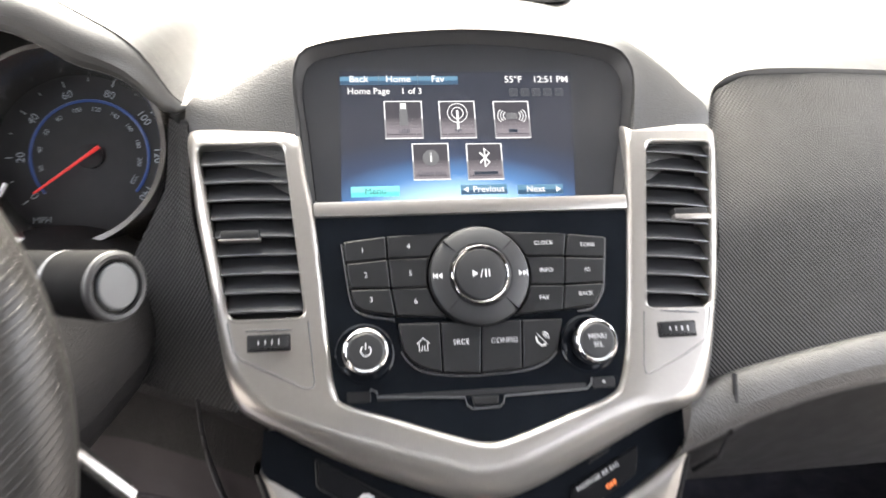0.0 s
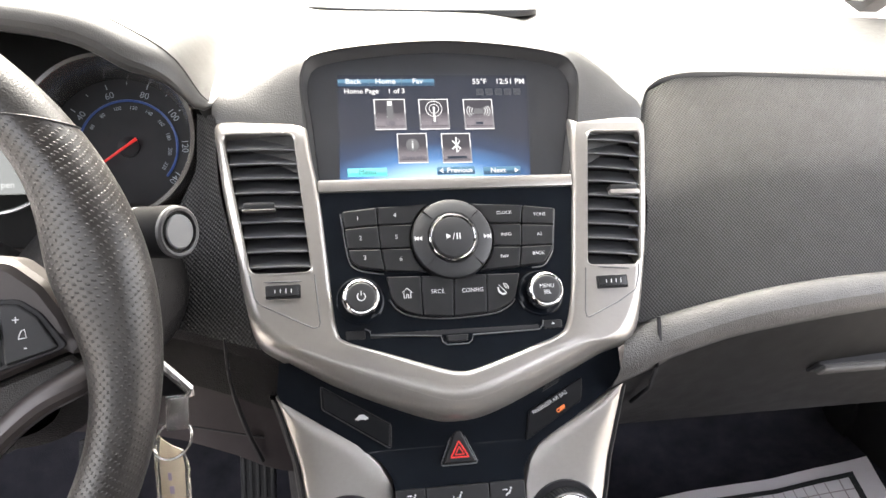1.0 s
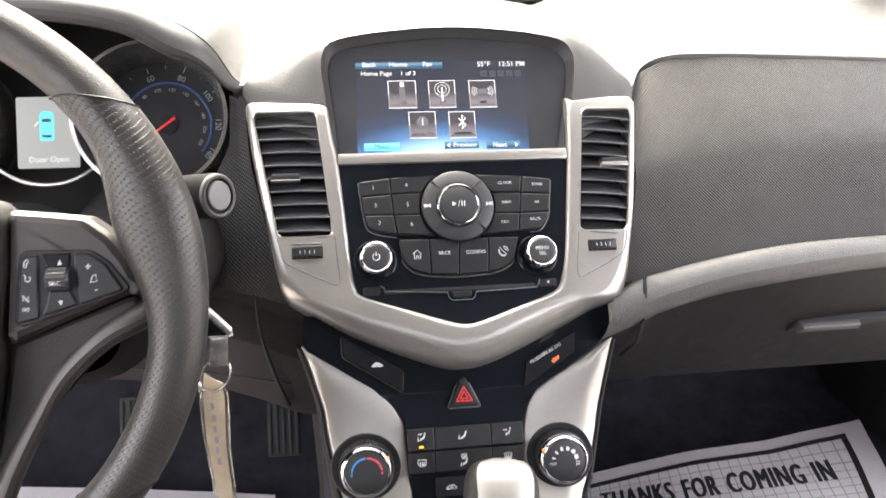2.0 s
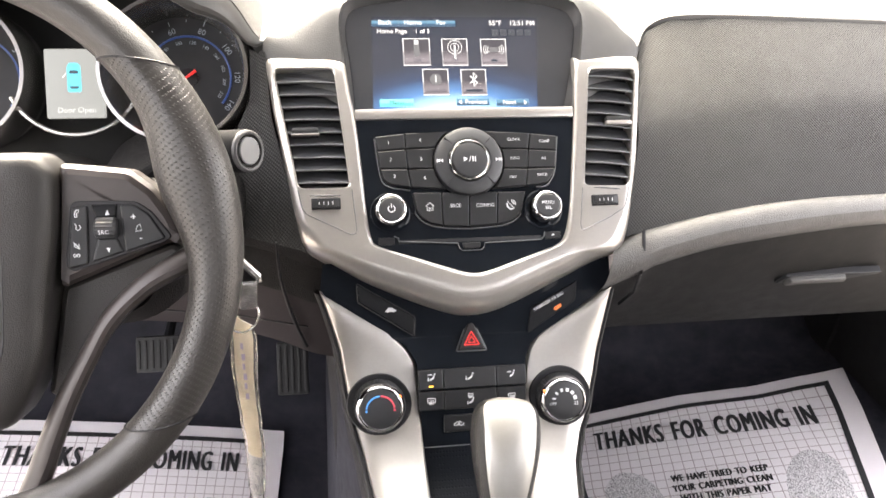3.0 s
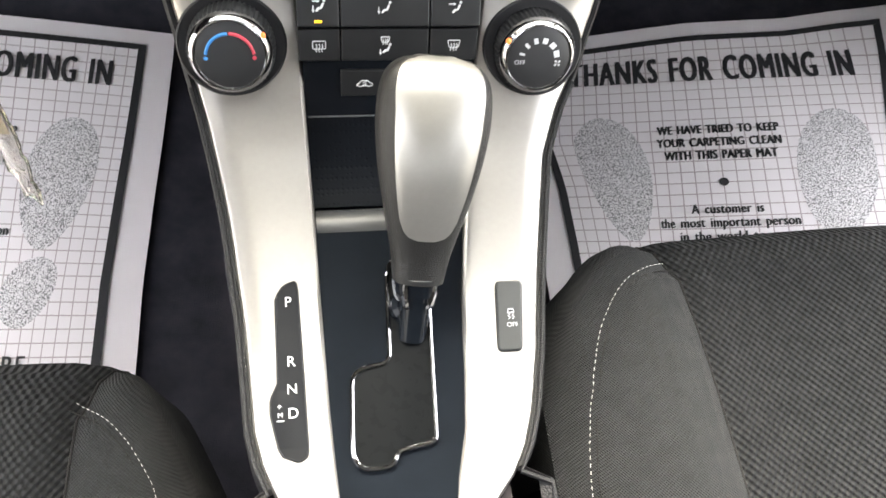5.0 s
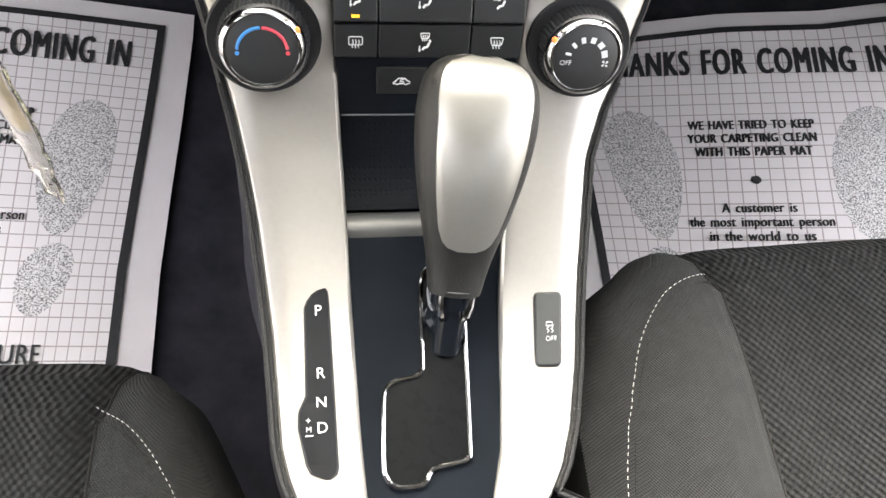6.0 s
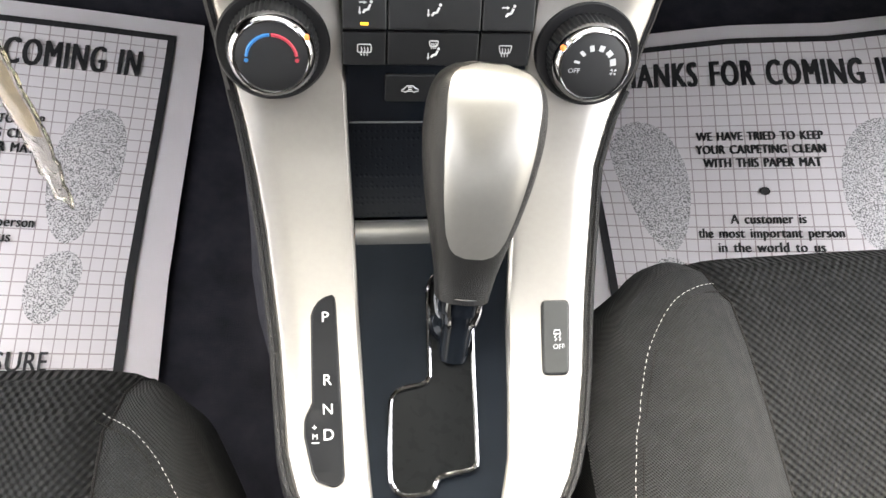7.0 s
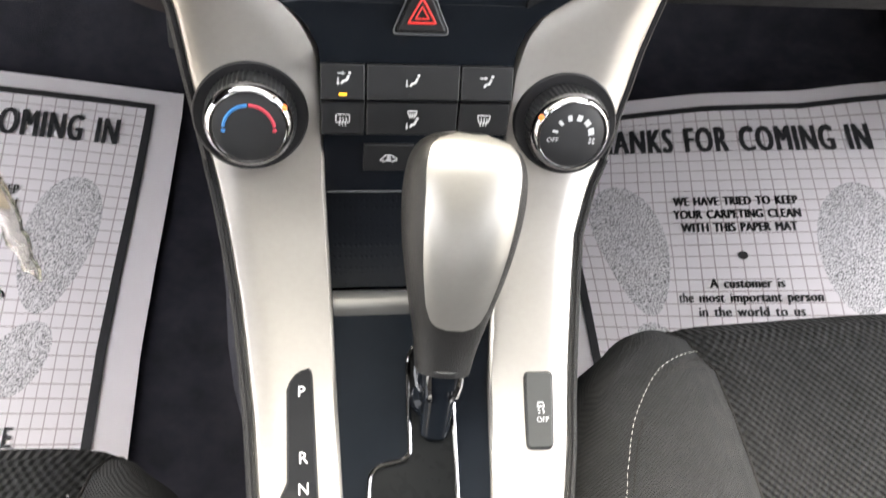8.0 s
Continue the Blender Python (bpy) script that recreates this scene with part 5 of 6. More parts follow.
# climate knobs
def climate_knob(x, at_pt, label, fan):
    m = console(x, 0.118)
    m.translation = Vector(at_pt)
    m = m @ Matrix.Rotation(radians(3), 4, "X") @ Matrix.Translation((0, 0, -0.0228)) @ Matrix.Scale(0.875, 4)
    kn = root("climate_knob", m.translation, label, "rotary knob", "climate knobs")
    # black recess that follows the curved wing
    s0 = min(np.linspace(0.09, 0.15, 61), key=lambda q: (console(x, q, 0.005).translation - m.translation).length)
    rings = []
    for r, n in ((0.0305, 0.0035), (0.0301, 0.0056), (0.0293, 0.0062), (0.0275, 0.0054), (0.015, 0.0050)):
        rings.append([console(x + r * math.cos(a), s0 - r * math.sin(a), n).translation for a in np.linspace(0, 2 * math.pi, 65)])
    part("well", sheet(rings), DARK, kn, "black recessed ring")
    b = part("grip", lathe([(0.0272, -0.004), (0.0262, 0.018), (0.0250, 0.0205)], m, 110, 0.0010), DIAL, kn, "ribbed black grip")
    part("chrome_ring", lathe([(0.0260, 0.017), (0.0260, 0.0200), (0.0254, 0.0226), (0.0240, 0.0250), (0.0226, 0.0261), (0.0218, 0.0262), (0.0214, 0.0252)], m, 80), CHROME, kn)
    part("cap", lathe([(0.0215, 0.019), (0.0215, 0.0250), (0.0205, 0.0255), (0.008, 0.0259)], m, 64), DIAL, kn, "black face")
    t = at(m, 0, 0, 0.0264)
    if fan:
        for i, a in enumerate(np.linspace(166, 14, 6)):
            w = 0.0008 + 0.0003 * i
            flat("fan_step", rect(w * 2, 0.0038, 0.0002), t @ Matrix.Rotation(radians(a - 90), 4, "Z") @ Matrix.Translation((0, 0.0120, 0)), WHITE, kn)
        word("legend", "OFF", 0.0044, at(t, -0.0128, -0.0028), WHITE, kn)
        for a in (45, 135, 225, 315):
            flat("fan_blade", rounded(mm([(0.2, -0.2), (2.4, -1.0), (2.4, 0.9)]), 0.0005, 2), at(t, 0.0129, -0.0034, 0, a), WHITE, kn)
        a = 152
    else:
        for a0, a1, mt in ((92, 172, BLUE), (8, 88, REDL)):
            part("scale", tube([at(t, 0, -0.001) @ Vector((0.0147 * math.cos(radians(a)), 0.0147 * math.sin(radians(a)), 0)) for a in np.linspace(a0, a1, 16)], 0.0009, 6), mt, kn)
        for sx, mt in ((-1, BLUE), (1, REDL)):
            part("scale_dot", lathe([(0.0013, 0), (0.0013, 0.0002), (0.0005, 0.0003)], at(t, sx * 0.0147, -0.0015), 12), mt, kn)
        a = 30
    part("pointer", lathe([(0.0020, -0.001), (0.0020, 0.0012), (0.0008, 0.0018)], m @ Matrix.Rotation(radians(a), 4, "Z") @ Matrix.Translation((0.0236, 0, 0.0243)), 14), ORANGE, kn, "small orange pointer lamp")


climate_knob(-0.088, (-0.0879, 0.3675, 0.4240), "temperature knob with blue and red scale", False)
climate_knob(0.0855, (0.0855, 0.3675, 0.4195), "fan speed knob with stepped white scale", True)

# gear lever
lever = root("gear_lever", console(0.003, 0.28).translation, "automatic gear lever with silver capped leather knob", "gear lever")
A0, A1 = Vector((0.006, 0.250, 0.352)), Vector((0.0191, 0.3344, 0.4552))
ax = (A1 - A0).normalized()
sd = Vector((1, 0, 0)) - ax * ax.x
sd.normalize()
bk = sd.cross(ax) * -1
if bk.y > 0:
    bk = -bk
LEN = (A1 - A0).length
PROF = [(0.10, 0.0140, 0.0138), (0.20, 0.0160, 0.0145), (0.30, 0.0190, 0.0172), (0.45, 0.0238, 0.0222), (0.60, 0.0276, 0.0256), (0.75, 0.0296, 0.0262), (0.87, 0.0288, 0.0228), (0.94, 0.0252, 0.0180), (0.98, 0.0185, 0.0125), (0.995, 0.0105, 0.0072), (1.0, 0.003, 0.003)]
SMOOTH = smooth_path(PROF, 8)


def knob_pt(f, a, grow=0.0):
    w, d = interp(f, [(p.x, p.y) for p in SMOOTH]) + grow, interp(f, [(p.x, p.z) for p in SMOOTH]) + grow
    c, s = math.cos(a), math.sin(a)
    cx, cy = math.copysign(abs(c) ** 0.93, c) * w, math.copysign(abs(s) ** 0.65, s) * d
    return A0 + ax * (LEN * f) + sd * cx + bk * cy


FS = np.concatenate([np.linspace(0.10, 0.9, 30), 1 - 0.1 * np.cos(np.linspace(0, math.pi / 2, 10))[1:] ** 1.0])
FS = sorted(set(round(float(f), 4) for f in FS))
rows = [[knob_pt(f, a) for a in np.linspace(0, 2 * math.pi, 49)] for f in FS]
part("grip", sheet(rows), GRIP, lever, "black leather grip")
rows = []
for f in list(np.linspace(0.30, 0.38, 14)) + list(np.linspace(0.40, 0.998, 34)):
    half = interp(f, [(0.30, 0.22), (0.312, 0.50), (0.335, 0.66), (0.38, 0.76), (0.5, 0.81), (0.8, 0.84), (0.92, 0.95), (1.0, 1.15)])
    rows.append([knob_pt(f, math.pi / 2 + half * g, 0.0011 - 0.0016 * (abs(g) > 0.97)) for g in np.linspace(-1, 1, 25)])
part("cap", sheet(rows, -bk * 0.002), CAPM, lever, "satin silver knob cap")
rows = [[knob_pt(f, -math.pi / 2 + 0.95 * g, 0.0009 - 0.0014 * (abs(g) > 0.97)) for g in np.linspace(-1, 1, 25)] for f in np.linspace(0.42, 0.995, 34)]
part("back_cap", sheet(rows, bk * 0.002), CAPM, lever, "satin silver rear cap")
part("collar", tube([A0 + ax * (LEN * f) for f in (0.04, 0.08, 0.13, 0.17)], lambda f: 0.0125 - 0.001 * abs(f - 0.5), 20), GLOSS, lever, "glossy black collar")
part("stem", tube([A0 + ax * (LEN * f) for f in (-0.17, -0.06, 0.06)], 0.0085, 16), GLOSS, lever)
for a in (-2.5, -0.6, 0.9, 2.2, 3.6):
    side = sd * math.cos(a) + bk * math.sin(a)
    part("prong", tube([A0 + ax * (LEN * f) + side * r for f, r in ((0.12, 0.0134), (0.06, 0.0128), (0.01, 0.0112), (-0.015, 0.0092))], lambda f: 0.0013 + 0.0006 * math.sin(math.pi * f), 6), CHROME, lever, "bright prong of the collar")
part("foot", lathe([(0.0115, -0.002), (0.0112, 0.002), (0.010, 0.005), (0.007, 0.007)], console(0.003, 0.292), 28), GLOSS, lever, "black sliding foot")
part("collar_ring", tube([A0 + ax * (LEN * 0.12) + sd * 0.0138 * math.cos(a) + bk * 0.0138 * math.sin(a) for a in np.linspace(0, 2 * math.pi, 33)[:-1]], 0.0008, 6, True), DIAL, lever)

# ---- steering wheel ----
WC = Vector((-0.376, 0.2655, 0.652))
tilt = 21.4
WM = Matrix.Translation(WC) @ Matrix.Rotation(radians(90 - tilt), 4, "X")
wheel = root("steering_wheel", WC, "black leather steering wheel with grey spoke trim", "steering wheel")
RR = 0.1778


def rim_point(a, b, grow=0.0):
    """The rim at a degrees round the wheel and b radians round its section; the seams run aslant."""
    side = a if a < 90 else 180 - a
    a2 = radians(a - 5.5 * math.cos(b) * math.sin(radians(2 * a)) / 0.985)
    thick = 0.0155 + 0.0022 * math.exp(-((side - 20) / 22) ** 2) + grow
    rest = 0.012 * max(0.0, -math.cos(b)) * math.exp(-((side - 12) / 12) ** 2)
    c = Vector((math.cos(a2), math.sin(a2), 0))
    return WM @ (c * (RR + thick * math.cos(b) - rest) + Vector((0, 0, 1)) * thick * 1.12 * math.sin(b))


def rim_section(a0, a1, n, grow=0.0):
    bm = bmesh.new()
    uvl = bm.loops.layers.uv.new("UVMap")
    As, Bs = np.linspace(a0, a1, n), np.linspace(0, 2 * math.pi, 33)
    vs = [[bm.verts.new(rim_point(a, b, grow)) for b in Bs] for a in As]
    for i in range(n - 1):
        for k in range(32):
            f = bm.faces.new((vs[i][k], vs[i][k + 1], vs[i + 1][k + 1], vs[i + 1][k]))
            for l, (p, q) in zip(f.loops, ((i, k), (i, k + 1), (i + 1, k + 1), (i + 1, k))):
                l[uvl].uv = (radians(As[p]) * RR, Bs[q] * 0.0168)
    return bm


part("rim", rim_section(-40, 40, 70), LEATHER, wheel, "perforated leather rim section")
part("rim", rim_section(40, 140, 50, -0.0004), SMOOTHL, wheel, "smooth leather rim section")
part("rim", rim_section(140, 220, 70), LEATHER, wheel, "perforated leather rim section")
part("rim", rim_section(220, 320, 50, -0.0004), SMOOTHL, wheel, "smooth leather rim section")
for a in (-40, 40, 140, 220):
    part("rim_seam", tube([rim_point(a, b, 0.0002) for b in np.linspace(0, 2 * math.pi, 33)[:-1]], 0.0006, 5, True), DARK, wheel)
# hub pad and spokes
HUB = rounded(mm([(-46, -114), (46, -114), (60, -92), (71, -64), (76, -24), (83, 14), (85, 48), (74, 60), (-74, 60), (-85, 48), (-83, 14), (-76, -24), (-71, -64), (-60, -92)]), 0.010, 5)
bm = bmesh.new()
rings = [[bm.verts.new(WM @ Vector((u * k, (v + 0.02) * k - 0.02, z))) for u, v in HUB] for k, z in ((1.0, -0.03), (1.0, -0.004), (0.996, 0.0005), (0.985, 0.0045), (0.965, 0.0078), (0.93, 0.0104), (0.88, 0.0122), (0.80, 0.0134), (0.65, 0.0143), (0.45, 0.015), (0.2, 0.0153))]
for r0, r1 in zip(rings, rings[1:]):
    for i in range(len(r0)):
        bm.faces.new((r0[i - 1], r0[i], r1[i], r1[i - 1]))
bm.faces.new(rings[-1])
part("airbag_pad", bm, PAD, wheel, "grained black air bag cover")
SEAM = rounded(mm([(-36, -90), (36, -90), (50, -60), (55, 20), (50, 36), (-50, 36), (-55, 20), (-50, -60)]), 0.010, 5)
part("pad_seam", tube([WM @ Vector((*p, 0.0136)) for p in SEAM], 0.0008, 6, True), DARK, wheel)
for sg in (1, -1):
    m = WM @ Matrix.Diagonal((sg, 1, 1, 1))
    part("spoke", plate(rounded(mm([(84, 53), (126, 48), (141, 36), (152, 19), (159, -1), (149, 1.5), (80, -26)]), 0.004), m, -0.001, 0.006, -0.026), SPOKE, wheel, "dark grey satin side spoke")
    # the valley and the bowed arm under the switches
    part("spoke_valley", plate(rounded(mm([(78, -25), (149, 1), (157, -8), (150, -16), (122, -32), (104, -50), (88, -76), (76, -100), (64, -96), (72, -60)]), 0.004, 3), m, -0.012, 0.004, -0.028), PAD, wheel, "dark valley below the switches")
    arm = smooth_path([(0.163, -0.008, -0.010), (0.150, -0.0145, -0.004), (0.131, -0.0255, -0.003), (0.108, -0.047, -0.005), (0.0925, -0.071, -0.007), (0.0775, -0.098, -0.008), (0.065, -0.126, -0.009), (0.055, -0.150, -0.010), (0.042, -0.176, -0.012)], 5)
    part("lower_spoke", tube([m @ p for p in arm], lambda f: 0.0075 + 0.0025 * abs(2 * f - 0.9), 14, flat=0.8), SPOKE, wheel, "bowed lower spoke")
    pad_bed = part("switch_pad", plate(rounded(mm([(90, 26.5), (93.5, 29.5), (129.5, 28.5), (139, 21.5), (150.5, 5.2), (145.5, 2), (89.5, -14.8), (85, -11)]), 0.003), m, 0.0002, 0.0008, -0.006), DARK, wheel, "thumb switch pad")
    for poly in (mm([(91.5, 25.5), (101, 26.8), (99.3, -10), (87.8, -12.6), (87, -10.5)]), mm([(120.2, 26.6), (129, 26.4), (137.5, 20), (146.5, 5), (144.5, 3.4), (122, -3.4)])):
        part("switch", plate(rounded(poly, 0.002), m, 0.0018, 0.0012, -0.003), BUTTON, pad_bed, "grey switch face")
    for k, poly in enumerate((mm([(102.5, 27), (118.6, 27), (117.5, 18.5), (105.5, 18.5)]), mm([(101.2, -9), (121, -3.2), (117.5, 6), (105.8, 6)]))):
        part("rocker", plate(rounded(poly, 0.0012), m, 0.0016, 0.0014, -0.003), BUTTON if k else STRIP, pad_bed, "sloping rocker")
    part("roller", lathe([(0.005, -0.0066), (0.0066, -0.005), (0.0066, 0.005), (0.005, 0.0066)], at(m, 0.1115, 0.0123, 0.0010) @ Matrix.Rotation(radians(90), 4, "Y"), 36, 0.0004), DIAL, pad_bed, "ribbed roller")
    word("legend", "SRC", 0.0036, at(m, 0.1112, 0.0100, 0.0082) @ Matrix.Diagonal((sg, 1, 1, 1)), WHITE, pad_bed)
    flat("rocker_mark", mm([(-1.2, -1.4), (1.2, -1.4), (0.3, 1.8)]), at(m, 0.1125, 0.0218, 0.0018), WHITE, pad_bed)
    flat("rocker_mark", mm([(-1.2, 1.4), (0.3, -1.8), (1.2, 1.4)]), at(m, 0.1118, -0.0016, 0.0018), WHITE, pad_bed)
    word("legend", "+", 0.0065, at(m, 0.1280, 0.0185, 0.0020), WHITE, pad_bed)
    word("legend", "-", 0.0065, at(m, 0.1318, 0.0055, 0.0020), WHITE, pad_bed)
    part("speaker_mark", tube([at(m, 0.1305, 0.0120, 0.0020) @ Vector((*p, 0)) for p in mm([(-1.2, -0.9), (-1.8, -2.4), (2.0, -2.0), (1.2, 2.2), (-0.2, 1.4)])], 0.0003, 5, True), WHITE, pad_bed)
    part("call_mark", tube([at(m, 0.0942, 0.0155, 0.0020) @ Vector((*p, 0)) for p in mm([(1.6, 8.4), (0.6, 8.6), (-0.4, 7.6), (-1.0, 5.6), (-0.8, 4.2), (0.2, 4.2), (0.4, 5.0), (0.2, 5.8), (0.8, 6.8), (1.6, 7.0)])], 0.0003, 5, True), WHITE, pad_bed)
    part("voice_mark", tube([at(m, 0.0942, 0.0130, 0.0020) @ Vector((*p, 0)) for p in mm([(-1.4, 2.6), (-0.2, 1.0), (-0.8, -0.4), (0.4, -1.6), (1.6, -1.0), (2.2, 0.4), (1.4, 1.6)])], 0.0003, 5), WHITE, pad_bed)
    part("mute_mark", tube([at(m, 0.0932, 0.0015, 0.0020) @ Vector((*p, 0)) for p in mm([(-1.8, 2.4), (1.8, -1.6), (0.4, 0.0), (1.4, 1.6), (1.4, -1.8), (-0.4, -0.6), (-1.4, -0.6), (-1.4, 0.8), (-0.4, 0.8)])], 0.0003, 5), WHITE, pad_bed)
    part("hang_mark", tube([at(m, 0.0928, -0.0045, 0.0020) @ Vector((*p, 0)) for p in mm([(-2.0, 0.2), (-1.2, 1.2), (0.0, 0.2), (1.2, 1.2), (2.0, 0.2), (1.2, -0.9), (0.0, 0.0), (-1.2, -0.9)])], 0.0003, 5, True), WHITE, pad_bed)
part("column_cover", tube([WM @ Vector((0, 0, -0.03)), WM @ Vector((0, -0.005, -0.09)), WM @ Vector((0, -0.01, -0.16)), WM @ Vector((0, -0.01, -0.25))], lambda f: 0.055 + 0.02 * f, 28), SHROUD, wheel, "dark column cover")

shell = []
for y, z, w, h in ((0.325, 0.565, 0.062, 0.040), (0.36, 0.548, 0.070, 0.046), (0.41, 0.530, 0.078, 0.050), (0.50, 0.52, 0.082, 0.05)):
    shell.append([Vector((-0.345 + w * math.cos(a), y, z + 0.02 + h * math.sin(a))) for a in np.linspace(radians(170), radians(370), 17)])
part("column_shroud", sheet(shell, (0, 0, 0.004)), SHROUD, wheel, "grained lower column shroud")

rows = []
for y, cx, r in ((0.345, -0.300, 0.040), (0.352, -0.295, 0.056), (0.40, -0.283, 0.064), (0.46, -0.272, 0.068), (0.56, -0.270, 0.070)):
    rows.append([Vector((cx + r * math.cos(a), y, 0.580 + 0.72 * r * math.sin(a))) for a in np.linspace(0, 2 * math.pi, 33)])
part("switch_housing", sheet(rows), SHROUD, wheel, "black switch housing beside the column")

# ---- instrument cluster ----
CM = Matrix.Translation((0, 0.571, 0.683)) @ Matrix.Rotation(radians(90 - 25), 4, "X")
clus = root("instrument_cluster", (-0.36, 0.58, 0.67), "instrument cluster with blue-ringed dials and a lit screen", "instrument cluster")
part("face", plate(rounded(mm([(-540, -85), (-205, -85), (-190, -20), (-195, 35), (-235, 80), (-300, 105), (-440, 105), (-520, 70)]), 0.02), CM @ Matrix.Translation((0, 0, -0.056)), 0.002, 0.001, -0.01), GLOVE, clus, "black dial face")
G_BLUE = pmat("dial blue", (0.02, 0.05, 0.16), 0.4, 0, 0, emit=(0.02, 0.08, 0.35), power=0.07)
G_TXT = pmat("dial legend", (0.22, 0.24, 0.27), 0.5, 0, 0, emit=(0.5, 0.6, 0.7), power=0.04)
for cx, label in ((-0.268, "speedometer"), (-0.470, "rev counter")):
    g = at(CM, cx, 0, -0.036)
    part("dial_rim", lathe([(0.071, -0.0180), (0.0705, 0.034), (0.0694, 0.0390), (0.0660, 0.0392), (0.0646, 0.034), (0.0625, 0.020), (0.0605, -0.002), (0.0600, -0.0175)], g, 80), DIALRIM, clus, "bright bevelled dial rim")
    g = at(CM, cx + 0.006, 0, -0.050)
    d = part("dial", lathe([(0.068, 0), (0.068, 0.0004), (0.003, 0.0008)], g, 64), DARK, clus, label)
    part("blue_ring", tube([g @ Vector((0.0412 * math.cos(a), 0.0412 * math.sin(a), 0.0012)) for a in np.linspace(radians(-40), radians(220), 60)], 0.0011, 6), G_BLUE, d)
    nums = ("0", "20", "40", "60", "80", "100", "120", "140") if cx > -0.4 else ("0", "1", "2", "3", "4", "5", "6", "7")
    for i, s in enumerate(nums):
        a = radians(216 - i * (252 / 7))
        word("numeral", s, 0.0080, at(g, 0.0475 * math.cos(a), 0.0475 * math.sin(a), 0.0014, math.degrees(a) - 90), G_TXT, d)
        part("tick", box((0.0535, -0.0004, 0.001), (0.058, 0.0004, 0.0014), g @ Matrix.Rotation(a, 4, "Z")), G_TXT, d, "", False)
        if cx > -0.4 and i < 7:
            a2 = a - radians(18)
            part("tick", box((0.0555, -0.0003, 0.001), (0.058, 0.0003, 0.0014), g @ Matrix.Rotation(a2, 4, "Z")), G_TXT, d, "", False)
    if cx > -0.4:
        for k in range(1, 12):
            a = radians(216 - 252 * (20 * k / 1.609) / 140)
            word("numeral", str(20 * k), 0.0046, at(g, 0.0348 * math.cos(a), 0.0348 * math.sin(a), 0.0014, math.degrees(a) - 90), G_TXT, d)
        word("unit", "MPH", 0.0065, at(g, -0.034, -0.046, 0.0014), G_TXT, d)
    na = radians(216) if cx > -0.4 else radians(205)
    n = part("needle", tube([g @ Vector((r * math.cos(na), r * math.sin(na), 0.0085)) for r in (-0.010, 0.0, 0.046)], lambda f: 0.0016 - 0.0008 * f, 6), RED, clus, "red needle")
    part("hub", lathe([(0.009, 0.0005), (0.009, 0.003), (0.006, 0.0045)], g, 28), DARK, n)
# driver information screen between the dials
g = at(CM, -0.359, -0.010, -0.010)
S_PANE = glow("cluster screen", (0.42, 0.47, 0.48), 0.40)
S_CAR = glow("cluster car", (0.05, 0.55, 0.75), 0.8)
s = part("info_screen", plate(rounded(mm([(-27, -34), (26, -34), (26, 24), (20, 31), (-27, 31)]), 0.002), g, 0.002, 0.0005), S_PANE, clus, "lit screen with a cyan car from above")
flat("car_body", rounded(mm([(-8, -16), (8, -16), (8, 14), (5, 19), (-5, 19), (-8, 14)]), 0.003), at(g, -0.001, 0.003, 0.0021) @ Matrix.Scale(0.78, 4), S_CAR, s)
flat("car_glass", rounded(mm([(-5.5, 6), (5.5, 6), (4.5, 10), (-4.5, 10)]), 0.001), at(g, -0.001, 0.003, 0.0024) @ Matrix.Scale(0.78, 4), S_DK, s)
flat("car_glass", rounded(mm([(-4.5, -12), (4.5, -12), (5.5, -9), (-5.5, -9)]), 0.001), at(g, -0.001, 0.003, 0.0024) @ Matrix.Scale(0.78, 4), S_DK, s)
flat("car_door", rounded(mm([(-14, 2), (-12.5, 1.5), (-8.5, 6.5), (-9, 7)]), 0.0003), at(g, -0.001, 0.003, 0.0021) @ Matrix.Scale(0.78, 4), S_WHITE, s)
word("legend", "Door Open", 0.0072, at(g, 0, -0.0265, 0.0023), glow("cluster legend", (0.6, 0.66, 0.68), 0.75), s)
arc = [g @ Vector((0.062 * math.cos(a), 0.012 + 0.062 * math.sin(a), 0.006)) for a in np.linspace(radians(205), radians(335), 30)]
part("screen_rim", tube(arc, 0.0022, 8), DIALRIM, clus, "bright lower rim")
# hood over the cluster
brow = [p for p in front if -0.57 < p.x < -0.178]
fade = lambda x: min(1.0, max(0.02, (-0.176 - x) / 0.05)) ** 0.7  # the brow runs out to a point beside the vent
inw = lambda p, k, dy, dz: p.lerp(Vector((-0.36 + (p.x + 0.36) * k, p.y + dy, p.z + dz)), fade(p.x))
rows = [[inw(p, *q) for p in brow] for q in ((1.0, 0.03, 0.002), (0.998, 0.015, 0.0025), (0.992, 0.004, 0.001), (0.98, -0.006, -0.001), (0.965, -0.014, -0.004), (0.947, -0.020, -0.0085), (0.932, -0.0225, -0.0135), (0.919, -0.022, -0.018), (0.910, -0.018, -0.0225), (0.904, -0.010, -0.025), (0.90, 0.06, -0.026))]
part("brow", sheet(rows), BROW, dash, "rounded brow over the cluster")

# ---- wiper stalk ----
E1, E0 = Vector((-0.181, 0.345, 0.684)), Vector((-0.284, 0.424, 0.656))
stalk = root("wiper_stalk", E0, "black wiper stalk with a round end cap", "stalk")
d = (E1 - E0).normalized()
SMT = Matrix.Translation(E0) @ d.to_track_quat("Z", "Y").to_matrix().to_4x4()
L = (E1 - E0).length
B0 = E0 + d * (L * 0.45)
part("arm", tube(smooth_path([B0 + d * 0.01, B0, B0 + Vector((-0.020, 0.045, -0.028)), Vector((-0.31, 0.47, 0.60))], 5), 0.0075, 12), STALKM, stalk)
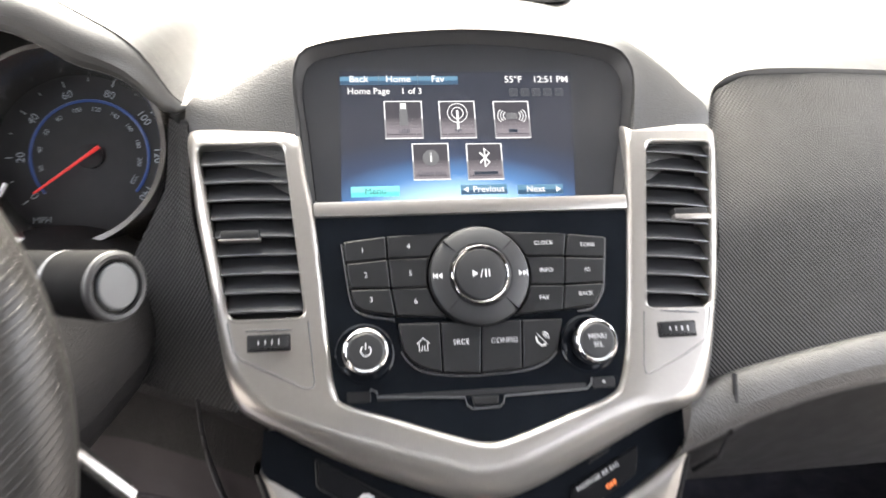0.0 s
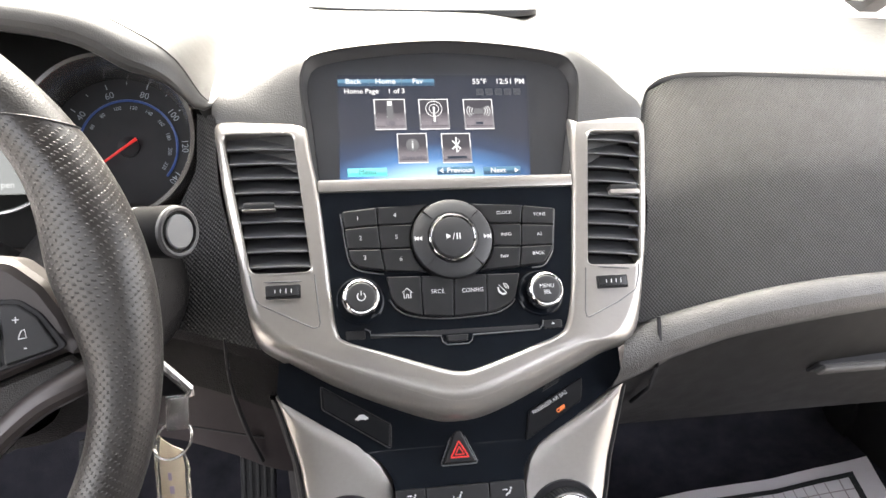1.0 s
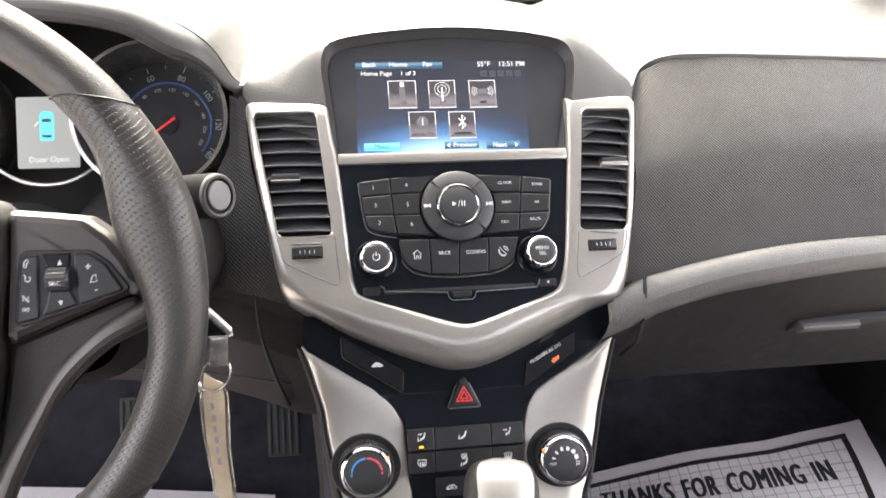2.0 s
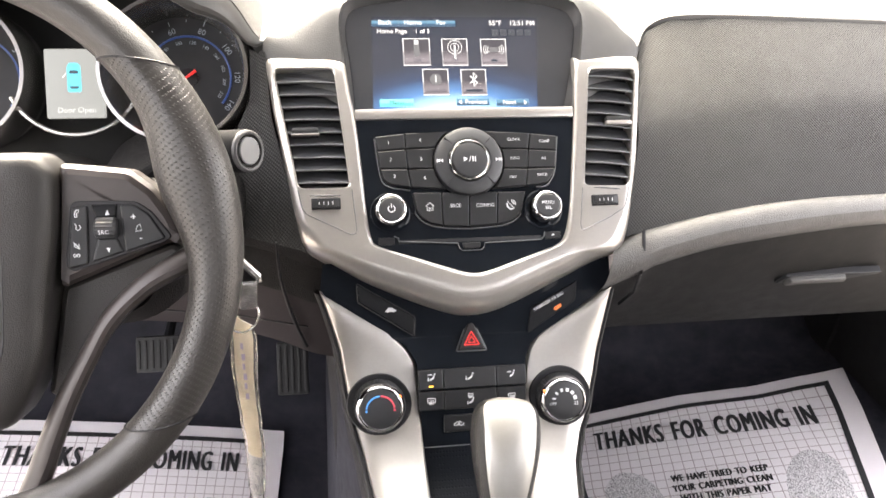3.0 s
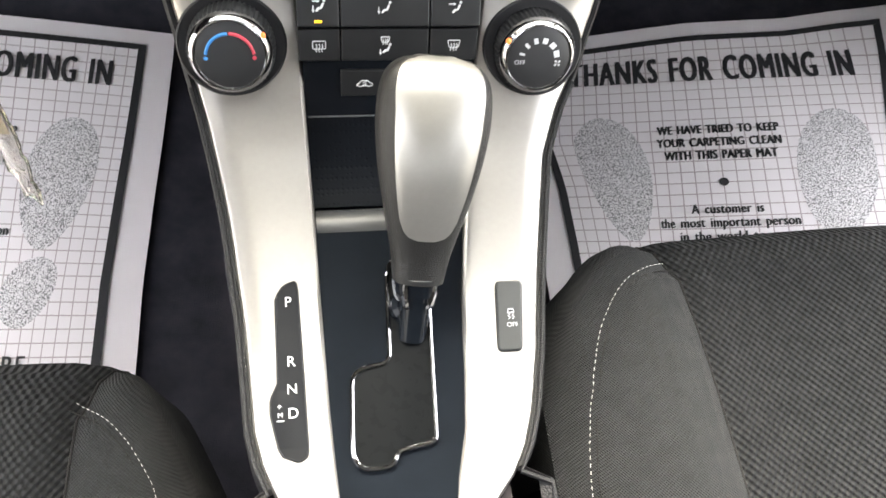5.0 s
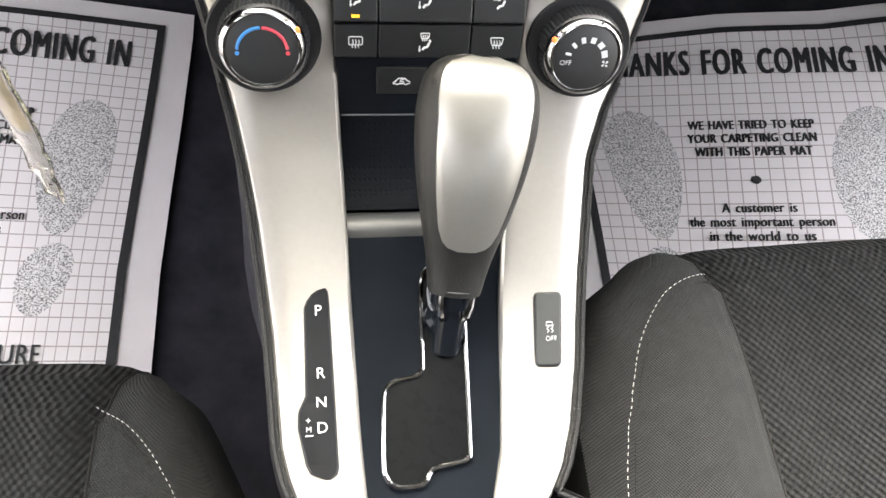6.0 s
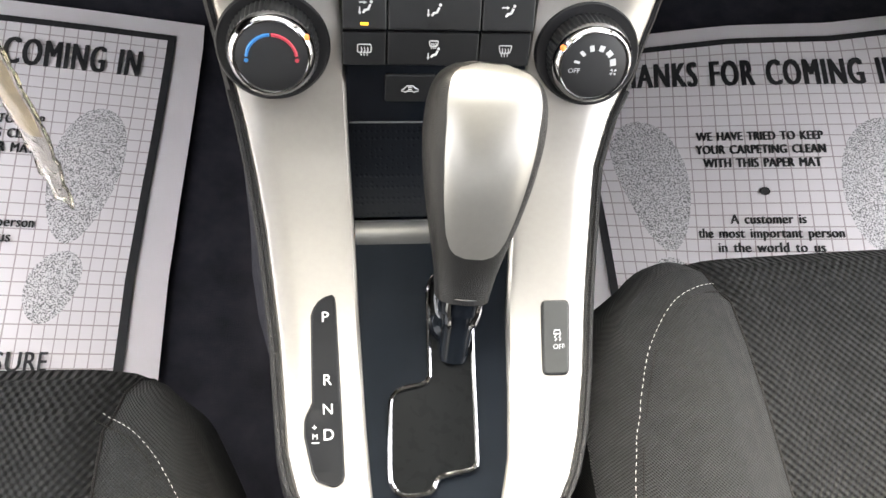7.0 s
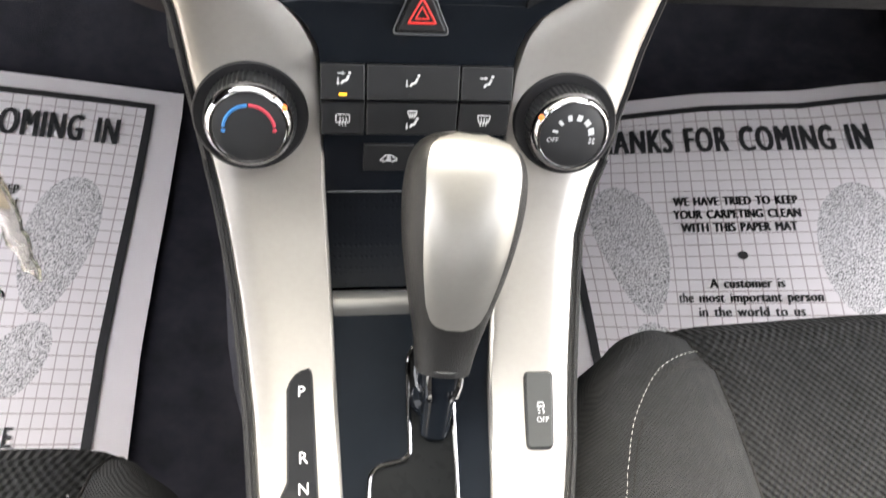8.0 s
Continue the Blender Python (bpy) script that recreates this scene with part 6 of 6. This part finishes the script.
part("barrel", lathe([(0.0075, L * 0.43), (0.0145, L * 0.50), (0.0145, L * 0.74)], SMT, 36), STALKM, stalk, "black barrel with a white wiper mark")
part("ring", lathe([(0.0142, L * 0.735), (0.0150, L * 0.738), (0.0150, L * 0.752), (0.0142, L * 0.76)], SMT, 36), GREYP, stalk)
part("knob", lathe([(0.0150, L * 0.76), (0.0155, L * 0.965), (0.0152, L * 0.98)], SMT, 40), STALKM, stalk)
part("cap_ring", lathe([(0.0153, L * 0.97), (0.0150, L * 0.995), (0.0138, L * 1.003), (0.0122, L * 1.0), (0.0118, L * 0.985)], SMT, 40), LINING, stalk, "bevelled dark end ring")
part("groove", lathe([(0.0119, L * 0.96), (0.0119, L * 0.986), (0.004, L * 0.987)], SMT, 32), SLOT, stalk)
part("end_cap", lathe([(0.0100, L * 0.98), (0.0100, L * 0.999), (0.0092, L * 1.004), (0.003, L * 1.006)], SMT, 32), GREYP, stalk, "grey round end cap")
part("wiper_mark", box((-0.0152, -0.005, L * 0.60), (-0.0140, 0.003, L * 0.68), SMT @ Matrix.Rotation(radians(200), 4, "Z")), WHITE, stalk, "", False)

# ---- key and paper tag ----
kr = root("ignition_key", (-0.19, 0.316, 0.575), "car key in the ignition with a steel ring", "key")
KM = pose(-0.1905, 0.316, 0.5845, -8, 6, 12)
part("key_head", box((-0.0045, -0.0045, -0.0125), (0.0085, 0.0045, 0.0095), KM, 0.0022), STEEL, kr, "bright steel key head")
part("key_groove", box((-0.0050, -0.0050, 0.0088), (0.0090, 0.0050, 0.0104), KM, 0.0004), CHROME, kr, "chrome line")
fob = [(0.0090, 0.010), (0.0085, 0.0145), (-0.012, 0.036), (-0.034, 0.052), (-0.040, 0.044), (-0.030, 0.020), (-0.010, 0.010)]
part("fob", plate(rounded(fob, 0.002, 3), KM @ Matrix.Rotation(radians(90), 4, "X") @ Matrix.Translation((0, 0, -0.006)), 0.012, 0.002), STALKM, kr, "black slanting key body")
part("fob_edge", tube([KM @ Vector((u, -0.0062, v)) for u, v in ((0.0085, 0.0105), (0.0082, 0.0142), (-0.012, 0.0355), (-0.033, 0.051))], 0.0030, 8), STEEL, kr, "thick bright edge of the key body")
part("lock", lathe([(0.022, -0.03), (0.022, 0.012), (0.017, 0.02), (0.009, 0.021)], Matrix.Translation((-0.246, 0.372, 0.618)) @ Vector((1, -0.9, -0.3)).to_track_quat("Z", "Y").to_matrix().to_4x4(), 28), SHROUD, kr, "black ignition lock barrel")
RC = Vector((-0.1925, 0.313, 0.5645))
part("ring", tube([RC + Vector((0.0106, 0.002, 0.001)) * math.sin(a) + Vector((0.001, 0.003, 0.0108)) * math.cos(a) for a in np.linspace(0, 2 * math.pi, 37)[:-1]], 0.0009, 6, True), STEEL, kr, "steel split ring")
TAGM = pmat("clear tag plastic", (0.95, 0.93, 0.86), 0.06, 0, 0.05, 60, 0.5, 160)
TAGM.node_tree.nodes["Principled BSDF"].inputs["Transmission Weight"].default_value = 0.96
TAGM.node_tree.nodes["Principled BSDF"].inputs["IOR"].default_value = 1.3
SLIP = pmat("yellowed paper", (0.58, 0.50, 0.39), 0.7, 0, 0.15, 60, 0.3, 200)
tag = root("key_tag", (-0.195, 0.315, 0.53), "creased clear plastic tag with a yellowed handwritten slip", "key tag")
rnd = random.Random(7)
rows = []
for k, z in enumerate(np.linspace(0.562, 0.368, 28)):
    w = interp(z, [(0.366, 0.0055), (0.39, 0.0078), (0.43, 0.0092), (0.55, 0.0092), (0.562, 0.0070)])
    tw = interp(z, [(0.37, -0.62), (0.45, -0.50), (0.50, -0.30), (0.54, 0.0)])
    lift = 0.0022 * math.sin(k * 1.9) * interp(z, [(0.38, 1.0), (0.43, 0.2), (0.46, 0.0)])
    mx_ = -0.196 + interp(z, [(0.37, -0.002), (0.43, 0.0005), (0.51, -0.001), (0.56, 0.002)]) + rnd.uniform(-0.0003, 0.0003)
    rows.append([Vector((mx_ + x * w * math.cos(tw), 0.316 + x * w * math.sin(tw) + lift * math.cos(x * 3) - 0.0012 * math.cos(x * 2) + interp(z, [(0.37, 0.002), (0.44, 0.001), (0.56, -0.003)]), z - 0.006 * x * interp(z, [(0.45, 0.0), (0.562, 1.0)]))) for x in np.linspace(-1, 1, 9)])
part("sleeve", sheet(rows, (0, 0.0016, 0)), TAGM, tag)
part("slip", sheet([[p + Vector((0, 0.0008, 0)) for p in r[1:8]] for r in rows[0:20]], (0, 0.0003, 0)), SLIP, tag, "yellowed paper slip")
for e in (0, 8):
    part("welded_edge", tube([r[e] + Vector((0, 0.0008, 0)) for r in rows[1:]], 0.0009, 6), TAGM, tag)
PEN = pmat("violet pen", (0.30, 0.25, 0.33), 0.6, 0, 0)
for k, z in enumerate((0.540, 0.530, 0.521, 0.511, 0.502, 0.492)):
    part("pen_bar", box((-0.1975, 0.3115 + 0.0004 * (k > 2), z - 0.0030), (-0.1955 + 0.0006 * (k % 2), 0.3118 + 0.0004 * (k > 2), z + 0.0026)), PEN, tag, "", False)


# ---- pedals ----
def pedal(name, c, w, h, label, lean):
    p = root(name, c, label, "pedal")
    m = pose(*c, 90 - lean, 0, 0)
    part("pad", box((-w / 2, -h / 2, -0.008), (w / 2, h / 2, 0.006), m, 0.004), RUBBER, p)
    k = max(4, int(w / 0.009))
    for i in range(k):
        x = -w / 2 + (i + 0.5) * w / k
        part("rib", box((x - 0.0022, -h / 2 + 0.006, 0.005), (x + 0.0022, h / 2 - 0.006, 0.0085), m, 0.001), RUBBER, p)
    part("arm", tube([m @ Vector((0, 0, -0.01)), m @ Vector((0, 0.05, -0.08)), m @ Vector((0, 0.22, -0.13))], 0.008, 8), DARK, p)


pedal("accelerator_pedal", (-0.196, 0.86, 0.115), 0.050, 0.085, "black ribbed rubber accelerator pedal", 30)
pedal("brake_pedal", (-0.39, 0.85, 0.165), 0.080, 0.055, "black ribbed rubber brake pedal", 30)


# ---- paper mats ----
def paper_grid():
    m = bpy.data.materials.new("printed paper")
    m.use_nodes = True
    nt = m.node_tree
    b = nt.nodes["Principled BSDF"]
    b.inputs["Roughness"].default_value = 0.8
    uv = nt.nodes.new("ShaderNodeUVMap")
    sp_ = nt.nodes.new("ShaderNodeSeparateXYZ")
    nt.links.new(uv.outputs[0], sp_.inputs[0])
    lines = []
    for c in (0, 1):
        mo = nt.nodes.new("ShaderNodeMath")
        mo.operation = "PINGPONG"
        mo.inputs[1].default_value = 0.5
        nt.links.new(sp_.outputs[c], mo.inputs[0])
        lt = nt.nodes.new("ShaderNodeMath")
        lt.operation = "LESS_THAN"
        lt.inputs[1].default_value = 0.045
        nt.links.new(mo.outputs[0], lt.inputs[0])
        lines.append(lt)
    mx = nt.nodes.new("ShaderNodeMath")
    mx.operation = "MAXIMUM"
    nt.links.new(lines[0].outputs[0], mx.inputs[0])
    nt.links.new(lines[1].outputs[0], mx.inputs[1])
    col = nt.nodes.new("ShaderNodeMix")
    col.data_type = "RGBA"
    col.inputs[6].default_value, col.inputs[7].default_value = (0.76, 0.72, 0.73, 1), (0.42, 0.36, 0.36, 1)
    nt.links.new(mx.outputs[0], col.inputs[0])
    n = nt.nodes.new("ShaderNodeTexNoise")
    n.inputs["Scale"].default_value = 9
    tc_ = nt.nodes.new("ShaderNodeTexCoord")
    nt.links.new(tc_.outputs["Object"], n.inputs["Vector"])
    bp = nt.nodes.new("ShaderNodeBump")
    bp.inputs["Strength"].default_value, bp.inputs["Distance"].default_value = 0.3, 0.01
    nt.links.new(n.outputs["Fac"], bp.inputs["Height"])
    nt.links.new(bp.outputs[0], b.inputs["Normal"])
    nt.links.new(col.outputs[2], b.inputs["Base Color"])
    return m


def stipple():
    m = bpy.data.materials.new("stippled print")
    m.use_nodes = True
    nt = m.node_tree
    b = nt.nodes["Principled BSDF"]
    b.inputs["Roughness"].default_value = 0.8
    tc_ = nt.nodes.new("ShaderNodeTexCoord")
    n = nt.nodes.new("ShaderNodeTexNoise")
    n.inputs["Scale"].default_value, n.inputs["Detail"].default_value = 620, 2
    nt.links.new(tc_.outputs["Object"], n.inputs["Vector"])
    r = nt.nodes.new("ShaderNodeValToRGB")
    e = r.color_ramp.elements
    e[0].position, e[0].color = 0.41, (0.17, 0.167, 0.17, 1)
    e[1].position, e[1].color = 0.54, (0.74, 0.715, 0.72, 1)
    nt.links.new(n.outputs["Fac"], r.inputs[0])
    nt.links.new(r.outputs[0], b.inputs["Base Color"])
    return m


GRID, STIP = paper_grid(), stipple()
CELL = 0.0155


def paper_mat(origin, turn, rise, label, buckle=0.0):
    """A sheet of printed paper; its local x runs along the headline, y away from the seat."""
    o = Vector(origin)
    c, s = math.cos(radians(turn)), math.sin(radians(turn))

    def on(x, y, n=0.0):
        # the console-side edge is pushed in and lifted where the paper buckles
        far_side = min(1.0, max(0.0, (x - 0.165) / 0.035 if buckle else (x - 0.05) / 0.15))
        far_side *= far_side * (3 - 2 * far_side)
        if buckle:
            # its far corner is drawn out, its near end tucked in
            x0 = x
            x += far_side * interp(y, [(-0.33, -0.030), (-0.04, -0.021), (0.105, -0.002), (0.238, 0.016)])
            y += interp(x0, [(-0.2, -0.012), (-0.02, 0.008), (0.1, 0.010), (0.24, 0.032)]) * min(1.0, max(0.0, (y - 0.185) / 0.03))
        else:
            # the console-side edge is drawn in towards the seat
            x -= far_side * interp(y, [(-0.33, 0.038), (-0.22, 0.036), (-0.116, 0.033), (-0.01, 0.025), (0.09, 0.016), (0.21, 0.006), (0.26, 0.004)])
        side = min(1.0, max(0.0, (-0.05 - x) / 0.15))
        push = buckle * side * side * (3 - 2 * side) * interp(y, [(-0.33, 0.058), (-0.17, 0.040), (-0.077, 0.028), (0.0, 0.017), (0.07, 0.0)])
        x, n = x + push, n + 0.15 * push
        X, Y = o.x + c * x - s * y, o.y + s * x + c * y
        return Vector((X, Y, rise(X, Y) + n))
    pm = root("paper_mat", o, label, "paper mat", "paper floor mats")
    xs, ys = np.linspace(-0.238, 0.238, 30), np.linspace(-0.33, 0.247, 32)
    part("sheet", sheet([[on(x, y) for x in xs] for y in ys], (0, 0, -0.0004)), PAPERM, pm, "white paper margin")
    bw, bt_, bh = 0.2015, 0.2185, 0.30
    bm = bmesh.new()
    uvl = bm.loops.layers.uv.new("UVMap")
    gx, gy = np.linspace(-bw, bw, 30), np.linspace(-bh, bt_, 32)
    vs = [[bm.verts.new(on(x, y, 0.0008)) for x in gx] for y in gy]
    for j in range(len(gy) - 1):
        for i in range(len(gx) - 1):
            f = bm.faces.new((vs[j][i], vs[j][i + 1], vs[j + 1][i + 1], vs[j + 1][i]))
            for l, (a, b) in zip(f.loops, ((i, j), (i + 1, j), (i + 1, j + 1), (i, j + 1))):
                l[uvl].uv = (gx[a] / CELL, gy[b] / CELL)
    part("printed_grid", bm, GRID, pm, "fine printed grid")
    t = 0.0045
    bm = bmesh.new()
    for x0, x1, y0, y1 in ((-bw - t, bw + t, bt_ - t, bt_ + t), (-bw - t, bw + t, -bh - t, -bh + t), (-bw - t, -bw + t, -bh + t, bt_ - t), (bw - t, bw + t, -bh + t, bt_ - t)):
        add_grid(bm, [[on(x, y, 0.0014) for x in np.linspace(x0, x1, 24)] for y in np.linspace(y0, y1, 24)])
    part("border", bm, INK, pm, "black printed border")

    def print_line(text, x, y, size, width, bold=0.0):
        me = lettering(text, size, Matrix(), width, 0, "CENTER", 0.0, 1.5, "TOP_BASELINE", 1.16 if size > 0.04 else 1.06)
        k = len(me.vertices)
        co = [v.co.copy() for v in me.vertices]
        faces = [tuple(p.vertices) for p in me.polygons]
        shifts = ((-bold, 0.0), (0.0, 0.0003), (bold, 0.0006))
        vs_ = [on(x + c.x + d, y + c.y, 0.0014 + h) for d, h in shifts for c in co]
        fs_ = [tuple(q + k * n for q in f) for n in range(3) for f in faces]
        me = bpy.data.meshes.new("print_line")
        me.from_pydata(vs_, [], fs_)
        part("print_line", me, INK, pm, "", False)
    print_line("THANKS FOR COMING IN", 0.0, 0.1535, 0.056, 0.341, 0.0015)
    for i, (txt, w) in enumerate((("WE HAVE TRIED TO KEEP", 0.139), ("YOUR CARPETING CLEAN", 0.141), ("WITH THIS PAPER MAT", 0.127))):
        print_line(txt, 0.0, 0.0709 - 0.0190 * i, 0.0178, w, 0.0007)
    for i, (txt, w) in enumerate((("A customer is", 0.078), ("the most important person", 0.151), ("in the world to us", 0.108))):
        print_line(txt, 0.0, -0.0425 - 0.0180 * i, 0.0175, w, 0.0005)
    print_line("SURE", 0.088, -0.2200, 0.029, 0.062, 0.0007)
    part("bullet", sheet([[on(r * math.cos(a) * 0.0055, r * math.sin(a) * 0.0055, 0.0016) for a in np.linspace(0, 2 * math.pi, 17)] for r in (0.01, 1)]), INK, pm, "", False)
    for sx in (-1, 1):
        for dx, cy, rx, ry in ((0, 0.012, 0.044, 0.090), (-0.016, -0.128, 0.034, 0.042)):
            rows = [[on(sx * (0.126 + dx) + r * rx * math.cos(a) * (1 + 0.12 * math.sin(a)) + sx * 0.010 * math.sin(a) * r, cy + r * ry * math.sin(a), 0.0012) for a in np.linspace(0, 2 * math.pi, 37)] for r in (0.01, 0.5, 1)]
            part("footprint", sheet(rows), STIP, pm, "stippled shoe print")
    return pm


paper_mat((0.4293, 0.5503, 0.035), -10.0, mat_right, "white printed paper mat on the passenger footwell floor", 1.0)
paper_mat((-MATL[0], MATL[1], MATL[2]), MATL[3], mat_left, "white printed paper mat on the driver footwell floor")


# ---- seats ----
def seat(cx, zt, yf, inner, seam, line, label):
    """A seat cushion; inner is the x of its console-side edge."""
    sg = 1 if cx > 0 else -1
    st = root("seat_cushion", (cx, -0.1, 0.05), label, "car seat", "front seats")
    w = abs(cx - inner)
    gm = 1 - seam / 30

    def surf(g, f):
        # g: -1 console side to 1 door side, f: 0 front to 1 rear
        d = abs(g) - gm
        x = inner + sg * (g + 1) * w
        e = 1 - abs(g)
        corner = max(0, 0.30 - e) / 0.30
        fr = 0.075 * corner ** 2.2
        y = yf - fr - f * 0.50 + 0.018 * (1 - g * g)
        z = zt - 0.02 * f + 0.024 * math.exp(-((abs(g) - 0.72) / 0.16) ** 2) * min(1, f * 4 + 0.25)
        z -= 0.0055 * math.exp(-(d / 0.028) ** 2) + 0.0018 * math.exp(-(d / 0.08) ** 2)
        return x, y, z
    gs = np.linspace(-1, 1, 61)
    rows = []
    prof = [(-0.02, -0.15), (0.0, -0.06), (0.003, -0.035), (0.010, -0.016), (0.022, -0.005), (0.04, 0.0)]
    for k, (dy, dz) in enumerate(prof):
        # the seam swings towards the console at the front edge
        lean = 0.017 * (1, 1, 0.9, 0.7, 0.4, 0.15)[k]
        rows.append([Vector((x - sg * lean * math.exp(-((g + gm) / 0.14) ** 2), y - dy, z + dz - 0.03 * max(0, abs(g) - 0.9) / 0.1 * 0.6)) for g in gs for x, y, z in [surf(g, 0)]])
    for f in np.linspace(0.1, 1, 16):
        rows.append([Vector((x, y, z - 0.03 * max(0, abs(g) - 0.9) / 0.1 * 0.6)) for g in gs for x, y, z in [surf(g, f)]])
    for nm, sl, mt, lb in (("center_panel", slice(seam, 61 - seam), FABRIC, "coarse woven dark grey centre"), ("bolster", slice(0, seam + 1), BOLSTER, "fine woven grey side bolster"), ("bolster", slice(60 - seam, 61), BOLSTER, "fine woven grey side bolster")):
        part(nm, sheet([r[sl] for r in rows]), mt, st, lb)
    for e in (0, -1):
        ed = [r[e] for r in rows]
        part("side", sheet([ed, [Vector((p.x - sg * (0.004 if e == 0 else -0.004), p.y, p.z - 0.05)) for p in ed], [Vector((p.x, p.y, 0.06)) for p in ed]]), BOLSTER, st)
    for j in (seam,):
        part("seam", tube([r[j] + Vector((0, 0, 0.0004)) for r in rows[1:]], 0.0009, 6), SHROUD, st)
    # pale stitching along the bolster
    top = [p for r in rows[3:] for p in r]

    def lie(x, y):
        near = sorted(top, key=lambda p: (p.x - x) ** 2 + (p.y - y) ** 2)[:4]
        wt = [1 / (1e-5 + (p.x - x) ** 2 + (p.y - y) ** 2) for p in near]
        return Vector((x, y, sum(p.z * q for p, q in zip(near, wt)) / sum(wt) + 0.0020))
    line = [lie(p.x, p.y) for p in smooth_path([(x, y, 0) for x, y in line], 5)]
    cur = smooth_path(line, 12)
    # the joint of the cloth runs beside the stitching
    joint = [lie(p.x + sg * 0.0042, p.y - 0.0042 * max(0, 1 - i / (0.45 * len(line)))) - Vector((0, 0, 0.0013)) for i, p in enumerate(line)]
    part("joint", tube(smooth_path(joint, 4), 0.00045, 5), SHROUD, st, "dark joint beside the stitching")
    bm = bmesh.new()
    acc, on_ = 0.0, True
    for a, b in zip(cur, cur[1:]):
        acc += (b - a).length
        if acc > 0.0018:
            on_, acc = not on_, 0.0
        if on_:
            add_tube(bm, [a + Vector((0, 0, 0.0006)), b + Vector((0, 0, 0.0006))], 0.00022, 5)
    tagged(part("stitching", bm, THREAD, st, "pale thread stitching"), kind="stuff")


seat(0.365, 0.305, 0.315, 0.085, 11, [(0.180, 0.290), (0.150, 0.277), (0.128, 0.250), (0.114, 0.215), (0.102, 0.16), (0.099, 0.08), (0.098, -0.15)], "dark grey cloth passenger seat cushion with pale stitching")
seat(-0.405, 0.270, 0.270, -0.125, 7, [(-0.192, 0.236), (-0.172, 0.222), (-0.155, 0.20), (-0.143, 0.17), (-0.138, 0.10), (-0.136, -0.15)], "dark grey cloth driver seat cushion with pale stitching")
